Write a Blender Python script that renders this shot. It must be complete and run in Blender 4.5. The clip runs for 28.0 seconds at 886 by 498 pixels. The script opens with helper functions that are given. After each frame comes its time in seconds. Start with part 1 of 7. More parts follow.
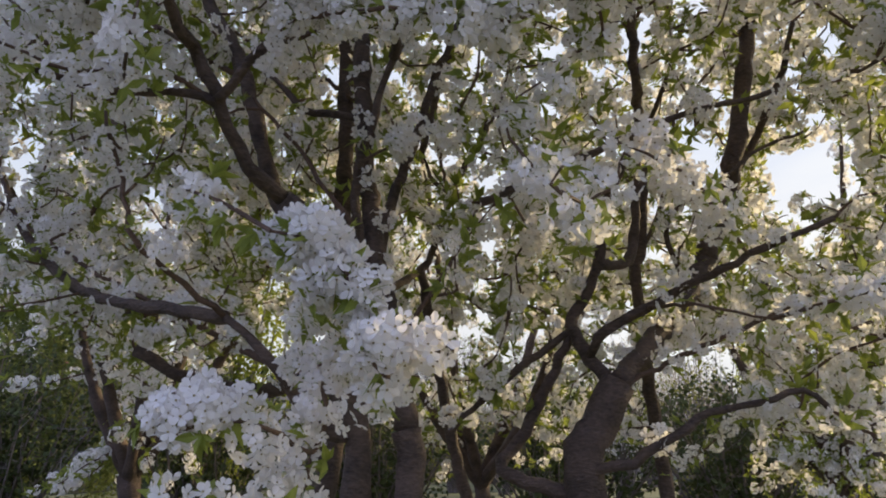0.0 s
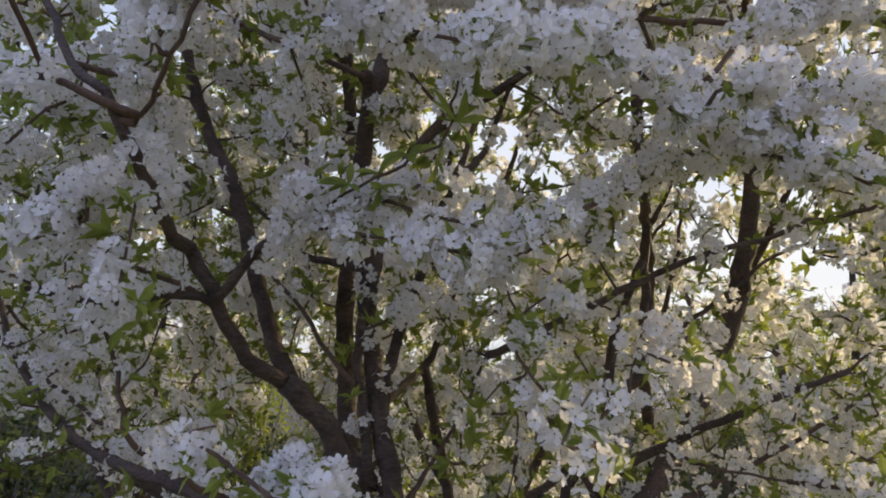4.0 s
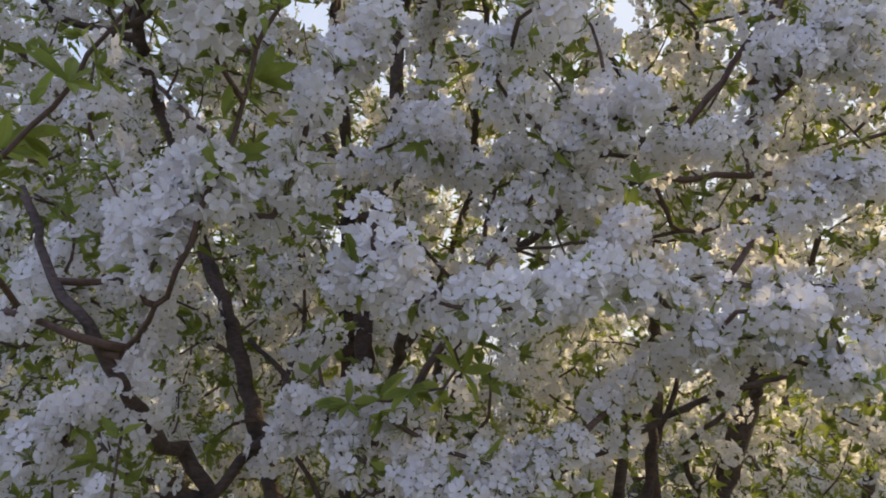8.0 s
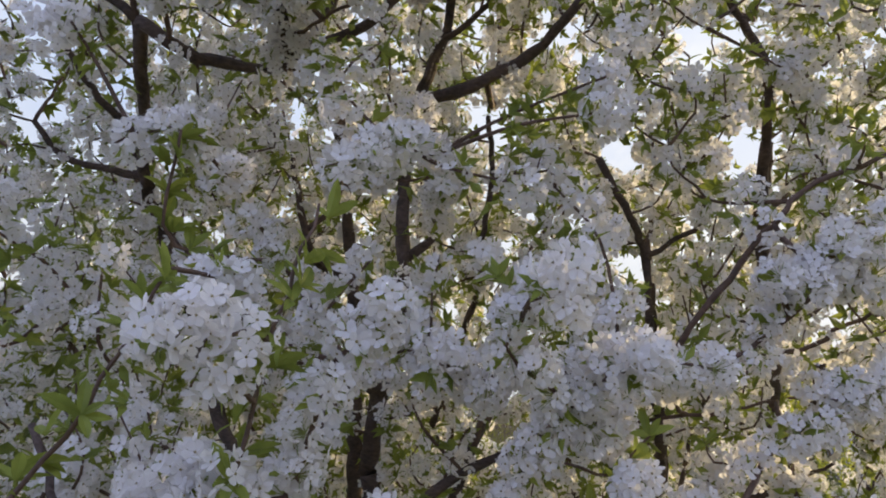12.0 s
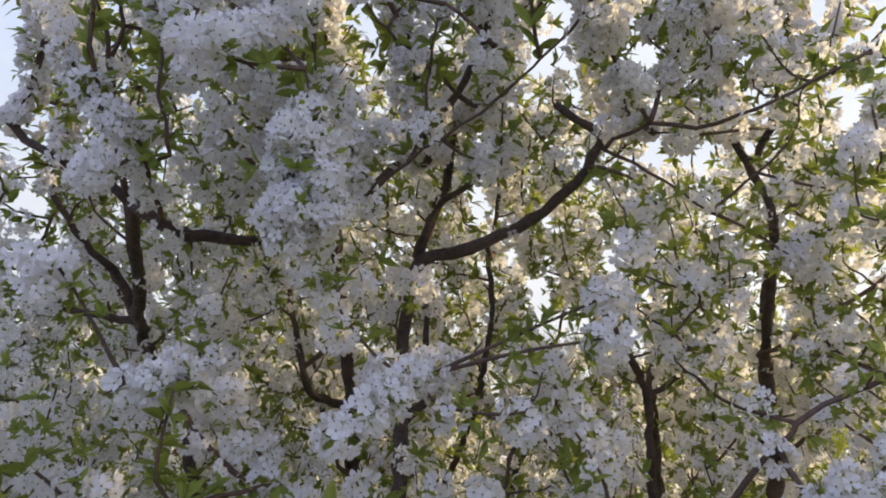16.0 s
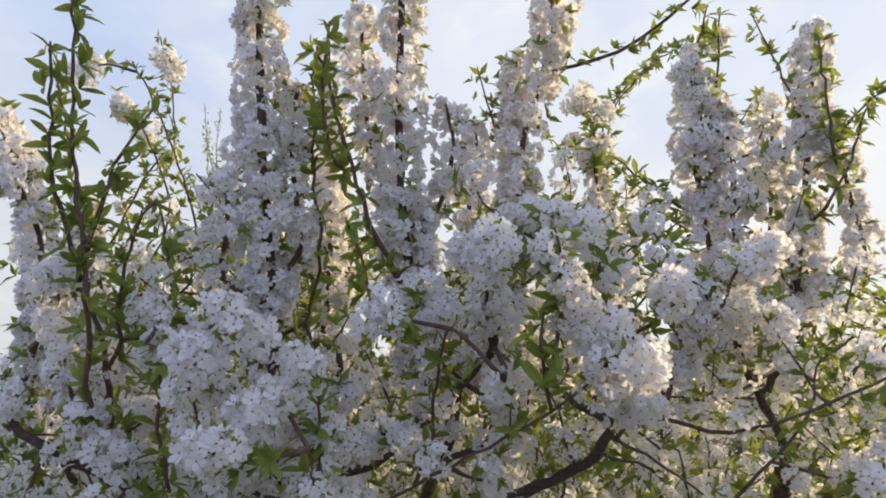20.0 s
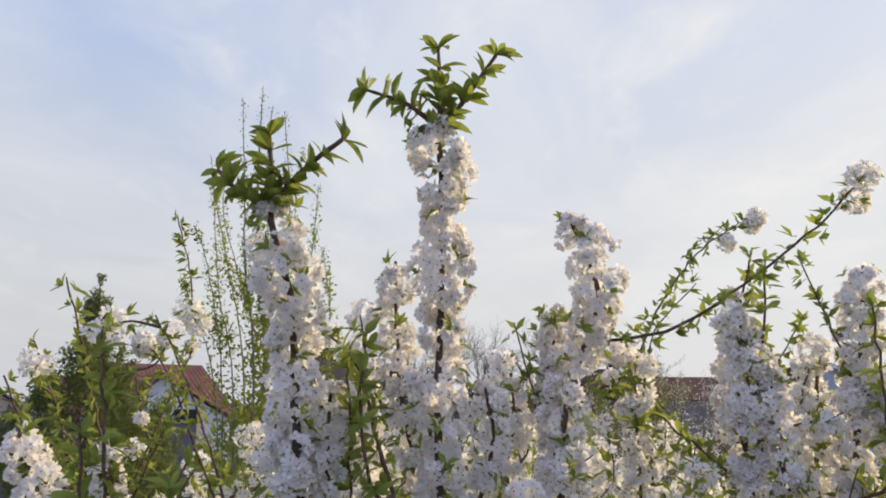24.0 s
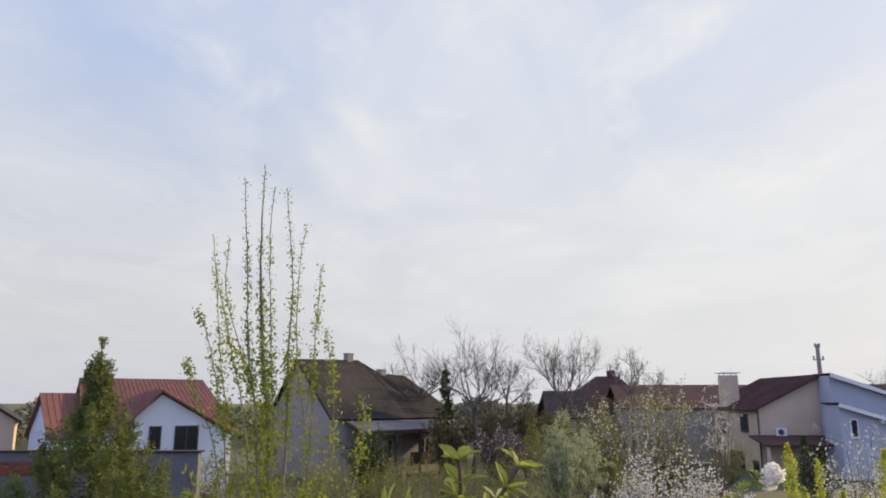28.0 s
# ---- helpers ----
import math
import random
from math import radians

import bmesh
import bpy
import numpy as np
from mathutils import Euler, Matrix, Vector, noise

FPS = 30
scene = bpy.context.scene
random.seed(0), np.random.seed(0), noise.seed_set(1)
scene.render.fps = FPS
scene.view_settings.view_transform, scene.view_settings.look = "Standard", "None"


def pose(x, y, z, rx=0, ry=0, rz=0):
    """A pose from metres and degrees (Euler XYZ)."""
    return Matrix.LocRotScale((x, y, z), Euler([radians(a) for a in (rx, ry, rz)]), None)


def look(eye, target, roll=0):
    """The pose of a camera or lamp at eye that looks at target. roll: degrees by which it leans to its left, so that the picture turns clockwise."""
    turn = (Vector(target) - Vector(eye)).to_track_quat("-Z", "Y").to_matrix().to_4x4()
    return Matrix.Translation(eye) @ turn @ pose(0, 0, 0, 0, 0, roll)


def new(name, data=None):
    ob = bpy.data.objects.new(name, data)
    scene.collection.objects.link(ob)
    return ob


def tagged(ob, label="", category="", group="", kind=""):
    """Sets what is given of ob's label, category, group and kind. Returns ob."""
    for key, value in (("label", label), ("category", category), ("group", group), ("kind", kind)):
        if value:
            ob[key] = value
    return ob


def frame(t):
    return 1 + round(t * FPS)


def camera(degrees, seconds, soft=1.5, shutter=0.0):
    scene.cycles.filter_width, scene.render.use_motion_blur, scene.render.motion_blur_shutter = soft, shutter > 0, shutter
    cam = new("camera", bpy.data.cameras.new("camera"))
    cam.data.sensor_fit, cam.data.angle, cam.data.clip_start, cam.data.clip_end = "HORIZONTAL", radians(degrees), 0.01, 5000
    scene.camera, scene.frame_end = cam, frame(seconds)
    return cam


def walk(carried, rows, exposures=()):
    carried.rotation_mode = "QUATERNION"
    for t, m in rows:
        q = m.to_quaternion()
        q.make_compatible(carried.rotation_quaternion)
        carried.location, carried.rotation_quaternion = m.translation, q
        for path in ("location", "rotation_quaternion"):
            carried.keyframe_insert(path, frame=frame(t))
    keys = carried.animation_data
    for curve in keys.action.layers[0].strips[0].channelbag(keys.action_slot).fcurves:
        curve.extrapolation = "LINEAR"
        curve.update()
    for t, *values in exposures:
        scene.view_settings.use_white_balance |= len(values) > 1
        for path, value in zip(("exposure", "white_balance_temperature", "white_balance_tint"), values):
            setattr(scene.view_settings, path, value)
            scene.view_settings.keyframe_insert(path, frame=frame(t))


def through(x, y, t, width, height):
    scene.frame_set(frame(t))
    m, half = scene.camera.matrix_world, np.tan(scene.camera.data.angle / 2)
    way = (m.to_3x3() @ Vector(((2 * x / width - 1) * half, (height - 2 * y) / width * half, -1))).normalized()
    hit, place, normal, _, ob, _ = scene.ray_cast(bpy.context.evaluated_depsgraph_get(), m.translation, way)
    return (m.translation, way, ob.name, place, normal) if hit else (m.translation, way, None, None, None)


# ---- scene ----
cam = camera(64.2, 28.0, soft=1.9)
METRES, EYE, TILT, LEAN, TURN = 4.8, 1.15, 16.5, -1.0, 0.0
ROWS = [
    (0.0, 0.0, 0.0, 0.0, 0.0, 0.0, -0.0),
    (0.5, 0.0024, 0.0019, 0.012, 0.05, -0.14, 0.03),
    (1.0, 0.003, 0.0035, 0.0247, 0.07, -0.28, 0.05),
    (1.5, 0.0023, 0.0052, 0.0374, 0.11, -0.4, 0.1),
    (2.0, 0.0006, 0.0066, 0.0508, 0.1, -0.48, 0.12),
    (2.5, -0.0007, 0.0082, 0.0638, 0.07, -0.53, 0.21),
    (3.0, -0.0011, 0.0093, 0.0764, 0.11, -0.6, 0.29),
    (3.5, -0.0018, 0.0103, 0.0879, 0.08, -0.58, 0.35),
    (5.5, 0.002, 0.0212, 0.1343, 0.39, -0.79, 0.52),
    (6.0, 0.003, 0.0233, 0.1465, 0.38, -0.9, 0.53),
    (6.5, 0.0018, 0.0249, 0.1578, 0.36, -1.01, 0.53),
    (7.0, -0.0009, 0.0256, 0.1683, 0.34, -1.06, 0.57),
    (7.5, -0.0019, 0.027, 0.1784, 0.32, -1.1, 0.59),
    (8.0, -0.001, 0.0298, 0.1898, 0.36, -1.19, 0.67),
    (8.5, -0.001, 0.0324, 0.2009, 0.36, -1.27, 0.65),
    (9.0, -0.0017, 0.0337, 0.2127, 0.36, -1.31, 0.68),
    (9.5, -0.0005, 0.0339, 0.2252, 0.43, -1.27, 0.7),
    (10.0, -0.0001, 0.0339, 0.2389, 0.43, -1.33, 0.74),
    (10.5, -0.001, 0.0332, 0.2518, 0.45, -1.33, 0.83),
    (11.0, -0.0021, 0.0328, 0.2639, 0.42, -1.37, 0.87),
    (11.5, -0.0029, 0.0316, 0.2762, 0.42, -1.43, 0.87),
    (12.0, -0.003, 0.032, 0.2897, 0.43, -1.51, 0.92),
    (12.5, -0.0036, 0.0327, 0.3028, 0.41, -1.58, 0.98),
    (14.5, -0.001, 0.0365, 0.3585, 0.46, -2.27, 1.05),
    (15.0, 0.0003, 0.0386, 0.3719, 0.47, -2.37, 1.04),
    (15.5, 0.0011, 0.0411, 0.3871, 0.47, -2.52, 1.04),
    (16.0, -0.0003, 0.0435, 0.4017, 0.46, -2.65, 1.01),
    (16.5, -0.0028, 0.0459, 0.4164, 0.43, -2.74, 1.02),
    (17.0, -0.0052, 0.0485, 0.4321, 0.4, -2.9, 0.98),
    (17.5, -0.0063, 0.051, 0.4502, 0.42, -3.01, 1.02),
    (18.0, -0.0049, 0.0534, 0.4725, 0.46, -3.2, 1.01),
    (18.5, -0.0037, 0.0558, 0.4972, 0.42, -3.29, 1.01),
    (19.0, -0.0024, 0.0577, 0.5207, 0.41, -3.33, 0.98),
    (19.5, -0.0006, 0.0601, 0.5433, 0.43, -3.42, 0.97),
    (20.0, -0.0017, 0.063, 0.5665, 0.41, -3.46, 0.9),
    (20.5, -0.004, 0.0661, 0.5887, 0.44, -3.46, 0.86),
    (21.0, -0.0082, 0.0691, 0.6098, 0.43, -3.48, 0.83),
    (21.5, -0.0109, 0.0726, 0.6313, 0.43, -3.5, 0.8),
    (23.5, -0.0215, 0.0903, 0.7254, 0.52, -4.07, 0.92),
    (24.0, -0.0223, 0.094, 0.7487, 0.51, -4.14, 0.92),
    (24.5, -0.0199, 0.0963, 0.7742, 0.51, -4.25, 0.91),
    (25.0, -0.0165, 0.0978, 0.8004, 0.51, -4.25, 0.93),
    (25.5, -0.0169, 0.0988, 0.8272, 0.49, -4.25, 0.97),
    (26.0, -0.0219, 0.1012, 0.8565, 0.5, -4.22, 1.0),
    (26.5, -0.0265, 0.105, 0.8865, 0.49, -4.21, 1.03),
    (27.0, -0.028, 0.1097, 0.9189, 0.48, -4.23, 1.06),
    (27.5, -0.0287, 0.1139, 0.9526, 0.46, -4.27, 1.12),
    (28.0, -0.0307, 0.1198, 0.986, 0.44, -4.34, 1.14),
]
walk(cam, [(t, pose(0, 0, EYE, TILT, LEAN, TURN) @ pose(METRES * x, METRES * y, METRES * z, 90 + pitch, roll, yaw)) for t, x, y, z, yaw, pitch, roll in ROWS], exposures=((0.0, 0.22), (9.0, 0.22), (17.0, 0.31), (19.0, 0.23), (21.0, 0.12), (24.0, -0.01), (28.0, 0.0)))

# ---- sky and sun ----
SUN_AZ, SUN_EL = 58.0, 24.0
world = bpy.data.worlds.new("world")
scene.world = world
world.use_nodes = True
wn, wl = world.node_tree.nodes, world.node_tree.links
wn.clear()


def wnode(kind, **kw):
    n = wn.new(kind)
    for k, v in kw.items():
        n.inputs[k].default_value = v
    return n


sky = wn.new("ShaderNodeTexSky")
sky.sky_type = "NISHITA"
sky.sun_disc = False
sky.sun_elevation, sky.sun_rotation = radians(SUN_EL), radians(SUN_AZ)
sky.air_density, sky.dust_density = 1.0, 2.5
coord = wn.new("ShaderNodeTexCoord")
sep = wn.new("ShaderNodeSeparateXYZ")
wl.new(coord.outputs["Generated"], sep.inputs[0])
ramp = wn.new("ShaderNodeValToRGB")
wl.new(sep.outputs["Z"], ramp.inputs[0])
ramp.color_ramp.elements[0].position, ramp.color_ramp.elements[0].color = 0.0, (0.58, 0.59, 0.68, 1)
ramp.color_ramp.elements[1].position, ramp.color_ramp.elements[1].color = 0.75, (0.34, 0.46, 0.82, 1)
for p, c in ((0.12, (0.64, 0.655, 0.69, 1)), (0.26, (0.66, 0.70, 0.79, 1)), (0.45, (0.53, 0.63, 0.86, 1))):
    e = ramp.color_ramp.elements.new(p)
    e.color = c
# thin high cloud in long streaks on one level sheet, so that they fan out overhead
lift = wn.new("ShaderNodeMath")
lift.operation = "ADD"
lift.inputs[1].default_value = 0.14
wl.new(sep.outputs["Z"], lift.inputs[0])
plane = []
for axis, k in (("X", 1.25), ("Y", 0.85)):
    div = wn.new("ShaderNodeMath")
    div.operation = "DIVIDE"
    wl.new(sep.outputs[axis], div.inputs[0])
    wl.new(lift.outputs[0], div.inputs[1])
    mul = wn.new("ShaderNodeMath")
    mul.operation = "MULTIPLY"
    mul.inputs[1].default_value = k
    wl.new(div.outputs[0], mul.inputs[0])
    plane.append(mul.outputs[0])
sheet = wn.new("ShaderNodeCombineXYZ")
wl.new(plane[0], sheet.inputs[0])
wl.new(plane[1], sheet.inputs[1])
n1 = wnode("ShaderNodeTexNoise", Scale=1.15, Detail=8.0, Roughness=0.52, Distortion=0.6)
wl.new(sheet.outputs[0], n1.inputs["Vector"])
cr = wn.new("ShaderNodeValToRGB")
cr.color_ramp.elements[0].position, cr.color_ramp.elements[1].position = 0.38, 0.70
wl.new(n1.outputs["Fac"], cr.inputs[0])
haze = wn.new("ShaderNodeMix")
haze.data_type = "RGBA"
haze.inputs[0].default_value = 0.88
scale_sky = wn.new("ShaderNodeVectorMath")
scale_sky.operation = "SCALE"
scale_sky.inputs["Scale"].default_value = 0.09
wl.new(sky.outputs[0], scale_sky.inputs[0])
wl.new(scale_sky.outputs[0], haze.inputs[6])
# away from the sun, out of view, the sky is bluer and brightened as fill
away = wn.new("ShaderNodeMapRange")
away.inputs["From Min"].default_value, away.inputs["From Max"].default_value = 0.25, -0.6
facing = wn.new("ShaderNodeVectorMath")
facing.operation = "DOT_PRODUCT"
facing.inputs[1].default_value = (0.6, 0.8, 0.0)
wl.new(coord.outputs["Generated"], facing.inputs[0])
wl.new(facing.outputs["Value"], away.inputs["Value"])
clear = wn.new("ShaderNodeMix")
clear.data_type = "RGBA"
wl.new(away.outputs[0], clear.inputs[0])
wl.new(ramp.outputs[0], clear.inputs[6])
clear.inputs[7].default_value = (0.635, 0.755, 1.33, 1)
wl.new(clear.outputs[2], haze.inputs[7])
cloud = wn.new("ShaderNodeMix")
cloud.data_type = "RGBA"
thin = wn.new("ShaderNodeMath")
thin.operation = "MULTIPLY"
thin.inputs[1].default_value = 0.62
front = wn.new("ShaderNodeMath")
front.operation = "MULTIPLY"
keep = wn.new("ShaderNodeMapRange")
keep.inputs["From Min"].default_value, keep.inputs["From Max"].default_value = -0.6, 0.25
wl.new(sep.outputs["Y"], keep.inputs["Value"])
wl.new(keep.outputs[0], front.inputs[0])
wl.new(cr.outputs[0], front.inputs[1])
wl.new(front.outputs[0], thin.inputs[0])
# near the horizon the streaks melt into even haze
rise = wn.new("ShaderNodeMapRange")
rise.inputs["From Min"].default_value, rise.inputs["From Max"].default_value = 0.03, 0.34
rise.inputs["To Min"].default_value, rise.inputs["To Max"].default_value = 0.12, 1.0
wl.new(sep.outputs["Z"], rise.inputs["Value"])
even = wn.new("ShaderNodeMix")
even.data_type = "FLOAT"
wl.new(rise.outputs[0], even.inputs[0])
even.inputs[2].default_value = 0.27
wl.new(thin.outputs[0], even.inputs[3])
# finer, brighter wisps within the sheet
n2 = wnode("ShaderNodeTexNoise", Scale=2.6, Detail=7.0, Roughness=0.55, Distortion=0.5)
wl.new(sheet.outputs[0], n2.inputs["Vector"])
wisp = wn.new("ShaderNodeMapRange")
wisp.inputs["From Min"].default_value, wisp.inputs["From Max"].default_value = 0.54, 0.78
wisp.inputs["To Min"].default_value, wisp.inputs["To Max"].default_value = 0.0, 0.46
wl.new(n2.outputs["Fac"], wisp.inputs["Value"])
# the haze is brighter towards the sun
sunward = wn.new("ShaderNodeVectorMath")
sunward.operation = "DOT_PRODUCT"
wl.new(coord.outputs["Generated"], sunward.inputs[0])
sunward.inputs[1].default_value = (math.sin(radians(SUN_AZ)) * math.cos(radians(SUN_EL)), math.cos(radians(SUN_AZ)) * math.cos(radians(SUN_EL)), math.sin(radians(SUN_EL)))
glare = wn.new("ShaderNodeMapRange")
glare.inputs["From Min"].default_value, glare.inputs["From Max"].default_value = 0.3, 1.0
glare.inputs["To Min"].default_value, glare.inputs["To Max"].default_value = 0.0, 0.5
wl.new(sunward.outputs["Value"], glare.inputs["Value"])
veil = wn.new("ShaderNodeMath")
veil.operation = "ADD"
veil.use_clamp = True
wl.new(even.outputs[0], veil.inputs[0])
wl.new(glare.outputs[0], veil.inputs[1])
whole = wn.new("ShaderNodeMath")
whole.operation = "ADD"
whole.use_clamp = True
wl.new(veil.outputs[0], whole.inputs[0])
soft_wisp = wn.new("ShaderNodeMath")
soft_wisp.operation = "MULTIPLY"
wl.new(wisp.outputs[0], soft_wisp.inputs[0])
wl.new(rise.outputs[0], soft_wisp.inputs[1])
wl.new(soft_wisp.outputs[0], whole.inputs[1])
wl.new(whole.outputs[0], cloud.inputs[0])
wl.new(haze.outputs[2], cloud.inputs[6])
cloud.inputs[7].default_value = (0.875, 0.87, 0.855, 1)
bg = wn.new("ShaderNodeBackground")
bg.inputs["Strength"].default_value = 1.0
wl.new(cloud.outputs[2], bg.inputs["Color"])
wo = wn.new("ShaderNodeOutputWorld")
wl.new(bg.outputs[0], wo.inputs[0])

sun = new("sun", bpy.data.lights.new("sun", "SUN"))
sun.data.energy, sun.data.angle, sun.data.color = 5.1, radians(3), (1.0, 0.785, 0.45)
a, e = radians(SUN_AZ), radians(SUN_EL)
sun.matrix_world = look((0, 0, 30), Vector((0, 0, 30)) - Vector((math.sin(a) * math.cos(e), math.cos(a) * math.cos(e), math.sin(e))))

# ---- materials ----


def material(name, colour, rough=0.7, vary=0.15, grain=40.0, bump=0.2, blotch=3.0, glow=None, through=0.0, island=0.0, each=0.0, hue=None, metal=0.0, stretch=(1, 1, 1)):
    """A procedural surface: colour, grain at two scales, relief, and light let through for thin things."""
    m = bpy.data.materials.new(name)
    m.use_nodes = True
    n, l = m.node_tree.nodes, m.node_tree.links
    p = n["Principled BSDF"]
    p.inputs["Roughness"].default_value = rough
    p.inputs["Metallic"].default_value = metal
    tc = n.new("ShaderNodeTexCoord")
    mp = n.new("ShaderNodeMapping")
    mp.inputs["Scale"].default_value = stretch
    l.new(tc.outputs["Object"], mp.inputs[0])
    fine = n.new("ShaderNodeTexNoise")
    fine.inputs["Scale"].default_value, fine.inputs["Detail"].default_value = grain, 5
    wide = n.new("ShaderNodeTexNoise")
    wide.inputs["Scale"].default_value, wide.inputs["Detail"].default_value = blotch, 3
    l.new(mp.outputs[0], fine.inputs["Vector"])
    l.new(mp.outputs[0], wide.inputs["Vector"])
    add = n.new("ShaderNodeMath")
    add.operation = "ADD"
    l.new(fine.outputs["Fac"], add.inputs[0])
    l.new(wide.outputs["Fac"], add.inputs[1])
    value = add.outputs[0]
    if island or each:
        src = n.new("ShaderNodeNewGeometry").outputs["Random Per Island"] if island else n.new("ShaderNodeObjectInfo").outputs["Random"]
        mul = n.new("ShaderNodeMath")
        mul.operation = "MULTIPLY_ADD"
        l.new(src, mul.inputs[0])
        mul.inputs[1].default_value = (island or each)
        l.new(value, mul.inputs[2])
        value = mul.outputs[0]
    mr = n.new("ShaderNodeMapRange")
    mr.inputs["From Min"].default_value, mr.inputs["From Max"].default_value = 0.6, 1.4 + (island or each)
    l.new(value, mr.inputs["Value"])
    mix = n.new("ShaderNodeMix")
    mix.data_type = "RGBA"
    l.new(mr.outputs[0], mix.inputs[0])
    dark = hue or tuple(c * (1 - 2 * vary) for c in colour)
    mix.inputs[6].default_value = (*dark, 1)
    mix.inputs[7].default_value = (*[min(0.95, c * (1 + vary)) for c in colour], 1)
    l.new(mix.outputs[2], p.inputs["Base Color"])
    if bump:
        b = n.new("ShaderNodeBump")
        b.inputs["Strength"].default_value = bump
        b.inputs["Distance"].default_value = 0.01
        l.new(fine.outputs["Fac"], b.inputs["Height"])
        l.new(b.outputs[0], p.inputs["Normal"])
    if through:
        tr = n.new("ShaderNodeBsdfTranslucent")
        l.new(mix.outputs[2], tr.inputs["Color"])
        ms = n.new("ShaderNodeMixShader")
        ms.inputs[0].default_value = through
        l.new(p.outputs[0], ms.inputs[1])
        l.new(tr.outputs[0], ms.inputs[2])
        l.new(ms.outputs[0], n["Material Output"].inputs["Surface"])
        p.inputs["Specular IOR Level"].default_value = 0.2
    return m


BARK = material("cherry_bark", (0.106, 0.072, 0.054), 0.85, 0.4, 60, 0.8, 6, stretch=(1, 1, 2.2))
TWIG = material("twig_bark", (0.125, 0.076, 0.050), 0.8, 0.3, 80, 0.4, 10)
PETAL = material("petal", (0.904, 0.882, 0.866), 0.6, 0.03, 90, 0.0, 8, through=0.5, island=0.5, hue=(0.856, 0.823, 0.780))
STAMEN = material("stamen", (0.34, 0.27, 0.10), 0.7, 0.3, 200, 0.0, 40, island=0.8)
LEAF = material("young_leaf", (0.328, 0.370, 0.076), 0.45, 0.2, 60, 0.15, 10, through=0.52, island=1.0, hue=(0.152, 0.190, 0.039))
STALK = material("stalk", (0.34, 0.38, 0.12), 0.6, 0.2, 100, 0.0, 10)

# ---- mesh helpers ----
rng = np.random.default_rng(7)


def unit(v):
    v = np.asarray(v, float)
    return v / np.maximum(np.linalg.norm(v, axis=-1, keepdims=True), 1e-9)


class Soup:
    """Gathers triangles and quads of one mesh."""

    def __init__(self):
        self.v, self.t, self.q, self.mt, self.mq, self.n = [], [], [], [], [], 0

    def add(self, verts, tris=None, quads=None, mt=0, mq=0):
        verts = np.asarray(verts, float)
        if tris is not None and len(tris):
            tris = np.asarray(tris, int)
            self.t.append(tris + self.n)
            self.mt.append(np.broadcast_to(np.asarray(mt), (len(tris),)))
        if quads is not None and len(quads):
            quads = np.asarray(quads, int)
            self.q.append(quads + self.n)
            self.mq.append(np.broadcast_to(np.asarray(mq), (len(quads),)))
        self.v.append(verts)
        self.n += len(verts)

    def mesh(self, name, mats, smooth=False):
        me = bpy.data.meshes.new(name)
        v = np.concatenate(self.v)
        t = np.concatenate(self.t) if self.t else np.zeros((0, 3), int)
        q = np.concatenate(self.q) if self.q else np.zeros((0, 4), int)
        idx = np.concatenate([t.ravel(), q.ravel()])
        me.vertices.add(len(v))
        me.vertices.foreach_set("co", v.ravel())
        me.loops.add(len(idx))
        me.loops.foreach_set("vertex_index", idx)
        me.polygons.add(len(t) + len(q))
        me.polygons.foreach_set("loop_start", np.concatenate([np.arange(len(t)) * 3, len(t) * 3 + np.arange(len(q)) * 4]))
        mi = np.concatenate([*self.mt, *self.mq]) if (self.mt or self.mq) else np.zeros(0, int)
        for m in mats:
            me.materials.append(m)
        me.polygons.foreach_set("material_index", mi.astype(int))
        me.polygons.foreach_set("use_smooth", np.full(len(t) + len(q), smooth))
        me.update(calc_edges=True)
        me.validate()
        return me


def part(name, data, mats, parent=None, label="", smooth=False, kind=""):
    """Links a bmesh or a Soup as one mesh object under a thing or a part."""
    mats = mats if isinstance(mats, (list, tuple)) else [mats]
    if isinstance(data, Soup):
        if not data.v:
            return None
        me = data.mesh(name, mats, smooth)
    elif isinstance(data, bpy.types.Mesh):
        me = data
    else:
        me = bpy.data.meshes.new(name)
        data.to_mesh(me)
        data.free()
        for m in mats:
            me.materials.append(m)
        if smooth:
            me.polygons.foreach_set("use_smooth", np.full(len(me.polygons), True))
    ob = new(name, me)
    ob.parent = parent
    return tagged(ob, label, kind=kind)


def thing(name, label, category, at=(0, 0, 0), group="", kind=""):
    ob = new(name)
    ob.empty_display_size = 0.2
    ob.location = at
    bpy.context.view_layer.update()
    return tagged(ob, label, category, group, kind)


def spline(pts, step=0.03):
    """A smooth line through the points, in short steps."""
    p = np.asarray(pts, float)
    if len(p) == 2:
        n = max(2, int(np.linalg.norm(p[1] - p[0]) / step))
        s = np.linspace(0, 1, n + 1)[:, None]
        return p[0] * (1 - s) + p[1] * s
    q = np.vstack([2 * p[0] - p[1], p, 2 * p[-1] - p[-2]])
    out = []
    for i in range(1, len(q) - 2):
        n = max(2, int(np.linalg.norm(q[i + 1] - q[i]) / step))
        s = np.linspace(0, 1, n, endpoint=False)[:, None]
        a, b, c, d = q[i - 1], q[i], q[i + 1], q[i + 2]
        out.append(0.5 * (2 * b + (c - a) * s + (2 * a - 5 * b + 4 * c - d) * s**2 + (3 * b - a - 3 * c + d) * s**3))
    return np.vstack([*out, p[-1:]])


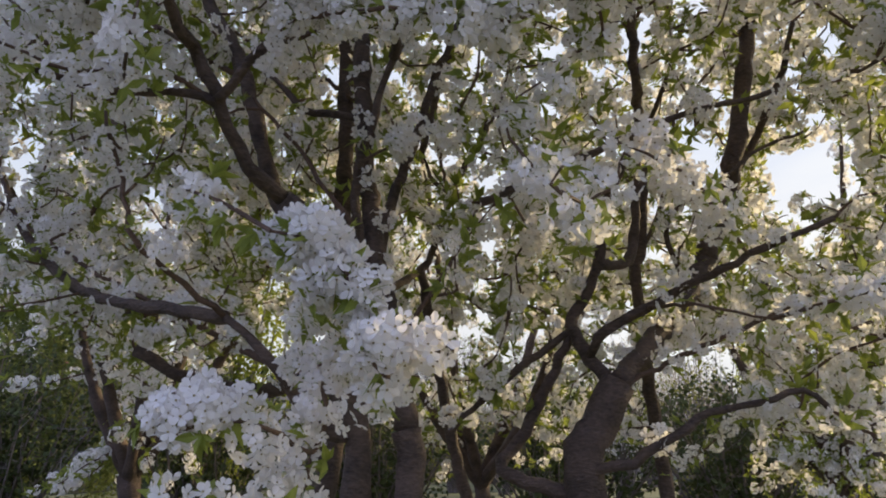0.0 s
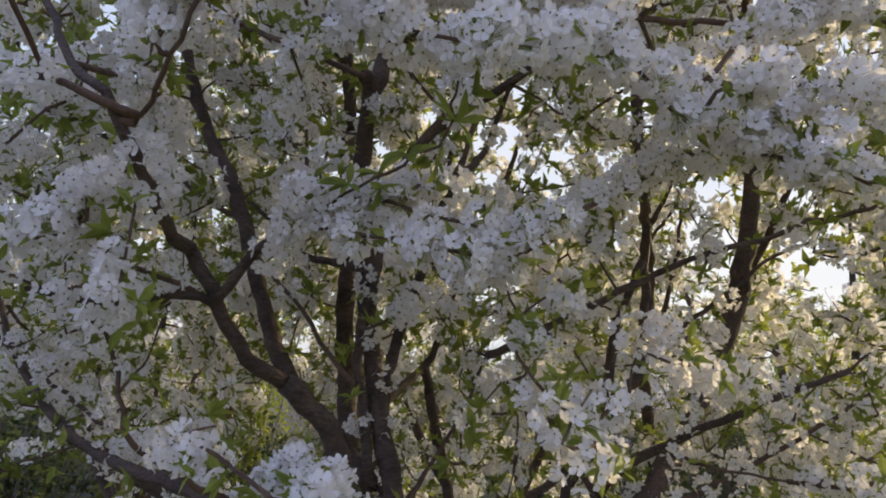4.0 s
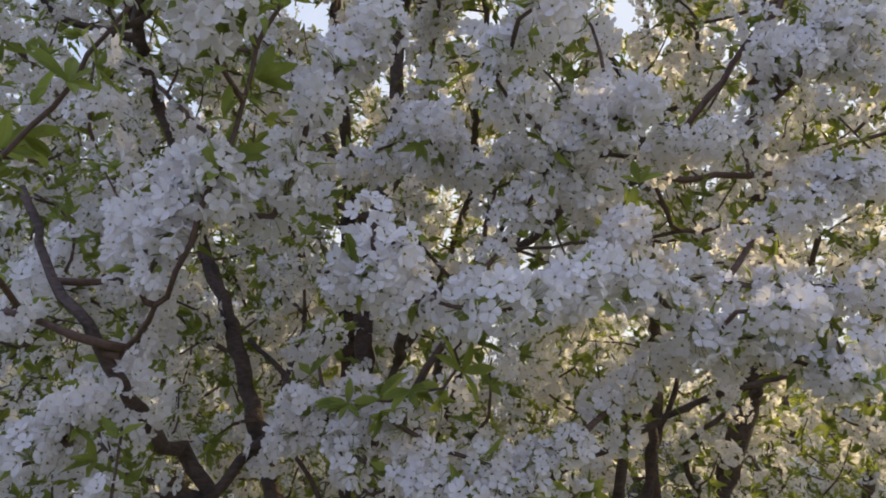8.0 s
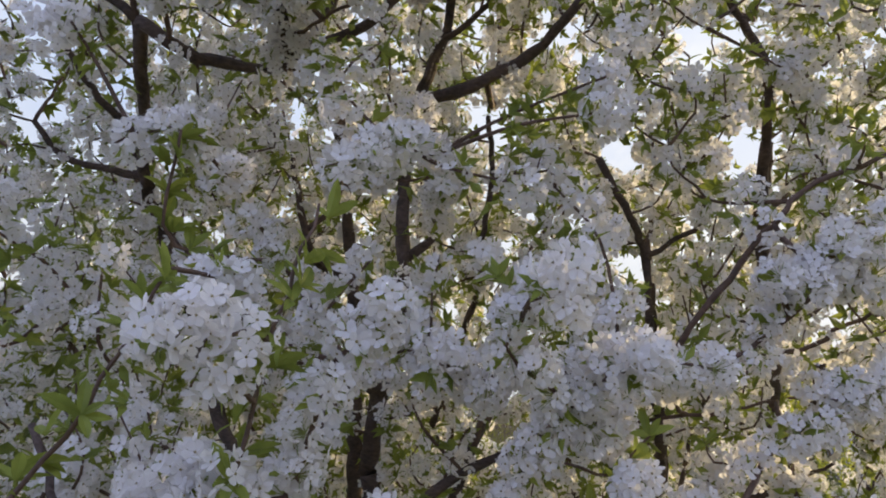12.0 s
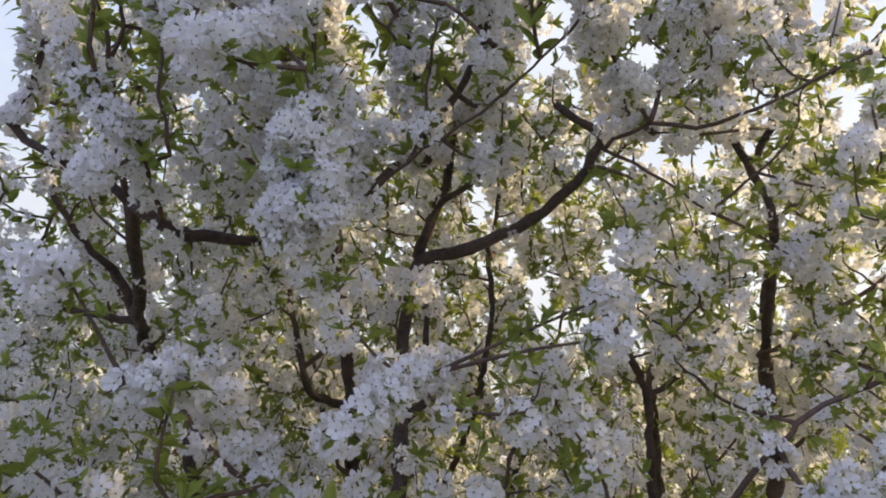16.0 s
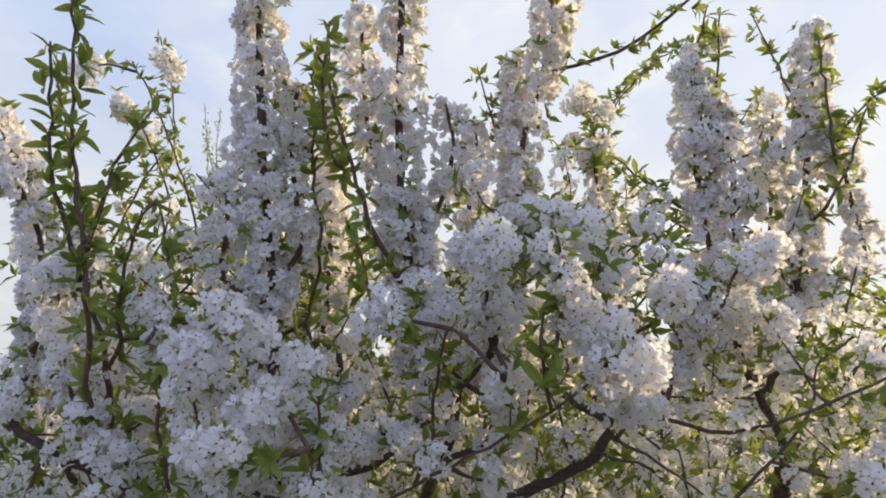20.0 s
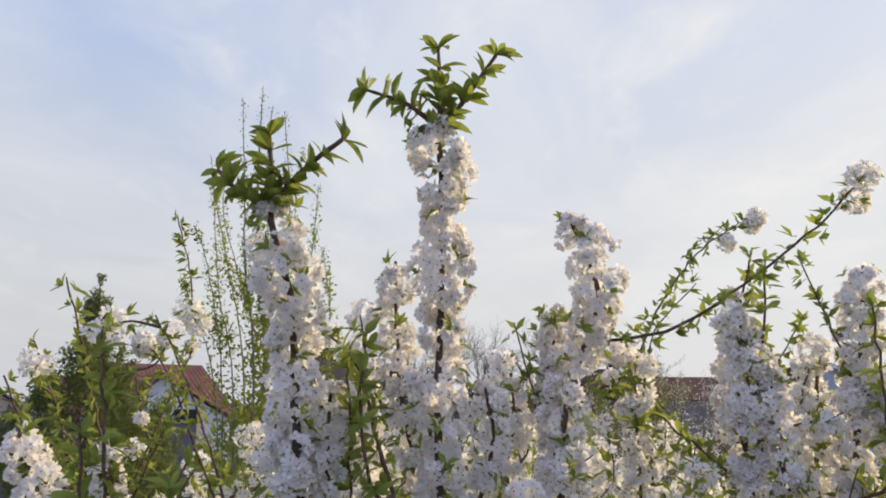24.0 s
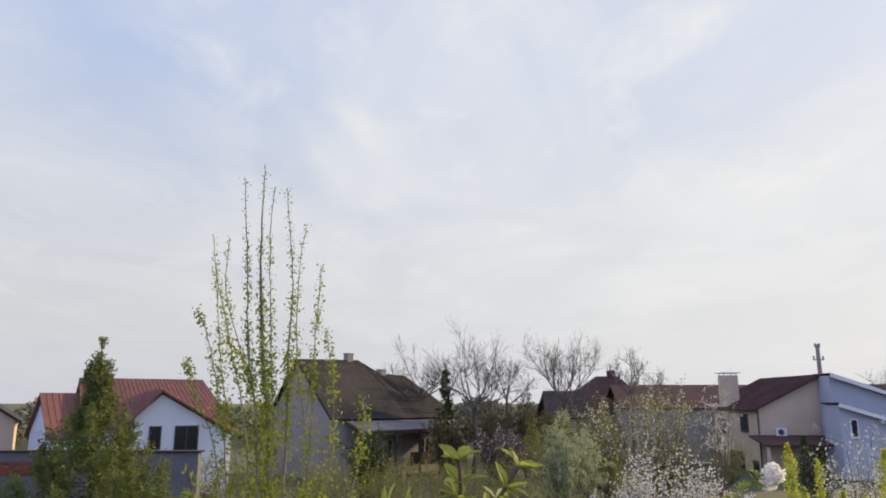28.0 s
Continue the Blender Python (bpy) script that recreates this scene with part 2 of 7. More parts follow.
def tube(soup, line, r0, r1, sides=7, knots=0.12, mat=0):
    """A tapering, slightly knotty round bar along the line."""
    line = np.asarray(line, float)
    n = len(line)
    d = unit(np.gradient(line, axis=0))
    up = np.where(np.abs(d[:, 2:3]) < 0.9, np.array([[0, 0, 1.0]]), np.array([[1.0, 0, 0]]))
    u = unit(np.cross(d, up[n // 2]))
    w = np.cross(d, u)
    r = np.linspace(r0, r1, n) * (1 + knots * rng.standard_normal(n).clip(-1.5, 1.5))
    ang = np.arange(sides) * 2 * math.pi / sides
    wob = 1 + knots * 0.6 * rng.standard_normal((n, sides)).clip(-1.5, 1.5)
    v = line[:, None] + (r[:, None] * wob)[:, :, None] * (np.cos(ang)[None, :, None] * u[:, None] + np.sin(ang)[None, :, None] * w[:, None])
    i, j = np.meshgrid(np.arange(n - 1), np.arange(sides), indexing="ij")
    k = (j + 1) % sides
    quads = np.stack([i * sides + j, i * sides + k, (i + 1) * sides + k, (i + 1) * sides + j], -1).reshape(-1, 4)
    caps = [[0, a + 1, a] for a in range(1, sides - 1)] + [[(n - 1) * sides, (n - 1) * sides + a, (n - 1) * sides + a + 1] for a in range(1, sides - 1)]
    soup.add(v.reshape(-1, 3), caps, quads, mat, mat)


def basis(nrm, spin):
    """Turns whose third axis is the normal, spun about it."""
    nrm = unit(nrm)
    ref = np.where(np.abs(nrm[:, 2:3]) < 0.9, np.array([[0, 0, 1.0]]), np.array([[1.0, 0, 0]]))
    u = unit(np.cross(ref, nrm))
    w = np.cross(nrm, u)
    c, s = np.cos(spin)[:, None], np.sin(spin)[:, None]
    return np.stack([u * c + w * s, w * c - u * s, nrm], -1)


def flower_shape(cup, seed):
    """Five broad, rounded, slightly cupped petals round a small tuft of stamens; 2 units wide."""
    r = np.random.default_rng(seed)
    v, t, m = [(0, 0, 0)], [], []
    for k in range(5):
        c = k * 2 * math.pi / 5 + r.normal(0, 0.06)
        tip = 1 + r.normal(0, 0.05)
        lift = cup + r.normal(0, 0.10)
        b = len(v)
        for rad, off, z in ((0.55, -0.62, 0.24), (0.88, -0.50, 0.66), (1.04, -0.17, 0.95), (1.04, 0.17, 0.95), (0.88, 0.50, 0.66), (0.55, 0.62, 0.24)):
            v.append((tip * rad * math.cos(c + off), tip * rad * math.sin(c + off), lift * z + r.normal(0, 0.03)))
        t += [(0, b, b + 1), (0, b + 1, b + 2), (0, b + 2, b + 3), (0, b + 3, b + 4), (0, b + 4, b + 5)]
        m += [0] * 5
    b = len(v)
    for k in range(4):
        v.append((0.16 * math.cos(k * 1.571), 0.16 * math.sin(k * 1.571), 0.10 + 0.2 * cup))
    v.append((0, 0, 0.32 + 0.2 * cup))
    for k in range(4):
        t.append((b + k, b + (k + 1) % 4, b + 4))
        m.append(1)
    return np.array(v), np.array(t), np.array(m)


def far_flower_shape(cup, seed):
    """The same flower with kite-shaped petals, for the inner crown."""
    r = np.random.default_rng(seed)
    v, t = [(0, 0, 0)], []
    for k in range(5):
        c = k * 2 * math.pi / 5 + r.normal(0, 0.07)
        b = len(v)
        for rad, off, z in ((0.80, -0.52, 0.5), (1.08, 0.0, 0.9), (0.80, 0.52, 0.5)):
            v.append((rad * math.cos(c + off), rad * math.sin(c + off), (cup + r.normal(0, 0.08)) * z))
        t += [(0, b, b + 1), (0, b + 1, b + 2)]
    b = len(v)
    v += [(0.16, 0, 0.1), (-0.09, 0.14, 0.1), (-0.09, -0.14, 0.1), (0, 0, 0.36)]
    t += [(b, b + 1, b + 3), (b + 1, b + 2, b + 3), (b + 2, b, b + 3)]
    return np.array(v), np.array(t), np.array([0] * 10 + [1] * 3)


def tiny_flower_shape(cup, seed):
    """A flower deep in the crown: five broad petals, one face each, and a dark eye."""
    r = np.random.default_rng(seed)
    v, t = [(0, 0, 0)], []
    for k in range(5):
        c = k * 2 * math.pi / 5 + r.normal(0, 0.08)
        b = len(v)
        for off in (-0.55, 0.55):
            v.append((1.02 * math.cos(c + off), 1.02 * math.sin(c + off), cup * r.uniform(0.6, 1.2)))
        t.append((0, b, b + 1))
    b = len(v)
    v += [(0.2, 0, 0.16), (-0.11, 0.17, 0.16), (-0.11, -0.17, 0.16)]
    t.append((b, b + 1, b + 2))
    return np.array(v), np.array(t), np.array([0] * 5 + [1])


FLOWERS = [flower_shape(c, i) for i, c in enumerate((0.18, 0.3, 0.42, 0.6, 0.9))]
FAR_FLOWERS = [far_flower_shape(c, i) for i, c in enumerate((0.2, 0.35, 0.5, 0.8))]
TINY_FLOWERS = [tiny_flower_shape(c, i) for i, c in enumerate((0.15, 0.35, 0.55))]


def leaf_shape(bend, fine=False, broad=1.0):
    """A pointed young leaf folded along its rib; its length is 1, along x."""
    xs, ws = ((0.0, 0.25, 0.55, 0.82), (0.03, 0.13, 0.175, 0.11)) if fine else ((0.0, 0.45), (0.04, 0.20))
    v, t = [], []
    for x, w in zip(xs, ws):
        z, w = -bend * x * x, w * broad
        v += [(x, -w, z + w * 0.35), (x, 0, z), (x, w, z + w * 0.35)]
    for i in range(len(xs) - 1):
        a = i * 3
        t += [(a, a + 1, a + 4), (a, a + 4, a + 3), (a + 1, a + 2, a + 5), (a + 1, a + 5, a + 4)]
    v.append((1, 0, -bend))
    a = len(v) - 4
    return np.array(v), np.array(t + [(a, a + 1, a + 3), (a + 1, a + 2, a + 3)])


LEAVES = [leaf_shape(b) for b in (0.05, 0.2, 0.4)]
FINE_LEAVES = [leaf_shape(b, True) for b in (0.05, 0.2, 0.4)]
TIP_LEAVES = [leaf_shape(b, True, 1.3) for b in (0.05, 0.25, 0.5)]


def scatter(soup, shapes, pos, rot, size, mats=None):
    """Lays copies of the shapes at the places, turned and sized, into one mesh."""
    if not len(pos):
        return
    pick = rng.integers(0, len(shapes), len(pos))
    for k, shape in enumerate(shapes):
        sel = np.nonzero(pick == k)[0]
        if not len(sel):
            continue
        v, t = shape[0], shape[1]
        m = shape[2] if len(shape) > 2 else np.zeros(len(t), int)
        w = np.einsum("nij,vj->nvi", rot[sel], v) * size[sel][:, None, None] + pos[sel][:, None]
        tt = t[None] + (np.arange(len(sel)) * len(v))[:, None, None]
        soup.add(w.reshape(-1, 3), tt.reshape(-1, 3), None, np.tile(m, len(sel)))


def dress(blossom, leaf, line, clumps_m, thick, tufts_m, leaf_len=0.042, start=0.0, size=0.0162, full=20, shapes=None, fine=False):
    """Balls of blossom on spurs and rosettes of leaves along a twig."""
    line = np.asarray(line, float)
    cum = np.concatenate([[0], np.cumsum(np.linalg.norm(np.diff(line, axis=0), axis=1))])
    length = cum[-1]
    d = unit(np.gradient(line, axis=0))

    def sample(n):
        s = ((np.arange(n) + rng.uniform(-0.4, 0.4, n) + 0.5) / n * (1 - start) + start).clip(0, 1) * length
        base = np.stack([np.interp(s, cum, line[:, k]) for k in range(3)], 1)
        way = np.stack([np.interp(s, cum, d[:, k]) for k in range(3)], 1)
        return base, way, unit(np.cross(way, rng.standard_normal((n, 3))))

    n = int(clumps_m * length * (1 - start) + rng.uniform())
    if n:
        base, way, side = sample(n)
        rad = thick * rng.uniform(0.52, 0.84, n)
        mid = base + side * (rad * rng.uniform(0.35, 0.85, n))[:, None] + np.array([0, 0, 0.004])
        count = np.maximum(4, full * (rad / (0.68 * thick)) ** 2 * rng.uniform(0.7, 1.25, n)).astype(int)
        own = np.repeat(np.arange(n), count)
        step = np.arange(len(own)) - np.repeat(np.cumsum(count) - count, count) + 0.5
        el, az = np.arcsin(1 - 2 * step / count[own]), step * 2.4 + own
        out = unit(np.stack([np.cos(az) * np.cos(el), np.sin(az) * np.cos(el), np.sin(el)], 1) + 0.2 * rng.standard_normal((len(own), 3)) + 0.2 * side[own])
        pos = mid[own] + out * (rad[own] * rng.uniform(0.84, 1.06, len(own)))[:, None] * np.array([1, 1, 0.95])
        nrm = out + 0.24 * rng.standard_normal((len(own), 3))
        scatter(blossom, shapes or FLOWERS, pos, basis(nrm, rng.uniform(0, 6.28, len(own))), size * rng.uniform(0.82, 1.15, len(own)))
    n = int(tufts_m * length * (1 - start) + rng.uniform())
    if n:
        base, way, side = sample(n)
        own = np.repeat(np.arange(n), rng.integers(4, 8, n))
        k = len(own)
        axis = unit(side + 0.7 * way + np.array([0, 0, 0.35]))[own]
        out = unit(axis * rng.uniform(0.3, 1.1, k)[:, None] + unit(np.cross(axis, rng.standard_normal((k, 3)))))
        nrm = unit(np.cross(np.cross(out, axis + 0.2 * rng.standard_normal((k, 3))), out))
        rot = np.stack([out, np.cross(nrm, out), nrm], -1)
        scatter(leaf, FINE_LEAVES if fine else LEAVES, (base + side * (thick * rng.uniform(0.2, 0.95, n))[:, None])[own], rot, leaf_len * rng.uniform(0.6, 1.3, k))


def sleeve(blossom, leaf, line, thick, per_m, tufts_m, size=0.0166):
    """Whorls of round flower heads stacked up an upright, with bare nodes and leaf rosettes between."""
    line = np.asarray(line, float)
    cum = np.concatenate([[0], np.cumsum(np.linalg.norm(np.diff(line, axis=0), axis=1))])
    length = cum[-1]
    n = max(3, int(length / 0.052))
    s = (np.arange(n) + 0.5 + rng.normal(0, 0.12, n)) / n * length
    wide = 0.92 + 0.20 * np.sin(s * 17 + rng.uniform(0, 6.28)) * rng.uniform(0.4, 1, n) + rng.normal(0, 0.08, n)
    wide *= np.clip((length - s) / 0.08, 0.55, 1)
    heads = np.repeat(np.arange(n), 4)
    m = len(heads)
    ang = np.tile([0, 1.571, 3.142, 4.712], m // 4) + np.repeat(rng.uniform(0, 6.28, m // 4), 4) + rng.normal(0, 0.3, m)
    keep = rng.uniform(0, 1, m) > 0.10
    heads, ang = heads[keep], ang[keep]
    m = len(heads)
    base = np.stack([np.interp(s[heads] + rng.normal(0, 0.010, m), cum, line[:, k]) for k in range(3)], 1)
    side = np.stack([np.cos(ang), np.sin(ang), rng.normal(0.1, 0.15, m)], 1)
    rad = thick * 0.50 * wide[heads] * rng.uniform(0.85, 1.12, m)
    mid = base + side * (thick * 0.60 * wide[heads])[:, None]
    count = np.maximum(7, per_m * 0.0155 * rng.uniform(0.8, 1.2, m)).astype(int)
    own = np.repeat(np.arange(m), count)
    out = unit(rng.standard_normal((len(own), 3)) + 0.95 * side[own])
    pos = mid[own] + out * (rad[own] * rng.uniform(0.85, 1.08, len(own)))[:, None]
    nrm = out + 0.22 * rng.standard_normal((len(own), 3))
    scatter(blossom, FLOWERS, pos, basis(nrm, rng.uniform(0, 6.28, len(own))), size * rng.uniform(0.85, 1.15, len(own)))
    dress(blossom, leaf, line, 0, thick * 1.15, tufts_m, leaf_len=0.040)

# ---- the cherry trees ----
TREES = [
    thing("cherry_tree", "blossoming cherry tree crowded with white flowers", "tree", (-0.42, 1.95, 0), "cherry trees"),
    thing("cherry_tree", "white-flowering cherry with a stout leaning limb", "tree", (0.62, 2.35, 0), "cherry trees"),
    thing("cherry_tree", "slender white-flowering cherry behind two others", "tree", (-0.55, 2.75, 0), "cherry trees"),
]
BOUGHS, GAPS = [], []


def limb(tree, kind, r0, r1, *pts):
    BOUGHS.append((tree, kind, r0, r1, [np.array(p, float) for p in pts]))


def gap(a, b, r):
    """A lane along the camera's line of sight, kept nearly free of twigs."""
    GAPS.append((np.array(a), np.array(b), r))


limb(0, 'trunk', 0.052, 0.028, (-0.42, 1.95, 0.00), (-0.23, 1.95, 1.06), (-0.27, 1.92, 1.31), (-0.28, 1.88, 1.51), (-0.32, 1.80, 1.68), (-0.42, 1.70, 1.78))
limb(0, 'limb', 0.028, 0.010, (-0.42, 1.70, 1.78), (-0.49, 1.60, 1.83), (-0.55, 1.48, 1.97), (-0.59, 1.43, 2.05), (-0.60, 1.35, 2.05), (-0.63, 1.12, 2.21), (-0.69, 1.12, 2.29), (-0.76, 1.15, 2.35), (-0.88, 1.20, 2.55))
limb(0, 'branch', 0.018, 0.008, (-0.57, 1.48, 1.95), (-0.64, 1.45, 1.94), (-0.77, 1.40, 1.92), (-0.90, 1.35, 1.94))
limb(0, 'branch', 0.018, 0.008, (-0.54, 1.48, 1.94), (-0.47, 1.45, 2.02), (-0.39, 1.45, 2.10), (-0.42, 1.60, 2.18), (-0.40, 1.70, 2.38))
limb(0, 'limb', 0.088, 0.055, (-0.25, 1.98, 0.00), (-0.09, 1.95, 1.05), (-0.10, 1.95, 1.22))
limb(0, 'inner', 0.044, 0.036, (-0.10, 1.95, 1.22), (-0.15, 1.95, 1.46), (-0.23, 1.95, 1.88), (-0.28, 1.92, 2.42))
limb(0, 'limb', 0.036, 0.03, (-0.28, 1.92, 2.46), (-0.25, 1.80, 2.66), (-0.26, 1.75, 2.66))
limb(0, 'branch', 0.024, 0.014, (-0.22, 1.95, 1.53), (-0.26, 1.90, 1.90), (-0.23, 1.90, 2.08), (-0.18, 1.85, 2.24), (-0.10, 1.80, 2.38))
limb(0, 'branch', 0.022, 0.012, (-0.14, 1.66, 2.34), (-0.05, 1.60, 2.42), (0.06, 1.55, 2.48), (0.17, 1.50, 2.53), (0.29, 1.45, 2.65))
limb(0, 'branch', 0.03, 0.016, (-0.20, 2.00, 1.67), (-0.18, 2.10, 1.92), (-0.13, 2.10, 2.06), (-0.08, 2.05, 2.23), (-0.01, 2.00, 2.40), (0.03, 1.98, 2.50))
limb(2, 'limb', 0.048, 0.03, (-0.42, 2.72, 1.42), (-0.48, 2.70, 1.41), (-0.73, 2.67, 1.38), (-0.95, 2.63, 1.42), (-1.14, 2.60, 1.51))
limb(0, 'branch', 0.03, 0.015, (-0.33, 1.90, 1.22), (-0.41, 1.80, 1.34), (-0.48, 1.80, 1.42), (-0.57, 1.80, 1.49))
limb(0, 'branch', 0.028, 0.016, (-1.05, 2.10, 1.60), (-1.31, 2.27, 1.74), (-1.56, 2.43, 1.95), (-1.78, 2.60, 2.22))
limb(0, 'branch', 0.012, 0.006, (-0.74, 1.60, 1.63), (-0.77, 1.60, 1.70), (-0.81, 1.60, 1.83), (-0.86, 1.60, 1.97))
limb(0, 'branch', 0.012, 0.007, (-0.31, 1.90, 1.83), (-0.40, 1.90, 1.96), (-0.49, 1.90, 2.07), (-0.57, 1.85, 2.15))
limb(0, 'branch', 0.012, 0.006, (-0.09, 2.00, 1.53), (0.00, 2.00, 1.68), (0.06, 2.00, 1.78), (0.10, 2.00, 1.89))
limb(0, 'limb', 0.036, 0.026, (-0.24, 1.96, 1.56), (-0.38, 1.98, 1.71), (-0.49, 2.00, 1.85), (-0.56, 2.00, 2.01), (-0.66, 2.00, 2.33), (-0.75, 2.08, 2.50), (-0.86, 2.18, 2.68), (-0.93, 2.20, 2.86), (-0.99, 2.20, 3.04), (-1.09, 2.16, 3.27), (-1.09, 2.02, 3.38), (-1.01, 1.80, 3.46), (-0.93, 1.56, 3.56), (-0.90, 1.46, 3.63))
limb(0, 'branch', 0.014, 0.008, (-0.60, 1.13, 2.21), (-0.71, 1.06, 2.25), (-0.82, 1.10, 2.29))
limb(0, 'branch', 0.02, 0.01, (-0.45, 2.00, 2.19), (-0.52, 2.00, 2.26), (-0.63, 2.00, 2.36))
limb(0, 'branch', 0.024, 0.012, (-1.09, 2.02, 3.38), (-1.33, 1.95, 3.43), (-1.43, 1.90, 3.54))
limb(0, 'branch', 0.024, 0.012, (-1.08, 2.00, 3.38), (-1.12, 1.90, 3.51), (-1.20, 1.80, 3.61), (-1.27, 1.72, 3.74))
limb(0, 'branch', 0.027, 0.02, (-0.90, 1.45, 3.63), (-0.82, 1.48, 3.58), (-0.72, 1.55, 3.56), (-0.60, 1.59, 3.56), (-0.51, 1.62, 3.58))
limb(0, 'branch', 0.02, 0.012, (-0.41, 1.80, 3.98), (-0.47, 1.85, 4.10), (-0.49, 1.90, 4.24), (-0.56, 1.90, 4.31))
limb(0, 'branch', 0.012, 0.006, (-0.90, 1.45, 3.63), (-0.91, 1.35, 3.77), (-0.89, 1.25, 3.94), (-0.92, 1.20, 4.08), (-0.96, 1.20, 4.26))
limb(0, 'branch', 0.022, 0.013, (-0.98, 1.43, 3.68), (-1.08, 1.40, 3.74), (-1.17, 1.40, 3.79), (-1.27, 1.40, 3.87))
limb(0, 'limb', 0.036, 0.018, (-0.20, 1.90, 2.89), (-0.19, 1.86, 3.32), (-0.16, 1.82, 3.47), (-0.13, 1.79, 3.59), (-0.07, 1.74, 3.73), (-0.04, 1.70, 3.86), (-0.03, 1.68, 3.95))
limb(0, 'branch', 0.02, 0.014, (-0.09, 1.92, 3.14), (-0.10, 1.90, 3.20), (-0.12, 1.88, 3.38), (-0.14, 1.85, 3.50))
limb(0, 'branch', 0.03, 0.014, (-0.13, 1.79, 3.55), (-0.03, 1.74, 3.56), (0.11, 1.68, 3.60), (0.20, 1.65, 3.64), (0.29, 1.55, 3.69), (0.35, 1.47, 3.76), (0.37, 1.45, 3.82), (0.30, 1.42, 3.85), (0.24, 1.40, 3.89))
limb(0, 'branch', 0.02, 0.009, (-0.14, 1.79, 3.57), (-0.08, 1.70, 3.69), (0.07, 1.60, 3.78), (0.15, 1.55, 3.90))
limb(0, 'branch', 0.022, 0.012, (-0.34, 1.60, 3.68), (-0.23, 1.55, 3.73), (-0.07, 1.46, 3.87), (0.02, 1.34, 3.96), (0.06, 1.24, 4.03), (0.07, 1.21, 4.15))
limb(0, 'branch', 0.008, 0.004, (0.38, 1.45, 3.78), (0.50, 1.45, 3.71), (0.65, 1.45, 3.60))
limb(0, 'branch', 0.008, 0.004, (0.37, 1.45, 3.73), (0.48, 1.50, 3.70), (0.55, 1.50, 3.61))
limb(0, 'branch', 0.012, 0.006, (0.07, 1.15, 3.92), (0.01, 1.15, 3.98), (-0.05, 1.15, 4.03))
limb(1, 'trunk', 0.085, 0.060, (0.62, 2.35, 0.00), (0.44, 2.30, 1.04), (0.49, 2.30, 1.25), (0.56, 2.30, 1.39))
limb(1, 'inner', 0.056, 0.05, (0.56, 2.30, 1.39), (0.85, 2.60, 1.67), (1.05, 2.75, 1.94))
limb(1, 'limb', 0.058, 0.035, (1.05, 2.75, 1.94), (1.18, 2.75, 2.28), (1.16, 2.70, 2.27), (1.23, 2.65, 2.67), (1.26, 2.60, 2.94), (1.19, 2.50, 2.99), (1.17, 2.40, 3.33), (1.18, 2.30, 3.64))
limb(1, 'branch', 0.03, 0.014, (1.20, 2.75, 2.31), (1.30, 2.72, 2.48), (1.33, 2.50, 2.66), (1.34, 2.40, 2.81))
limb(1, 'branch', 0.02, 0.009, (0.70, 2.00, 2.18), (0.97, 2.00, 2.26), (1.10, 2.00, 2.32), (1.21, 2.00, 2.33), (1.39, 2.00, 2.41))
limb(1, 'branch', 0.016, 0.009, (0.85, 2.60, 2.03), (0.97, 2.60, 2.15), (1.11, 2.60, 2.25), (1.26, 2.60, 2.37), (1.43, 2.60, 2.44))
limb(1, 'limb', 0.035, 0.02, (0.55, 2.30, 1.37), (0.45, 2.50, 1.61), (0.53, 2.50, 1.76), (0.60, 2.40, 2.09), (0.69, 2.40, 2.29))
limb(1, 'branch', 0.026, 0.013, (0.50, 2.30, 1.54), (0.58, 2.30, 1.59), (0.77, 2.20, 1.69), (0.94, 2.10, 1.77), (1.16, 2.00, 1.86))
limb(1, 'branch', 0.01, 0.005, (0.72, 2.00, 1.59), (0.83, 2.00, 1.57), (0.94, 2.00, 1.55))
limb(1, 'branch', 0.026, 0.012, (0.47, 2.25, 1.12), (0.57, 2.20, 1.15), (0.68, 2.14, 1.23), (0.79, 2.14, 1.29), (0.93, 2.14, 1.32), (1.07, 2.14, 1.36), (1.12, 2.10, 1.31))
limb(1, 'limb', 0.035, 0.022, (0.19, 2.40, 1.12), (0.26, 2.50, 1.21), (0.37, 2.50, 1.42), (0.46, 2.50, 1.61))
limb(1, 'branch', 0.024, 0.014, (0.44, 2.50, 1.59), (0.29, 2.50, 1.48), (0.13, 2.50, 1.34), (0.01, 2.50, 1.23))
limb(1, 'limb', 0.03, 0.018, (0.71, 2.60, 1.92), (0.76, 2.60, 2.37), (0.68, 2.30, 2.56), (0.65, 2.20, 3.12), (0.59, 2.10, 3.24), (0.46, 2.00, 3.45))
limb(1, 'branch', 0.018, 0.009, (0.66, 2.20, 3.16), (0.75, 2.20, 3.21), (0.86, 2.20, 3.29), (0.81, 2.00, 3.41))
limb(1, 'limb', 0.028, 0.018, (1.18, 2.40, 3.28), (1.08, 2.20, 3.30), (1.04, 2.05, 3.44), (1.02, 1.90, 3.70), (0.97, 1.90, 3.87), (0.92, 1.90, 3.99))
limb(1, 'branch', 0.02, 0.01, (0.99, 1.90, 3.92), (1.02, 1.85, 4.01), (1.06, 1.82, 4.19), (1.09, 1.80, 4.36))
limb(1, 'branch', 0.009, 0.005, (0.94, 1.75, 3.97), (0.72, 1.60, 3.89), (0.56, 1.60, 3.89))
limb(1, 'branch', 0.009, 0.005, (0.40, 1.44, 3.80), (0.49, 1.40, 3.83), (0.59, 1.35, 3.80), (0.68, 1.30, 3.81), (0.80, 1.25, 3.85), (0.97, 1.20, 3.93))
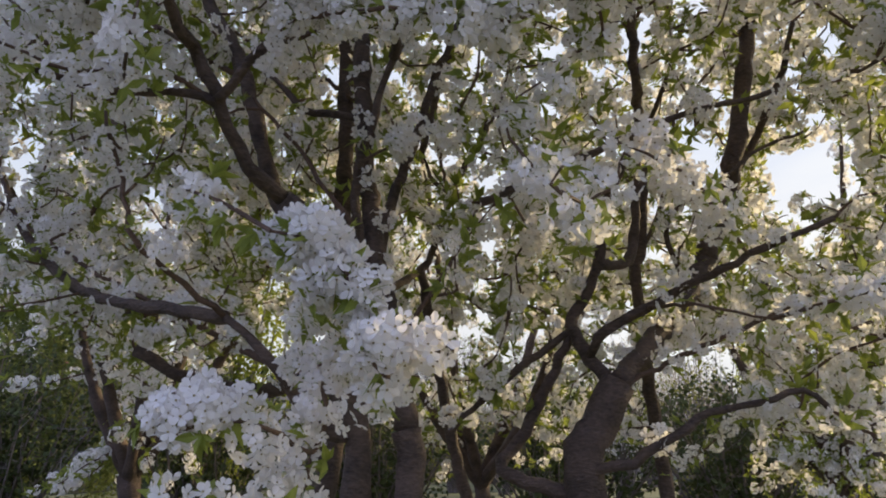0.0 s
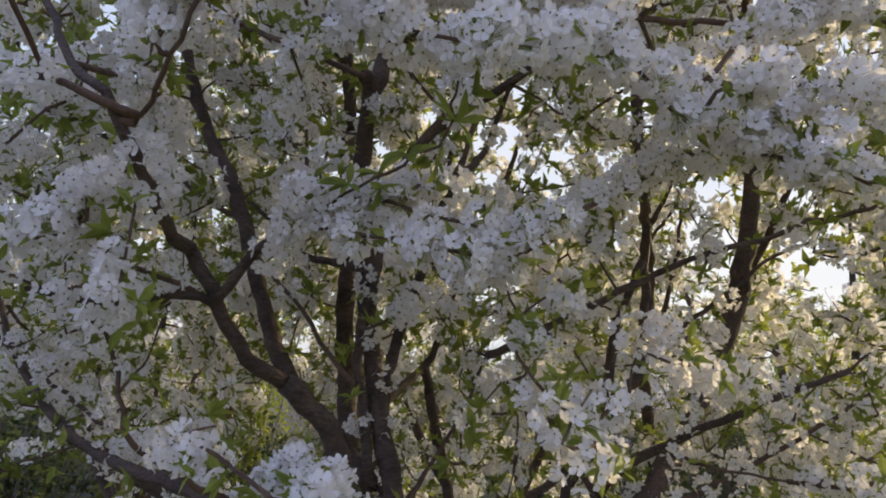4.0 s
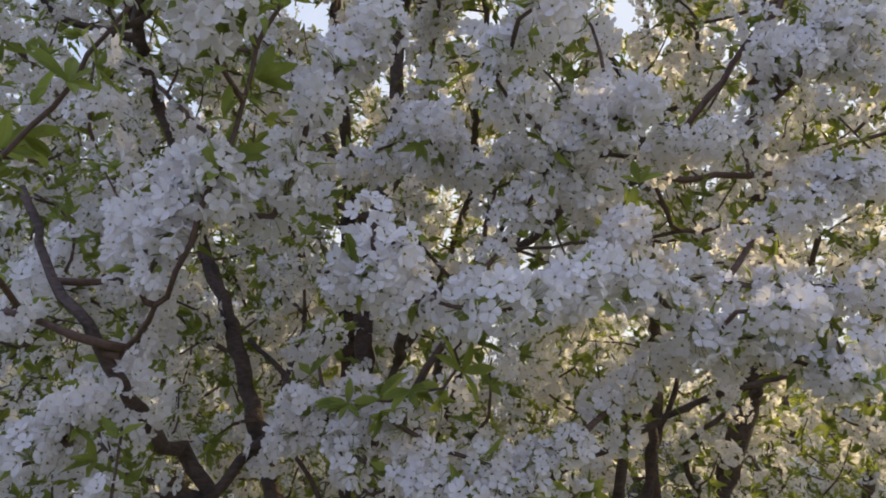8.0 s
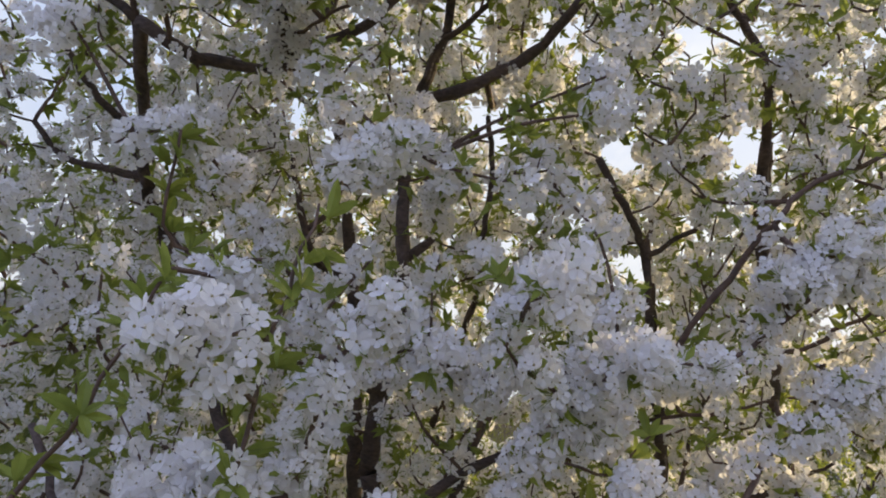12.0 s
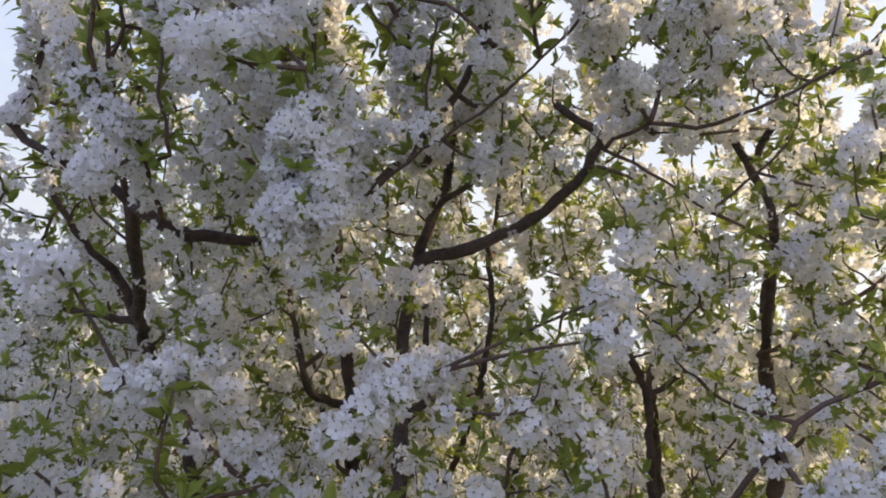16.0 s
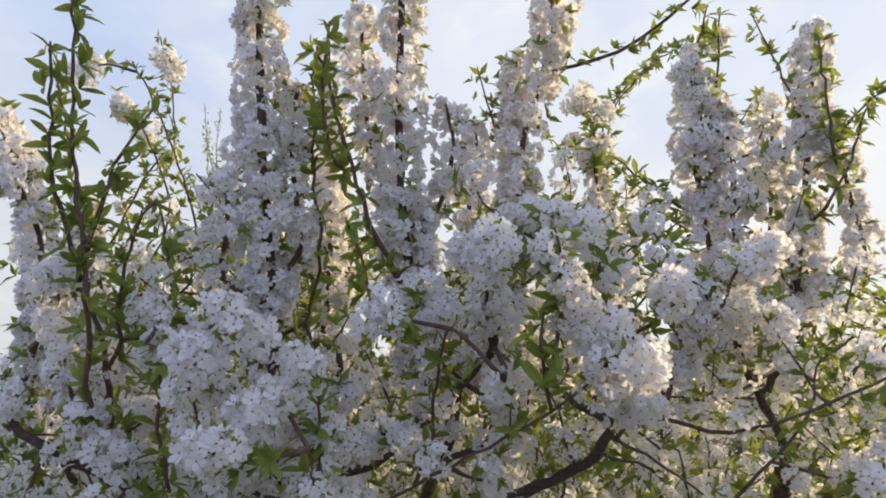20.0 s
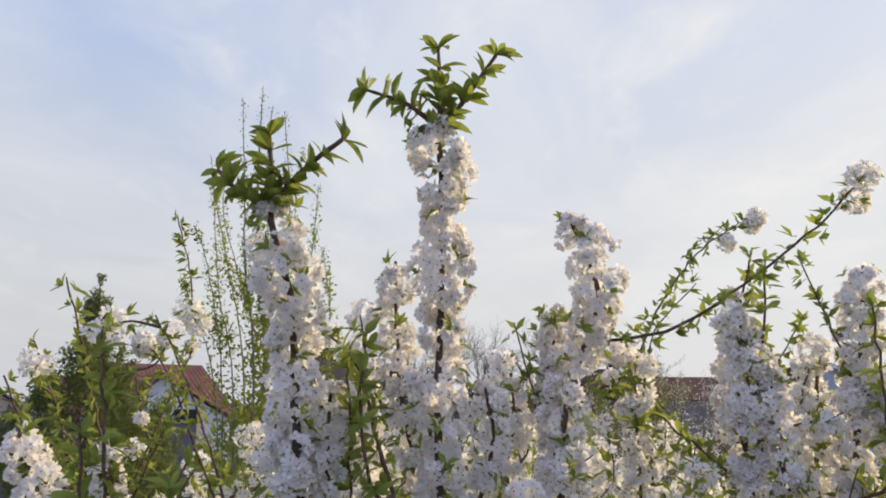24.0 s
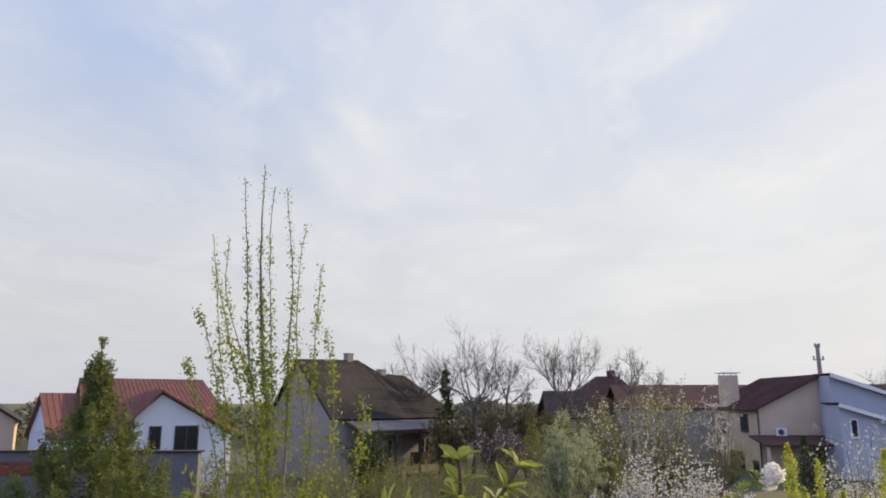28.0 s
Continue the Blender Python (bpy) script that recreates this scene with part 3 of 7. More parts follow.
limb(1, 'branch', 0.014, 0.007, (0.86, 1.60, 2.75), (0.96, 1.60, 2.81), (1.11, 1.60, 2.85), (1.20, 1.60, 2.88))
limb(1, 'branch', 0.01, 0.005, (0.56, 1.60, 2.58), (0.67, 1.60, 2.60), (0.79, 1.60, 2.62))
limb(1, 'branch', 0.012, 0.008, (0.75, 1.30, 3.06), (0.92, 1.30, 3.14), (1.04, 1.30, 3.20))
limb(2, 'trunk', 0.05, 0.030, (-0.55, 2.75, 0.00), (-0.40, 2.75, 1.37), (-0.42, 2.70, 2.04), (-0.42, 2.65, 2.34), (-0.43, 2.62, 2.68), (-0.44, 2.60, 2.93))
limb(2, 'limb', 0.035, 0.025, (-0.44, 2.60, 2.93), (-0.42, 2.50, 2.99), (-0.48, 2.30, 3.72), (-0.51, 2.25, 3.98))
limb(2, 'limb', 0.03, 0.018, (-0.12, 3.20, 1.99), (-0.05, 3.20, 2.13), (0.02, 3.20, 2.37), (0.08, 3.20, 2.51), (0.20, 3.20, 2.75), (0.32, 3.20, 3.07))
limb(2, 'branch', 0.018, 0.009, (0.02, 3.20, 2.37), (-0.08, 3.20, 2.47), (-0.13, 3.20, 2.59))
limb(2, 'limb', 0.05, 0.03, (0.45, 3.40, 0.00), (0.10, 3.30, 1.00), (-0.12, 3.20, 1.99))
limb(2, 'limb', 0.05, 0.025, (1.10, 3.30, 0.00), (0.89, 3.20, 1.79), (0.92, 3.20, 2.12), (0.95, 3.20, 2.52), (0.95, 3.20, 2.99), (0.92, 3.10, 3.44))
limb(2, 'branch', 0.02, 0.012, (0.96, 3.20, 2.67), (0.94, 2.90, 2.70), (0.98, 2.80, 2.81), (1.03, 2.70, 3.01))
limb(2, 'branch', 0.02, 0.01, (0.93, 3.20, 2.12), (1.01, 3.20, 2.29), (1.09, 3.20, 2.55), (1.13, 3.20, 2.83))
limb(2, 'limb', 0.024, 0.013, (0.00, 2.90, 2.95), (0.09, 2.75, 3.18), (0.07, 2.40, 3.16), (0.07, 2.20, 3.21), (0.10, 2.10, 3.44), (0.09, 2.05, 3.63))
limb(2, 'branch', 0.014, 0.007, (0.16, 2.00, 2.98), (0.23, 2.00, 3.14), (0.33, 2.00, 3.28))
limb(2, 'branch', 0.02, 0.01, (0.11, 2.30, 2.67), (0.24, 2.30, 2.99), (0.39, 2.30, 3.23))
limb(2, 'limb', 0.025, 0.014, (-0.53, 2.30, 3.15), (-0.56, 2.20, 3.21), (-0.61, 2.20, 3.43), (-0.63, 2.20, 3.53))
limb(2, 'branch', 0.022, 0.012, (-0.44, 2.40, 3.34), (-0.48, 2.40, 3.60), (-0.50, 2.40, 3.85))
limb(0, 'column', 0.016, 0.009, (-0.52, 1.45, 3.74), (-0.54, 1.40, 4.16), (-0.56, 1.35, 4.41), (-0.59, 1.28, 4.86), (-0.58, 1.21, 4.98), (-0.61, 1.17, 5.08), (-0.64, 1.14, 5.22))
limb(0, 'column', 0.016, 0.009, (-0.10, 1.55, 3.80), (-0.18, 1.50, 4.28), (-0.21, 1.45, 4.68), (-0.20, 1.35, 5.08), (-0.20, 1.28, 5.28), (-0.21, 1.22, 5.47))
limb(0, 'column', 0.01, 0.005, (-0.20, 1.60, 4.33), (-0.30, 1.60, 4.63), (-0.34, 1.60, 4.90), (-0.35, 1.60, 5.16))
limb(0, 'column', 0.014, 0.007, (0.03, 1.65, 3.99), (0.14, 1.62, 4.34), (0.16, 1.62, 4.63), (0.22, 1.60, 4.85), (0.26, 1.50, 5.00), (0.24, 1.48, 5.14), (0.18, 1.48, 5.28))
limb(0, 'column', 0.01, 0.005, (0.15, 1.65, 4.55), (0.14, 1.70, 4.75), (0.17, 1.72, 5.04))
limb(0, 'column', 0.009, 0.005, (-0.10, 1.55, 4.43), (-0.05, 1.55, 4.63), (-0.08, 1.55, 4.79))
limb(0, 'column', 0.009, 0.005, (0.01, 1.75, 4.46), (0.03, 1.75, 4.68), (0.02, 1.75, 4.82))
limb(0, 'column', 0.009, 0.005, (-0.47, 1.40, 4.27), (-0.51, 1.40, 4.58), (-0.51, 1.45, 4.78))
limb(0, 'column', 0.009, 0.005, (-0.44, 1.70, 4.30), (-0.45, 1.70, 4.65), (-0.46, 1.75, 4.85))
limb(1, 'column', 0.014, 0.006, (0.80, 1.80, 4.35), (0.77, 1.78, 4.61), (0.77, 1.78, 4.83), (0.78, 1.80, 5.11))
limb(1, 'column', 0.014, 0.006, (1.05, 1.80, 4.18), (1.09, 1.78, 4.39), (1.17, 1.76, 4.90), (1.21, 1.76, 5.18))
limb(1, 'column', 0.01, 0.005, (0.46, 1.90, 4.21), (0.46, 1.90, 4.44), (0.46, 1.90, 4.72))
limb(1, 'column', 0.01, 0.005, (0.83, 1.70, 4.31), (0.85, 1.70, 4.60), (0.85, 1.75, 4.90))
limb(1, 'column', 0.01, 0.005, (1.07, 1.95, 4.37), (1.09, 1.95, 4.65), (1.12, 1.95, 4.88))
limb(1, 'column', 0.01, 0.005, (1.23, 1.70, 4.30), (1.22, 1.70, 4.53), (1.20, 1.70, 4.77))
limb(0, 'column', 0.01, 0.005, (-0.66, 1.35, 4.19), (-0.64, 1.30, 4.33), (-0.66, 1.30, 4.48))
limb(0, 'column', 0.01, 0.005, (-1.13, 1.35, 4.10), (-1.13, 1.30, 4.27), (-1.20, 1.30, 4.42), (-1.31, 1.30, 4.67))
limb(0, 'column', 0.009, 0.004, (-1.34, 1.90, 4.47), (-1.36, 1.90, 4.55), (-1.33, 1.90, 4.59))
limb(0, 'lush', 0.0065, 0.003, (-0.87, 1.15, 3.84), (-0.86, 1.05, 4.08), (-0.88, 1.00, 4.30), (-0.91, 1.00, 4.45), (-0.92, 1.00, 4.58), (-0.94, 1.00, 4.72), (-0.96, 1.00, 4.89))
limb(0, 'lush', 0.007, 0.003, (-0.88, 1.05, 4.15), (-0.85, 1.05, 4.31), (-0.84, 1.10, 4.44), (-0.80, 1.15, 4.58))
limb(0, 'lush', 0.006, 0.003, (-0.88, 1.05, 4.15), (-0.95, 1.03, 4.33), (-0.96, 1.00, 4.45), (-0.99, 1.00, 4.68))
limb(0, 'lush', 0.006, 0.003, (-0.85, 1.20, 4.01), (-0.86, 1.20, 4.14), (-0.84, 1.20, 4.27), (-0.79, 1.20, 4.36))
limb(0, 'shoot', 0.009, 0.004, (-1.48, 2.30, 4.21), (-1.37, 2.40, 4.68), (-1.31, 2.50, 4.95), (-1.34, 2.50, 5.27), (-1.42, 2.50, 5.55))
limb(0, 'shoot', 0.009, 0.004, (-1.40, 2.20, 4.29), (-1.47, 2.00, 4.48), (-1.59, 1.90, 4.59), (-1.71, 1.90, 4.71))
limb(0, 'shoot', 0.008, 0.004, (-1.36, 2.30, 4.52), (-1.43, 2.30, 4.73), (-1.45, 2.30, 4.85))
limb(0, 'lush', 0.009, 0.004, (-0.20, 1.45, 4.20), (-0.27, 1.35, 4.33), (-0.35, 1.35, 4.57), (-0.42, 1.35, 4.80), (-0.44, 1.35, 4.86))
limb(0, 'shoot', 0.009, 0.003, (0.30, 1.58, 4.91), (0.50, 1.50, 4.95), (0.69, 1.40, 5.08), (0.83, 1.30, 5.20), (0.91, 1.24, 5.30), (0.95, 1.22, 5.34))
limb(1, 'shoot', 0.008, 0.003, (0.33, 1.95, 4.76), (0.46, 1.95, 4.84), (0.61, 2.10, 5.07), (0.85, 2.30, 5.34), (1.16, 2.50, 5.54))
limb(0, 'shoot', 0.006, 0.003, (0.10, 1.70, 4.72), (0.06, 1.70, 4.86), (0.03, 1.70, 4.98))
limb(1, 'shoot', 0.007, 0.003, (0.49, 1.90, 4.32), (0.53, 2.00, 4.53), (0.52, 2.00, 4.78), (0.57, 2.00, 4.98), (0.73, 2.00, 5.16))
limb(1, 'shoot', 0.007, 0.003, (0.79, 2.00, 4.49), (0.67, 2.00, 4.61), (0.52, 2.00, 4.76), (0.33, 2.00, 4.77))
limb(1, 'shoot', 0.007, 0.003, (0.49, 1.90, 4.34), (0.57, 1.90, 4.40), (0.69, 1.90, 4.46), (0.84, 1.90, 4.56))
limb(1, 'shoot', 0.008, 0.003, (1.20, 1.75, 4.72), (1.11, 1.75, 4.88), (1.05, 1.75, 5.04), (0.99, 1.75, 5.21))
limb(1, 'shoot', 0.008, 0.003, (1.17, 1.70, 4.67), (1.30, 1.70, 4.83), (1.46, 1.70, 4.94))
limb(0, 'frond', 0.008, 0.004, (-0.47, 0.97, 2.28), (-0.41, 0.91, 2.40), (-0.37, 0.90, 2.49), (-0.34, 0.89, 2.63), (-0.31, 0.89, 2.75), (-0.29, 0.90, 2.83), (-0.27, 0.92, 2.92))
limb(0, 'frond', 0.008, 0.004, (-0.72, 0.84, 2.36), (-0.65, 0.80, 2.46), (-0.57, 0.80, 2.57), (-0.51, 0.80, 2.69), (-0.48, 0.82, 2.78))
limb(0, 'branch', 0.008, 0.004, (-0.28, 1.32, 3.60), (-0.22, 1.30, 3.63), (-0.06, 1.23, 3.72), (0.07, 1.17, 3.79), (0.14, 1.10, 3.83), (0.25, 1.02, 3.92))
limb(0, 'frond', 0.006, 0.003, (-0.04, 1.10, 2.16), (-0.01, 1.05, 2.21), (0.00, 1.02, 2.24))
limb(0, 'frond', 0.006, 0.003, (0.28, 1.20, 2.45), (0.30, 1.15, 2.49), (0.34, 1.12, 2.54))
limb(0, 'spray', 0.012, 0.005, (0.72, 1.20, 2.85), (0.64, 1.25, 2.75), (0.55, 1.28, 2.69), (0.41, 1.30, 2.66), (0.23, 1.30, 2.67), (0.04, 1.30, 2.64), (-0.10, 1.35, 2.71), (-0.28, 1.40, 2.69))
limb(0, 'spray', 0.012, 0.005, (0.67, 1.30, 2.32), (0.46, 1.20, 2.26), (0.31, 1.10, 2.34), (0.16, 1.00, 2.29), (0.02, 0.93, 2.26), (-0.10, 0.93, 2.29), (-0.23, 0.95, 2.32))
limb(0, 'spray', 0.01, 0.005, (-0.11, 0.95, 2.27), (-0.13, 0.91, 2.32), (-0.14, 0.90, 2.38))
limb(0, 'spray', 0.01, 0.005, (-0.52, 1.00, 2.29), (-0.48, 0.97, 2.38), (-0.44, 0.97, 2.44), (-0.50, 0.97, 2.47))
limb(0, 'spray', 0.01, 0.005, (-0.22, 1.50, 1.34), (-0.13, 1.30, 1.36), (-0.15, 1.25, 1.43), (-0.24, 1.22, 1.52), (-0.32, 1.22, 1.54))
limb(0, 'spray', 0.01, 0.005, (-0.23, 1.50, 1.44), (-0.13, 1.30, 1.32), (-0.09, 1.30, 1.27), (-0.15, 1.30, 1.24))
limb(0, 'spray', 0.012, 0.005, (-0.26, 1.50, 1.16), (-0.35, 1.32, 1.21), (-0.45, 1.28, 1.19), (-0.53, 1.28, 1.21))
limb(0, 'spray', 0.012, 0.005, (-0.30, 1.50, 1.05), (-0.38, 1.33, 1.07), (-0.50, 1.30, 1.06))
limb(0, 'spray', 0.01, 0.005, (0.65, 1.70, 1.83), (0.50, 1.50, 1.81), (0.41, 1.48, 1.84), (0.38, 1.48, 1.74))
limb(0, 'spray', 0.012, 0.005, (-0.57, 1.48, 1.95), (-0.69, 1.40, 1.99), (-0.81, 1.35, 1.93), (-0.89, 1.30, 1.95), (-1.00, 1.30, 1.99))
limb(0, 'spray', 0.012, 0.005, (-0.38, 1.40, 2.10), (-0.18, 1.25, 2.03), (-0.04, 1.20, 1.99), (0.09, 1.20, 1.97), (0.19, 1.25, 2.02))
limb(0, 'spray', 0.012, 0.005, (-0.33, 1.50, 2.15), (-0.18, 1.30, 2.12), (-0.01, 1.20, 2.04), (0.12, 1.20, 2.01), (0.21, 1.25, 2.07))
limb(1, 'spray', 0.012, 0.005, (0.38, 1.40, 2.19), (0.49, 1.35, 2.25), (0.59, 1.30, 2.24), (0.77, 1.30, 2.19), (0.94, 1.30, 2.16))
limb(1, 'spray', 0.012, 0.005, (0.35, 1.25, 2.39), (0.53, 1.25, 2.37), (0.77, 1.25, 2.37), (0.96, 1.25, 2.34))
limb(0, 'spray', 0.012, 0.005, (-0.64, 1.35, 2.36), (-0.74, 1.30, 2.12), (-0.82, 1.25, 2.01), (-0.91, 1.25, 2.04))
limb(0, 'spray', 0.012, 0.005, (-0.35, 1.20, 3.85), (-0.34, 1.00, 3.65), (-0.34, 0.96, 3.53), (-0.34, 0.96, 3.42))
limb(0, 'spray', 0.01, 0.005, (-0.28, 1.30, 3.64), (-0.34, 1.00, 3.61), (-0.30, 0.96, 3.51), (-0.31, 0.97, 3.42))
limb(0, 'spray', 0.01, 0.005, (-0.53, 1.30, 3.07), (-0.60, 1.14, 3.15), (-0.66, 1.10, 3.14), (-0.74, 1.10, 3.11))
limb(0, 'spray', 0.01, 0.005, (-0.06, 1.40, 3.18), (-0.16, 1.10, 3.10), (-0.23, 1.05, 3.06), (-0.29, 1.05, 3.04))
limb(1, 'spray', 0.012, 0.005, (0.64, 1.20, 2.82), (0.69, 1.20, 2.87), (0.79, 1.20, 2.91), (1.05, 1.30, 3.06))
limb(0, 'spray', 0.012, 0.005, (0.37, 1.20, 3.86), (0.29, 1.05, 3.95), (0.22, 1.00, 4.06), (0.18, 0.95, 4.14), (0.16, 0.95, 4.22))
limb(0, 'spray', 0.012, 0.005, (0.54, 1.40, 3.98), (0.60, 1.25, 4.08), (0.64, 1.20, 4.19), (0.75, 1.25, 4.25))
limb(0, 'spray', 0.012, 0.005, (-0.29, 1.40, 3.74), (-0.37, 1.20, 3.80), (-0.52, 1.15, 3.88), (-0.64, 1.10, 3.95), (-0.74, 1.10, 3.99))
limb(0, 'spray', 0.012, 0.005, (0.06, 1.40, 3.89), (0.03, 1.20, 4.07), (0.02, 1.10, 4.20), (-0.03, 1.10, 4.24))
limb(0, 'spray', 0.012, 0.005, (-0.78, 1.20, 3.70), (-0.93, 1.20, 3.85), (-1.02, 1.25, 4.07), (-1.05, 1.25, 4.20))
limb(0, 'spray', 0.012, 0.005, (-0.54, 1.20, 3.68), (-0.60, 1.10, 3.80), (-0.62, 1.05, 3.90))
limb(0, 'spray', 0.012, 0.005, (0.34, 1.30, 2.50), (0.13, 1.05, 2.62), (0.06, 1.00, 2.68), (0.12, 1.00, 2.78), (0.17, 1.00, 2.82))
limb(0, 'spray', 0.012, 0.005, (0.07, 1.20, 2.42), (0.19, 1.10, 2.60), (0.35, 1.15, 2.67), (0.50, 1.20, 2.66))
limb(0, 'spray', 0.012, 0.005, (-0.32, 1.00, 2.43), (-0.23, 0.95, 2.65), (-0.15, 0.95, 2.73), (-0.17, 0.95, 2.79))
limb(1, 'spray', 0.012, 0.005, (0.69, 1.25, 2.83), (0.79, 1.25, 2.88), (0.96, 1.30, 2.84))
limb(1, 'spray', 0.012, 0.005, (0.63, 1.30, 2.50), (0.71, 1.30, 2.55), (0.81, 1.30, 2.63), (0.99, 1.40, 2.62))
limb(0, 'shoot', 0.008, 0.004, (-0.96, 1.90, 4.27), (-1.08, 1.90, 4.64), (-1.18, 1.90, 4.85), (-1.30, 1.90, 4.97))
limb(0, 'shoot', 0.008, 0.004, (-1.14, 1.60, 4.00), (-1.24, 1.60, 4.31), (-1.35, 1.60, 4.53), (-1.47, 1.60, 4.66), (-1.55, 1.60, 4.80))
limb(0, 'shoot', 0.008, 0.004, (-0.77, 1.70, 4.08), (-0.90, 1.70, 4.50), (-1.03, 1.70, 4.81), (-1.14, 1.70, 5.00))
limb(1, 'spray', 0.008, 0.004, (1.01, 1.90, 4.69), (1.06, 1.90, 4.82), (1.09, 1.90, 4.96))
limb(1, 'spray', 0.008, 0.004, (0.78, 1.70, 4.73), (0.81, 1.70, 4.88), (0.71, 1.75, 4.99))
limb(1, 'spray', 0.008, 0.004, (1.06, 1.70, 4.70), (1.15, 1.70, 4.77), (1.22, 1.70, 4.73))
limb(0, 'spray', 0.008, 0.004, (-0.46, 1.60, 4.73), (-0.44, 1.60, 4.88), (-0.46, 1.60, 5.00))
limb(0, 'spray', 0.008, 0.004, (0.09, 1.70, 4.71), (0.15, 1.75, 4.88), (0.17, 1.75, 5.03))
limb(1, 'spray', 0.008, 0.004, (0.43, 1.80, 4.68), (0.47, 1.80, 4.81), (0.40, 1.80, 4.92))
limb(0, 'shoot', 0.008, 0.004, (-1.33, 1.90, 4.20), (-1.22, 1.90, 4.47), (-1.16, 1.90, 4.63), (-1.09, 1.90, 4.75))
limb(0, 'shoot', 0.008, 0.004, (-1.23, 1.90, 4.16), (-1.31, 1.90, 4.39), (-1.38, 1.90, 4.51), (-1.52, 1.90, 4.63))
limb(0, 'shoot', 0.008, 0.004, (-1.19, 2.00, 4.16), (-1.13, 2.00, 4.40), (-1.06, 2.00, 4.52))
limb(0, 'frond', 0.007, 0.004, (0.13, 1.00, 4.02), (0.16, 1.00, 4.09), (0.19, 0.98, 4.15))
limb(0, 'shoot', 0.007, 0.004, (0.17, 1.30, 4.28), (0.23, 1.30, 4.34), (0.28, 1.30, 4.38))
limb(0, 'frond', 0.007, 0.004, (-0.30, 1.00, 3.66), (-0.33, 1.00, 3.72), (-0.34, 0.98, 3.77))
limb(0, 'frond', 0.007, 0.004, (-0.36, 1.10, 3.74), (-0.34, 1.08, 3.80), (-0.34, 1.06, 3.86))
limb(1, 'shoot', 0.007, 0.003, (0.88, 2.00, 4.41), (0.92, 2.00, 4.62), (0.95, 2.00, 4.78), (1.12, 2.00, 5.05))
limb(1, 'shoot', 0.007, 0.003, (0.91, 1.50, 3.83), (0.95, 1.50, 3.97), (1.06, 1.50, 4.05))
limb(2, 'inner', 0.014, 0.006, (-0.48, 2.50, 2.90), (-0.70, 2.80, 3.50), (-0.90, 2.90, 4.20))
limb(2, 'inner', 0.014, 0.006, (-0.45, 2.60, 2.60), (-1.20, 2.90, 3.20), (-1.60, 3.00, 3.90))
limb(2, 'inner', 0.014, 0.006, (0.00, 3.20, 2.40), (-0.20, 3.10, 3.30), (-0.15, 3.00, 4.20))
limb(2, 'inner', 0.014, 0.006, (0.30, 3.20, 3.00), (0.50, 3.00, 3.60), (0.50, 2.90, 4.20))
limb(2, 'inner', 0.014, 0.006, (0.95, 3.20, 2.60), (1.50, 3.10, 3.30), (1.80, 2.90, 4.00))
limb(2, 'inner', 0.014, 0.006, (0.95, 3.10, 3.30), (1.10, 2.90, 3.80), (1.10, 2.80, 4.30))
limb(0, 'inner', 0.014, 0.006, (-0.80, 1.90, 3.00), (-1.30, 2.20, 3.60), (-1.60, 2.30, 4.20))
limb(0, 'inner', 0.014, 0.006, (-0.50, 1.95, 1.40), (-1.30, 2.30, 1.80), (-2.00, 2.40, 2.30))
limb(1, 'inner', 0.014, 0.006, (0.60, 2.30, 1.40), (1.60, 2.50, 1.90), (2.20, 2.50, 2.50))
limb(0, 'inner', 0.014, 0.006, (-0.66, 2.00, 2.30), (-1.20, 2.10, 2.70), (-1.70, 2.20, 3.30))
limb(1, 'inner', 0.014, 0.006, (1.20, 2.60, 2.90), (1.70, 2.60, 3.20), (2.00, 2.50, 3.70))
limb(1, 'inner', 0.014, 0.006, (1.02, 1.90, 3.70), (1.40, 2.10, 4.00), (1.70, 2.20, 4.30))
limb(1, 'inner', 0.014, 0.006, (1.05, 2.10, 3.30), (1.50, 2.00, 3.60), (1.80, 1.90, 4.00))
limb(1, 'inner', 0.014, 0.006, (0.65, 2.20, 3.10), (0.80, 2.50, 3.70), (0.75, 2.60, 4.30))
limb(0, 'inner', 0.014, 0.006, (-0.45, 2.20, 3.40), (-0.50, 2.30, 4.00), (-0.45, 2.30, 4.40))
limb(0, 'inner', 0.014, 0.006, (0.10, 1.90, 3.60), (0.15, 2.20, 4.10), (0.10, 2.30, 4.50))
limb(0, 'lush', 0.006, 0.003, (-0.47, 1.50, 4.09), (-0.41, 1.40, 4.30), (-0.44, 1.40, 4.46), (-0.46, 1.42, 4.88))
limb(0, 'lush', 0.006, 0.003, (-0.23, 1.30, 4.09), (-0.29, 1.28, 4.24), (-0.32, 1.26, 4.31))
limb(0, 'lush', 0.006, 0.003, (-0.76, 1.30, 4.06), (-0.79, 1.30, 4.23), (-0.82, 1.30, 4.35))
limb(0, 'lush', 0.006, 0.003, (-0.37, 1.30, 4.49), (-0.41, 1.30, 4.71), (-0.40, 1.32, 4.92))
limb(1, 'lush', 0.006, 0.003, (0.44, 1.80, 4.64), (0.43, 1.80, 4.84), (0.42, 1.80, 4.96))
limb(1, 'lush', 0.006, 0.003, (0.79, 1.75, 4.75), (0.78, 1.75, 5.01), (0.84, 1.75, 5.24))
limb(1, 'lush', 0.006, 0.003, (1.13, 1.60, 4.65), (1.14, 1.62, 4.92), (1.14, 1.62, 5.06))
limb(0, 'lush', 0.006, 0.003, (-0.70, 1.20, 3.66), (-0.72, 1.15, 3.84), (-0.69, 1.10, 3.95))
limb(0, 'lush', 0.006, 0.003, (-0.11, 1.30, 3.75), (-0.09, 1.25, 3.91), (-0.07, 1.20, 4.02))
limb(0, 'lush', 0.006, 0.003, (0.35, 1.30, 4.09), (0.32, 1.30, 4.19), (0.30, 1.30, 4.29))
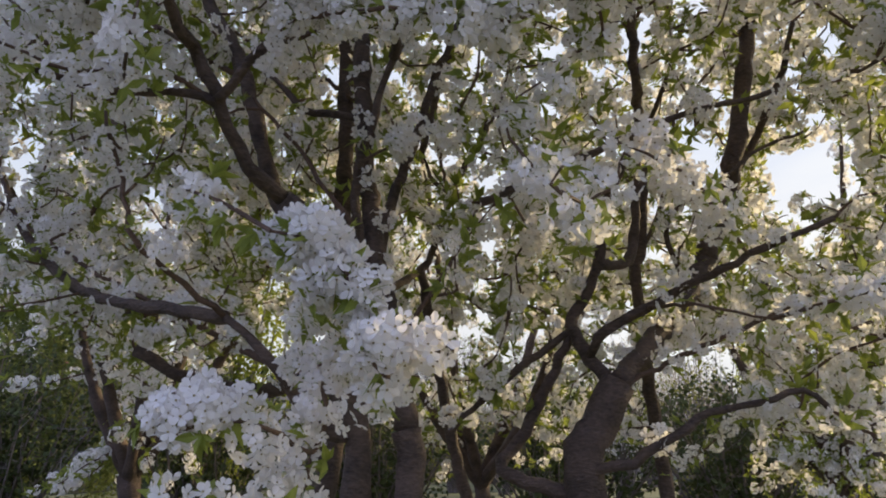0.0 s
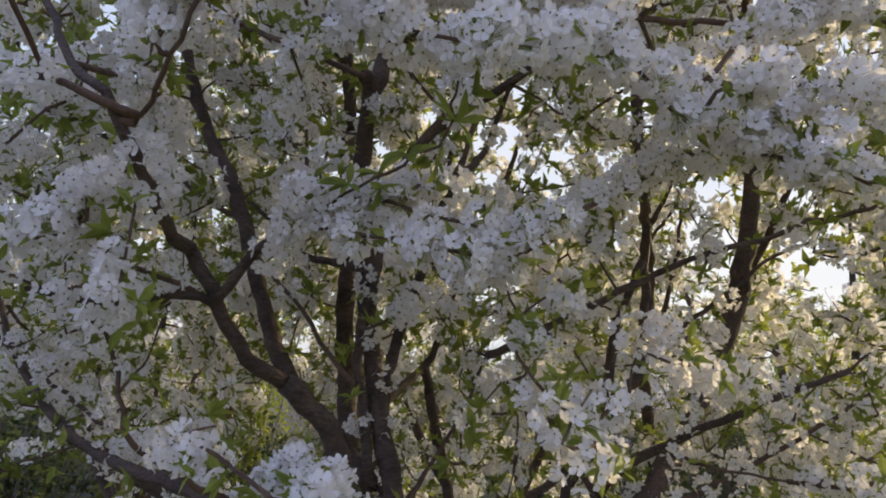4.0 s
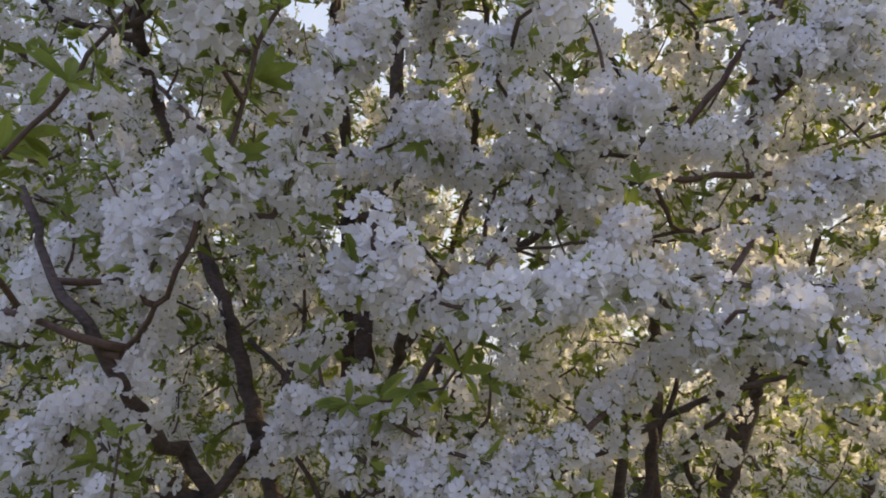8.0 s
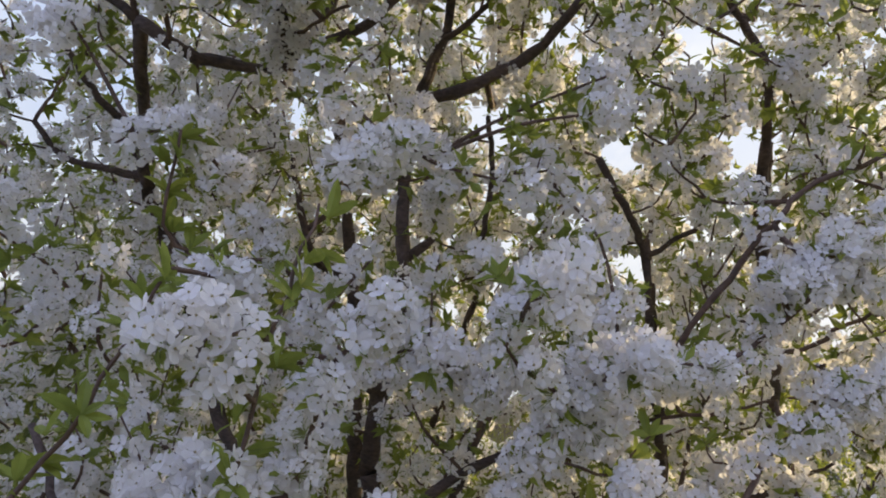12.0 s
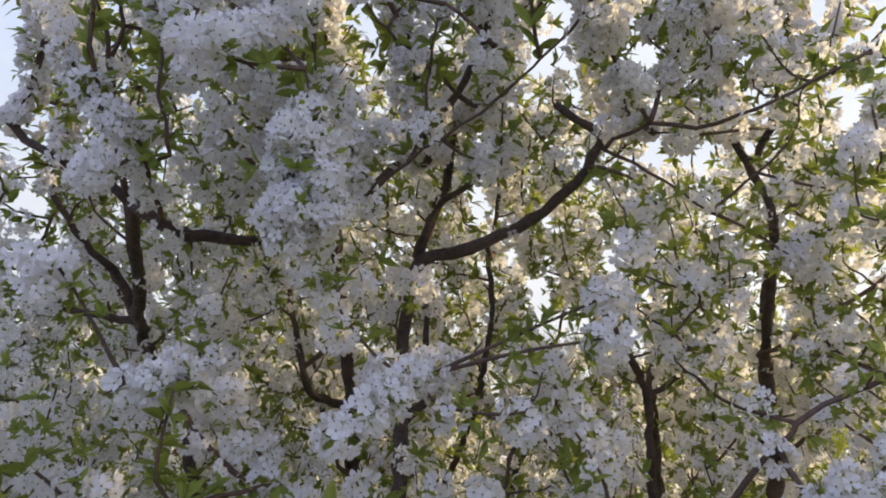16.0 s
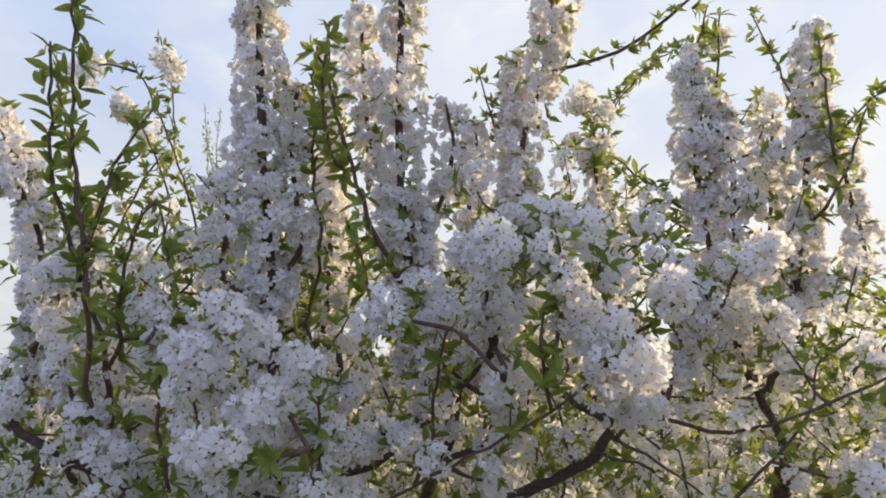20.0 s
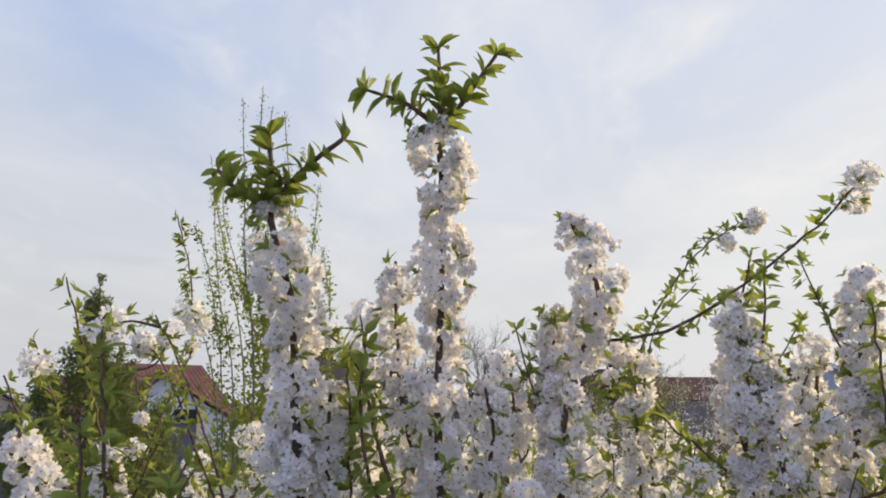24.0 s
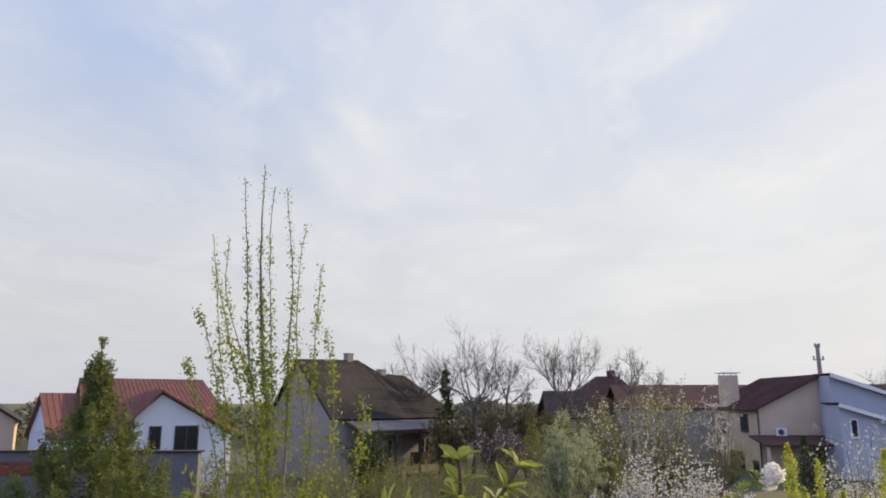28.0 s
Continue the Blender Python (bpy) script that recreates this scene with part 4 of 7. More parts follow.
limb(0, 'lush', 0.006, 0.003, (0.16, 1.02, 3.95), (0.18, 0.99, 4.09), (0.17, 0.97, 4.20))
limb(1, 'lush', 0.006, 0.003, (0.80, 1.75, 4.52), (0.84, 1.75, 4.85), (0.88, 1.75, 5.20))
limb(1, 'lush', 0.006, 0.003, (1.11, 1.60, 4.49), (1.18, 1.60, 4.61), (1.25, 1.60, 4.78))
limb(1, 'lush', 0.006, 0.003, (0.72, 1.80, 4.51), (0.63, 1.80, 4.59), (0.50, 1.80, 4.69))
limb(0, 'lush', 0.006, 0.003, (-1.32, 1.90, 4.45), (-1.42, 1.90, 4.74), (-1.50, 1.90, 5.00), (-1.56, 1.90, 5.16))
limb(0, 'lush', 0.006, 0.003, (-1.80, 2.50, 4.51), (-1.90, 2.50, 4.75), (-2.01, 2.50, 4.99))
limb(0, 'lush', 0.006, 0.003, (-0.61, 1.15, 2.91), (-0.61, 1.10, 3.04), (-0.58, 1.05, 3.12))
gap((0.51, 1.50, 2.34), (2.34, 7.00, 5.74), 0.05)
gap((0.22, 1.50, 2.13), (1.01, 7.00, 4.75), 0.04)
gap((0.37, 1.50, 1.99), (1.69, 7.00, 4.13), 0.05)
gap((0.85, 1.50, 2.34), (3.89, 7.00, 5.73), 0.04)
gap((0.92, 1.50, 1.99), (4.23, 7.00, 4.14), 0.05)
gap((0.28, 1.50, 2.32), (1.28, 7.00, 5.62), 0.03)
gap((0.27, 1.50, 2.98), (1.29, 7.00, 5.67), 0.04)
gap((0.42, 1.50, 2.78), (1.92, 7.00, 4.82), 0.04)
gap((-0.84, 1.50, 1.51), (-3.76, 7.00, 1.50), 0.11)
gap((-0.59, 1.50, 1.47), (-2.65, 7.00, 1.31), 0.08)
gap((-0.94, 1.50, 1.79), (-4.20, 7.00, 2.77), 0.07)
gap((-0.33, 1.50, 1.22), (-1.56, 7.00, 1.50), 0.08)
gap((-0.54, 1.50, 1.28), (-2.52, 7.00, 1.75), 0.06)
gap((-0.77, 1.50, 1.25), (-3.60, 7.00, 1.62), 0.06)
gap((0.09, 1.50, 1.13), (0.41, 7.00, 1.06), 0.09)
gap((-0.02, 1.50, 1.29), (-0.09, 7.00, 1.79), 0.05)
gap((-0.36, 1.50, 1.82), (-1.61, 7.00, 1.68), 0.07)
gap((-0.61, 1.50, 1.89), (-2.73, 7.00, 1.99), 0.06)
gap((-0.05, 1.50, 1.99), (-0.20, 7.00, 4.11), 0.05)
gap((0.07, 1.50, 1.97), (0.34, 7.00, 4.02), 0.06)
gap((0.09, 1.50, 1.85), (0.43, 7.00, 3.49), 0.05)
gap((-0.07, 1.50, 1.78), (-0.33, 7.00, 3.17), 0.04)
gap((0.61, 1.50, 2.14), (2.80, 7.00, 4.81), 0.06)
gap((0.58, 1.50, 1.93), (2.65, 7.00, 3.86), 0.08)
gap((0.83, 1.50, 1.94), (3.79, 7.00, 3.91), 0.08)
gap((0.90, 1.50, 1.94), (4.14, 7.00, 3.92), 0.06)
gap((-0.63, 1.50, 2.24), (-2.87, 7.00, 5.27), 0.03)
gap((0.26, 1.50, 2.05), (1.19, 7.00, 4.42), 0.04)
gap((-0.68, 1.50, 1.99), (-3.10, 7.00, 4.13), 0.04)
gap((-0.68, 1.50, 2.76), (-2.90, 7.00, 4.73), 0.04)
gap((0.06, 1.50, 3.17), (0.36, 7.00, 6.51), 0.06)
gap((0.10, 1.50, 2.62), (0.52, 7.00, 4.12), 0.06)
gap((0.47, 1.50, 3.19), (2.16, 7.00, 6.59), 0.06)
gap((-0.10, 1.50, 3.05), (-0.34, 7.00, 6.01), 0.06)
gap((0.13, 1.50, 1.34), (0.61, 7.00, 1.14), 0.09)
gap((0.56, 1.50, 1.45), (2.58, 7.00, 1.64), 0.07)
gap((0.58, 1.50, 1.84), (2.72, 7.00, 4.39), 0.06)
gap((0.21, 1.50, 1.97), (1.00, 7.00, 4.97), 0.06)
gap((-0.29, 1.50, 2.03), (-1.36, 7.00, 5.25), 0.05)
gap((-0.77, 1.50, 2.06), (-3.59, 7.00, 5.39), 0.04)
gap((-0.99, 1.50, 1.75), (-4.63, 7.00, 3.97), 0.05)
gap((0.07, 1.50, 2.08), (0.31, 7.00, 5.49), 0.05)
gap((0.53, 1.50, 1.75), (2.48, 7.00, 3.96), 0.05)
gap((0.57, 1.50, 1.98), (2.62, 7.00, 3.63), 0.05)
gap((-0.31, 1.50, 2.25), (-1.34, 7.00, 4.86), 0.04)
gap((0.10, 1.50, 3.09), (0.49, 7.00, 6.56), 0.05)
gap((0.46, 1.50, 3.12), (2.11, 7.00, 6.71), 0.06)
gap((0.51, 1.50, 3.58), (2.23, 7.00, 6.89), 0.07)
gap((0.23, 1.50, 3.09), (1.09, 7.00, 4.88), 0.06)
gap((-0.89, 1.50, 3.16), (-3.56, 7.00, 5.14), 0.04)
gap((0.13, 1.50, 3.36), (0.66, 7.00, 5.97), 0.04)
gap((0.45, 1.50, 3.67), (1.91, 7.00, 5.92), 0.07)
gap((0.65, 1.50, 3.72), (2.70, 7.00, 6.16), 0.06)
gap((0.24, 1.50, 3.27), (1.07, 7.00, 4.33), 0.07)
gap((-0.75, 1.50, 3.77), (-2.91, 7.00, 6.35), 0.03)
gap((-1.26, 1.50, 4.06), (-4.79, 7.00, 6.57), 0.07)
gap((0.54, 1.50, 4.18), (2.32, 7.00, 7.04), 0.05)
gap((0.84, 1.50, 4.04), (3.51, 7.00, 6.49), 0.05)
gap((-0.73, 1.50, 4.83), (-2.65, 7.00, 8.25), 0.09)
gap((0.49, 1.50, 4.30), (2.01, 7.00, 6.21), 0.05)


CLUMPS = []


def clump(balls, *places):
    """Round tufts of blossom on the outside of the crown, each on a short spur."""
    CLUMPS.extend((balls, np.array(p)) for p in places)


clump(7, (0.036, 1.01, 4.18))
clump(3, (-0.60, 2.02, 4.75), (-0.49, 2.01, 4.60), (-1.58, 2.70, 4.52), (0.04, 2.60, 4.90), (0.10, 2.16, 4.63), (1.01, 2.24, 4.63), (0.90, 1.68, 4.50), (-0.67, 1.44, 4.56), (-1.33, 2.31, 4.99), (-1.29, 1.66, 4.96), (-0.66, 1.99, 4.99), (-0.48, 1.85, 4.89), (0.15, 1.77, 4.92), (-1.80, 2.20, 4.86), (0.02, 2.55, 4.80), (0.40, 1.76, 4.90))
clump(4, (0.22, 1.15, 4.29), (-0.48, 0.94, 4.02), (-0.57, 0.94, 3.95), (0.31, 0.96, 3.94), (0.28, 1.00, 3.98), (0.46, 1.12, 4.09))
clump(3, (-0.12, 1.25, 4.14), (-0.96, 1.13, 4.15), (0.68, 1.29, 4.22), (-0.77, 1.16, 4.06), (-0.34, 1.45, 3.90), (-0.52, 1.78, 4.34), (-0.20, 1.10, 4.05), (-0.36, 1.02, 3.92))
clump(4, (-0.83, 1.04, 3.36), (-0.51, 0.88, 3.77), (0.65, 1.30, 4.12), (-0.85, 1.17, 3.60), (-0.44, 0.95, 3.86))
clump(3, (-0.23, 1.45, 3.18), (-0.20, 1.36, 3.77), (0.05, 1.29, 3.68), (-0.15, 1.60, 3.43), (0.85, 1.47, 3.49), (0.30, 1.22, 3.24), (0.32, 1.24, 3.34))
clump(4, (-0.12, 0.91, 2.36), (0.30, 1.16, 2.43), (0.55, 1.06, 2.27), (0.74, 1.23, 2.89), (-0.41, 0.93, 2.46), (-0.46, 0.95, 2.38), (0.79, 1.32, 2.62))
clump(3, (-0.06, 1.28, 2.16), (-0.31, 1.32, 2.12), (0.24, 1.10, 2.65), (-0.02, 1.33, 2.65), (-0.73, 1.23, 2.11), (-0.55, 1.03, 2.39), (-0.08, 1.22, 2.68))
clump(4, (-0.43, 0.94, 2.79), (0.13, 0.88, 2.75), (0.30, 1.03, 2.66), (-0.47, 0.97, 2.48))
clump(2, (-0.60, 1.13, 3.16), (-0.40, 0.68, 2.66), (-0.34, 0.71, 2.66), (-0.36, 0.74, 2.61))
clump(3, (-0.47, 1.28, 1.22), (-0.08, 1.18, 1.34), (-0.20, 1.26, 1.47), (-0.13, 1.75, 1.97), (0.49, 1.52, 1.89), (0.25, 2.05, 1.82), (-0.12, 1.19, 1.30))


def in_gap(p, grow=0.0):
    ragged = 0.95 + 0.75 * noise.noise((p[0] * 6, p[1] * 2, p[2] * 6))
    for a, b, r in GAPS:
        s = np.clip((p - a) @ (b - a) / ((b - a) @ (b - a)), 0, 1)
        if np.linalg.norm(p - a - s * (b - a)) < r * (0.9 + 2.7 * s) * ragged + grow:
            return True
    return False


# per kind: clumps a metre, their width, leaf rosettes a metre, bare share at the base
DRESS = {
    "frond": (0, 0.03, 22, 0.03),
    "inner": (9, 0.06, 7, 0.1), "lush": (0, 0.02, 27, 0.02),
    "trunk": (0, 0.05, 0, 0), "limb": (0.6, 0.05, 1.5, 0.25), "branch": (3, 0.06, 7, 0.2),
    "column": (38, 0.080, 12, 0.03), "shoot": (0.8, 0.032, 34, 0.05), "spray": (14, 0.065, 20, 0.12),
}
NAMES = {"frond": "leafy_shoot", "lush": "leafy_shoot", "inner": "limb", "trunk": "trunk", "limb": "limb", "branch": "branch", "column": "upright_branch", "shoot": "leafy_shoot", "spray": "flowering_branch"}
built, nodes, owner = [], [], []
for tree, kind, r0, r1, pts in BOUGHS:
    home = np.array(TREES[tree].location)
    if kind != "trunk" and pts[0][2] > 0.05:
        # grow out of the nearest older limb
        near = np.array(nodes)
        back = pts[0] - near
        far = np.linalg.norm(back, axis=1)
        straight = back @ unit(pts[1] - pts[0]) / np.maximum(far, 1e-6)
        gapd = far * (1.7 - 0.8 * straight) + 0.4 * np.maximum(0, near[:, 2] - pts[0][2])
        k = int(np.argmin(gapd))
        dist = np.linalg.norm(near[k] - pts[0])
        if dist > 0.02:
            pts = [near[k], *pts]
    line = spline(pts, 0.04)
    line[1:-1] += rng.normal(0, 0.0022, (len(line) - 2, 3)) * (1 if kind in ("shoot", "column") else 1.6)
    wood = Soup()
    slim = 0.72 if kind == "shoot" else 0.6 if kind == "spray" else 0.7 if kind == "frond" else 1.0 if kind in ("column", "trunk", "lush") else 0.74
    tube(wood, line - home, r0 * slim, r1 * slim, 9 if r0 > 0.03 else 6, 0.07)
    ob = part(NAMES[kind], wood, BARK if r0 > 0.015 else TWIG, TREES[tree], smooth=True)
    built.append(dict(ob=ob, home=home, line=line, kind=kind, blossom=Soup(), leaf=Soup(), twig=Soup(), tree=tree, slender=r0 < 0.0135))
    for p in (*line[::2], line[-1]):
        nodes.append(p)
        owner.append(len(built) - 1)
nodes, owner = np.array(nodes), np.array(owner)

# single clusters of blossom, built a few times and hung on the outer branches
CLUSTERS = []
for k in range(9):
    r, bl = 0.041, Soup()
    n = 24 + k % 3 * 2
    # flowers spread evenly over a ball, so that the head reads round and full
    i = np.arange(n) + 0.5
    el, az = np.arcsin(1 - 1.85 * i / n), i * 2.4 + k
    out = unit(np.stack([np.cos(az) * np.cos(el), np.sin(az) * np.cos(el), np.sin(el)], 1) + 0.16 * rng.standard_normal((n, 3)))
    pos = out * (r * rng.uniform(0.86, 1.06, n))[:, None] + np.array([0, 0, 0.018])
    scatter(bl, FLOWERS, pos, basis(out + 0.2 * rng.standard_normal((n, 3)), rng.uniform(0, 6.28, n)), 0.0174 * rng.uniform(0.88, 1.14, n))
    for p in pos:
        tube(bl, [(0, 0, 0), p * 0.55 + np.array([0, 0, 0.004]), p], 0.0008, 0.0006, 3, 0.0, 2)
    n = 3 + k % 3
    o = unit(rng.standard_normal((n, 3)) + np.array([0, 0, -0.1]))
    nr = unit(np.cross(np.cross(o, np.array([0, 0, 1.0])), o))
    scatter(bl, [(v, t, np.full(len(t), 3)) for v, t in LEAVES], o * 0.018, np.stack([o, np.cross(nr, o), nr], -1), 0.048 * rng.uniform(0.7, 1.2, n))
    CLUSTERS.append(bl.mesh("flower_head", [PETAL, STAMEN, STALK, LEAF]))


def hang_clusters(b, per_m, thick, room):
    """Puts clusters along a branch as objects of their own; gives back how many."""
    line = b["line"]
    cum = np.concatenate([[0], np.cumsum(np.linalg.norm(np.diff(line, axis=0), axis=1))])
    n = min(room, int(cum[-1] * per_m))
    for i in range(n):
        s = cum[-1] * (0.14 + 0.86 * (i + rng.uniform(0.2, 0.8)) / n)
        p = np.array([np.interp(s, cum, line[:, k]) for k in range(3)])
        out = unit(rng.standard_normal(3) + np.array([0, -0.1, 0.1]))
        m = Matrix(basis(out[None], np.array([rng.uniform(0, 6.28)]))[0].tolist()).to_4x4()
        ob = new("flower_head", CLUSTERS[rng.integers(0, len(CLUSTERS))])
        ob.parent = b["ob"]
        ob.matrix_basis = Matrix.Translation((p + out * 0.008 - b["home"]).tolist()) @ m @ Matrix.Scale(rng.uniform(0.82, 1.1), 4)
    return n


left = {0: 232, 1: 290, 2: 0}
for b in sorted(built, key=lambda q: float(np.min(q["line"][:, 1]))):
    per, thick, leafy, bare = DRESS[b["kind"]]
    if b["kind"] == "column":
        sleeve(b["blossom"], b["leaf"], b["line"] - b["home"], 0.050 if b["slender"] else 0.070, 600 if b["slender"] else 980, 30)
    elif b["kind"] == "spray" and left[b["tree"]] > 25:
        left[b["tree"]] -= hang_clusters(b, 14, thick, left[b["tree"]])
    elif per or leafy:
        dress(b["blossom"], b["leaf"], b["line"] - b["home"], per, thick, leafy, start=0.4 if b["kind"] == "frond" and len(b["line"]) > 12 else bare, fine=b["kind"] in ("frond", "lush"), leaf_len={"shoot": 0.040, "frond": 0.055, "lush": 0.050}.get(b["kind"], 0.041), full=21 if b["kind"] == "column" else 18)

for balls, at in CLUMPS:
    k = int(np.argmin(np.linalg.norm(nodes - at, axis=1) + 0.5 * np.maximum(0, nodes[:, 2] - at[2])))
    b = built[owner[k]]
    spur = spline([nodes[k], (nodes[k] + at) / 2 + rng.normal(0, 0.02, 3), at], 0.03) - b["home"]
    tube(b["twig"], spur, 0.006, 0.003, 5, 0.08)
    n = 15
    mids = at - b["home"] + rng.normal(0, 0.011 * balls**0.5, (balls, 3)) * np.array([1.15, 1, 0.95])
    own = np.repeat(np.arange(balls), n)
    step = np.tile(np.arange(n) + 0.5, balls)
    el, az = np.arcsin(1 - 2 * step / n), step * 2.4 + own
    out = unit(np.stack([np.cos(az) * np.cos(el), np.sin(az) * np.cos(el), np.sin(el)], 1) + 0.15 * rng.standard_normal((len(own), 3)))
    size = 0.0172 * rng.uniform(0.88, 1.12, len(own))
    scatter(b["blossom"], FLOWERS, mids[own] + out * 0.034 * rng.uniform(0.9, 1.06, (len(own), 1)), basis(out + 0.2 * rng.standard_normal((len(own), 3)), rng.uniform(0, 6.28, len(own))), size)
    dress(b["blossom"], b["leaf"], spur, 0, 0.03, 40, start=0.4)

# side twigs that fill the crown between the limbs
FILL = 1600
made = tries = 0
# twigs are kept out of the camera's lines of sight to the stout wood
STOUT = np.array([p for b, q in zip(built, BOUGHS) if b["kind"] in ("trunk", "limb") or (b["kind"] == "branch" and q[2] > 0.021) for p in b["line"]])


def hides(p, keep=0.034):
    """Whether a spot hides stout wood from the camera, level or a little below."""
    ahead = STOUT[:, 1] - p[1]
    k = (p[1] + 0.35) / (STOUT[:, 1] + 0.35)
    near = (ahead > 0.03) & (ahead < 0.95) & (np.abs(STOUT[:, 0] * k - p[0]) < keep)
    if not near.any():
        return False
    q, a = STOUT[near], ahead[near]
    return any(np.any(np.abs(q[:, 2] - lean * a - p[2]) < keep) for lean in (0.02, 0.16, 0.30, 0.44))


spots = np.array([p for b in built if b["kind"] in ("column", "spray") for p in b["line"][::3]])
while made < FILL and tries < 20000:
    tries += 1
    best, room = None, -1
    for _ in range(5):
        y = 1.2 + 3.2 * rng.uniform()
        p = np.array([rng.uniform(-1.0, 1.0) * (0.62 * (y + 0.35) + 0.3) + 0.03, y, 1.0 + 3.55 * rng.uniform() ** 0.75])
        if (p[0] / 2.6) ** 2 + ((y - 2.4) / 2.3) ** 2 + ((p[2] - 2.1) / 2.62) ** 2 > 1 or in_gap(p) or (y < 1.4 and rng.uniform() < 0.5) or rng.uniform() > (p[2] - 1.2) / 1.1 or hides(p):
            continue
        r = np.min(np.sum((spots - p) ** 2, axis=1))
        if r > room:
            best, room = p, r
    if best is None:
        continue
    p = best
    d = np.linalg.norm(nodes - p, axis=1) + 0.5 * np.maximum(0, nodes[:, 2] - p[2] + 0.1)
    k = int(np.argmin(d))
    dist = np.linalg.norm(nodes[k] - p)
    if dist > 0.85 or dist < 0.06:
        spots = np.vstack([spots, p])
        continue
    b = built[owner[k]]
    a = nodes[k]
    mid = (a + p) / 2 + rng.normal(0, 0.05, 3) * dist / 0.4 + np.array([0, 0, -0.06 * dist])
    end = p + np.array([rng.normal(0, 0.05), rng.normal(0, 0.05), abs(rng.normal(0.10, 0.06))])
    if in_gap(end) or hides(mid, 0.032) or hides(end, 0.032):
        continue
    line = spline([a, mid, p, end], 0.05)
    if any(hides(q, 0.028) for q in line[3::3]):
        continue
    tube(b["twig"], line - b["home"], 0.004 + 0.005 * dist, 0.0022, 5, 0.08)
    full, size, shapes = (18, 0.0176, FLOWERS) if p[1] < 1.55 else (13, 0.0178, FAR_FLOWERS) if p[1] < 2.2 else (17, 0.0182, TINY_FLOWERS)
    dress(b["blossom"], b["leaf"], line - b["home"], rng.uniform(6.5, 12), rng.uniform(0.05, 0.066), rng.uniform(21, 34), leaf_len=0.046, start=0.1, full=full, size=size, shapes=shapes)
    nodes = np.vstack([nodes, line[2::3]])
    spots = np.vstack([spots, line[2::2]])
    owner = np.concatenate([owner, np.full(len(line[2::3]), owner[k])])
    made += 1

for b in built:
    for key, mats, label in (("twig", TWIG, ""), ("blossom", [PETAL, STAMEN], "white five-petalled blossom"), ("leaf", LEAF, "fresh yellow-green leaves")):
        if b[key].v:
            part({"twig": "brushwood", "blossom": "blossom", "leaf": "foliage"}[key], b[key], mats, b["ob"], label, kind="stuff")


def shoot_tip(tree, base, arms, seed):
    """A bare tip with short arms, each ending in a rosette of single leaves."""
    r = np.random.default_rng(seed)
    home = np.array(TREES[tree].location)
    wood = Soup()
    spots = []
    for arm, rad in arms:
        line = spline([np.array(base), *[np.array(base) + np.array(q) for q in arm]], 0.02)
        tube(wood, line - home, rad * 1.25, rad * 0.7, 6, 0.08)
        n = len(line)
        for f in (0.0, 0.08, 0.18, 0.28, 0.4, 0.52, 0.65, 0.8, 1.0):
            i = min(n - 1, int(f * (n - 1)))
            spots.append((line[i], unit(line[min(n - 1, i + 1)] - line[max(0, i - 1)]), 8 if f == 1.0 else 5))
    tip = part("shoot_tip", wood, TWIG, TREES[tree], "leafy shoot tip above the blossom", smooth=True)
    shapes = []
    for k, (v, t) in enumerate(TIP_LEAVES):
        s = Soup()
        s.add(v, t)
        shapes.append(s.mesh("leaf", [LEAF]))
    for p, way, n in spots:
        for k in range(n):
            out = unit(way * r.uniform(0.2, 1.0) + unit(np.cross(way, r.standard_normal(3))) + np.array([0, 0, 0.15]))
            nrm = unit(np.cross(np.cross(out, way + 0.2 * r.standard_normal(3)), out))
            m = Matrix(np.stack([out, np.cross(nrm, out), nrm], -1).tolist()).to_4x4()
            size = r.uniform(0.048, 0.080)
            ob = new("leaf", shapes[r.integers(0, 3)])
            ob.parent = tip
            ob.matrix_basis = Matrix.Translation((p - home).tolist()) @ m @ Matrix.Scale(size, 4)


def back_cherry(x, y, h, w, label):
    """A cherry further down the row: forking limbs, twigs, and blossom all over."""
    t = thing("cherry_tree", label, "tree", (x, y, 0), "cherry trees")
    wood, ends = Soup(), []
    tube(wood, spline([(0, 0, 0), (0.05, 0.02, 0.5), (0, 0, 1.0)], 0.1), 0.09, 0.07, 9)
    part("trunk", wood, BARK, t, smooth=True)
    for k in range(7):
        az = k * 0.9 + rng.normal(0, 0.2)
        wood, bl, lf = Soup(), Soup(), Soup()
        ends = []
        top = np.array([math.cos(az) * w * rng.uniform(0.5, 1), math.sin(az) * w * rng.uniform(0.5, 1), h * rng.uniform(0.75, 1)])
        main = spline([(0, 0, 0.95), top * np.array([0.5, 0.5, 0.55]), top], 0.08)
        tube(wood, main, 0.05, 0.012, 7)
        ob = part("limb", wood, BARK, t, smooth=True)
        tw = Soup()
        for i in range(26):
            a = main[rng.integers(3, len(main))]
            e = a + rng.normal(0, 0.32, 3) + np.array([0, 0, 0.12])
            e[2] = min(max(e[2], 0.9), h)
            if in_gap(e + np.array([x, y, 0]), 0.1):
                continue
            line = spline([a, (a + e) / 2 + rng.normal(0, 0.04, 3), e], 0.08)
            tube(tw, line, 0.008, 0.003, 4)
            dress(bl, lf, line, 9, 0.065, 24, leaf_len=0.05, start=0.1, size=0.020, full=15, shapes=TINY_FLOWERS)
        dress(bl, lf, main, 5, 0.07, 4, start=0.3, size=0.020, full=15, shapes=TINY_FLOWERS)
        part("brushwood", tw, TWIG, ob, kind="stuff")
        part("blossom", bl, [PETAL, STAMEN], ob, kind="stuff")
        part("foliage", lf, LEAF, ob, kind="stuff")


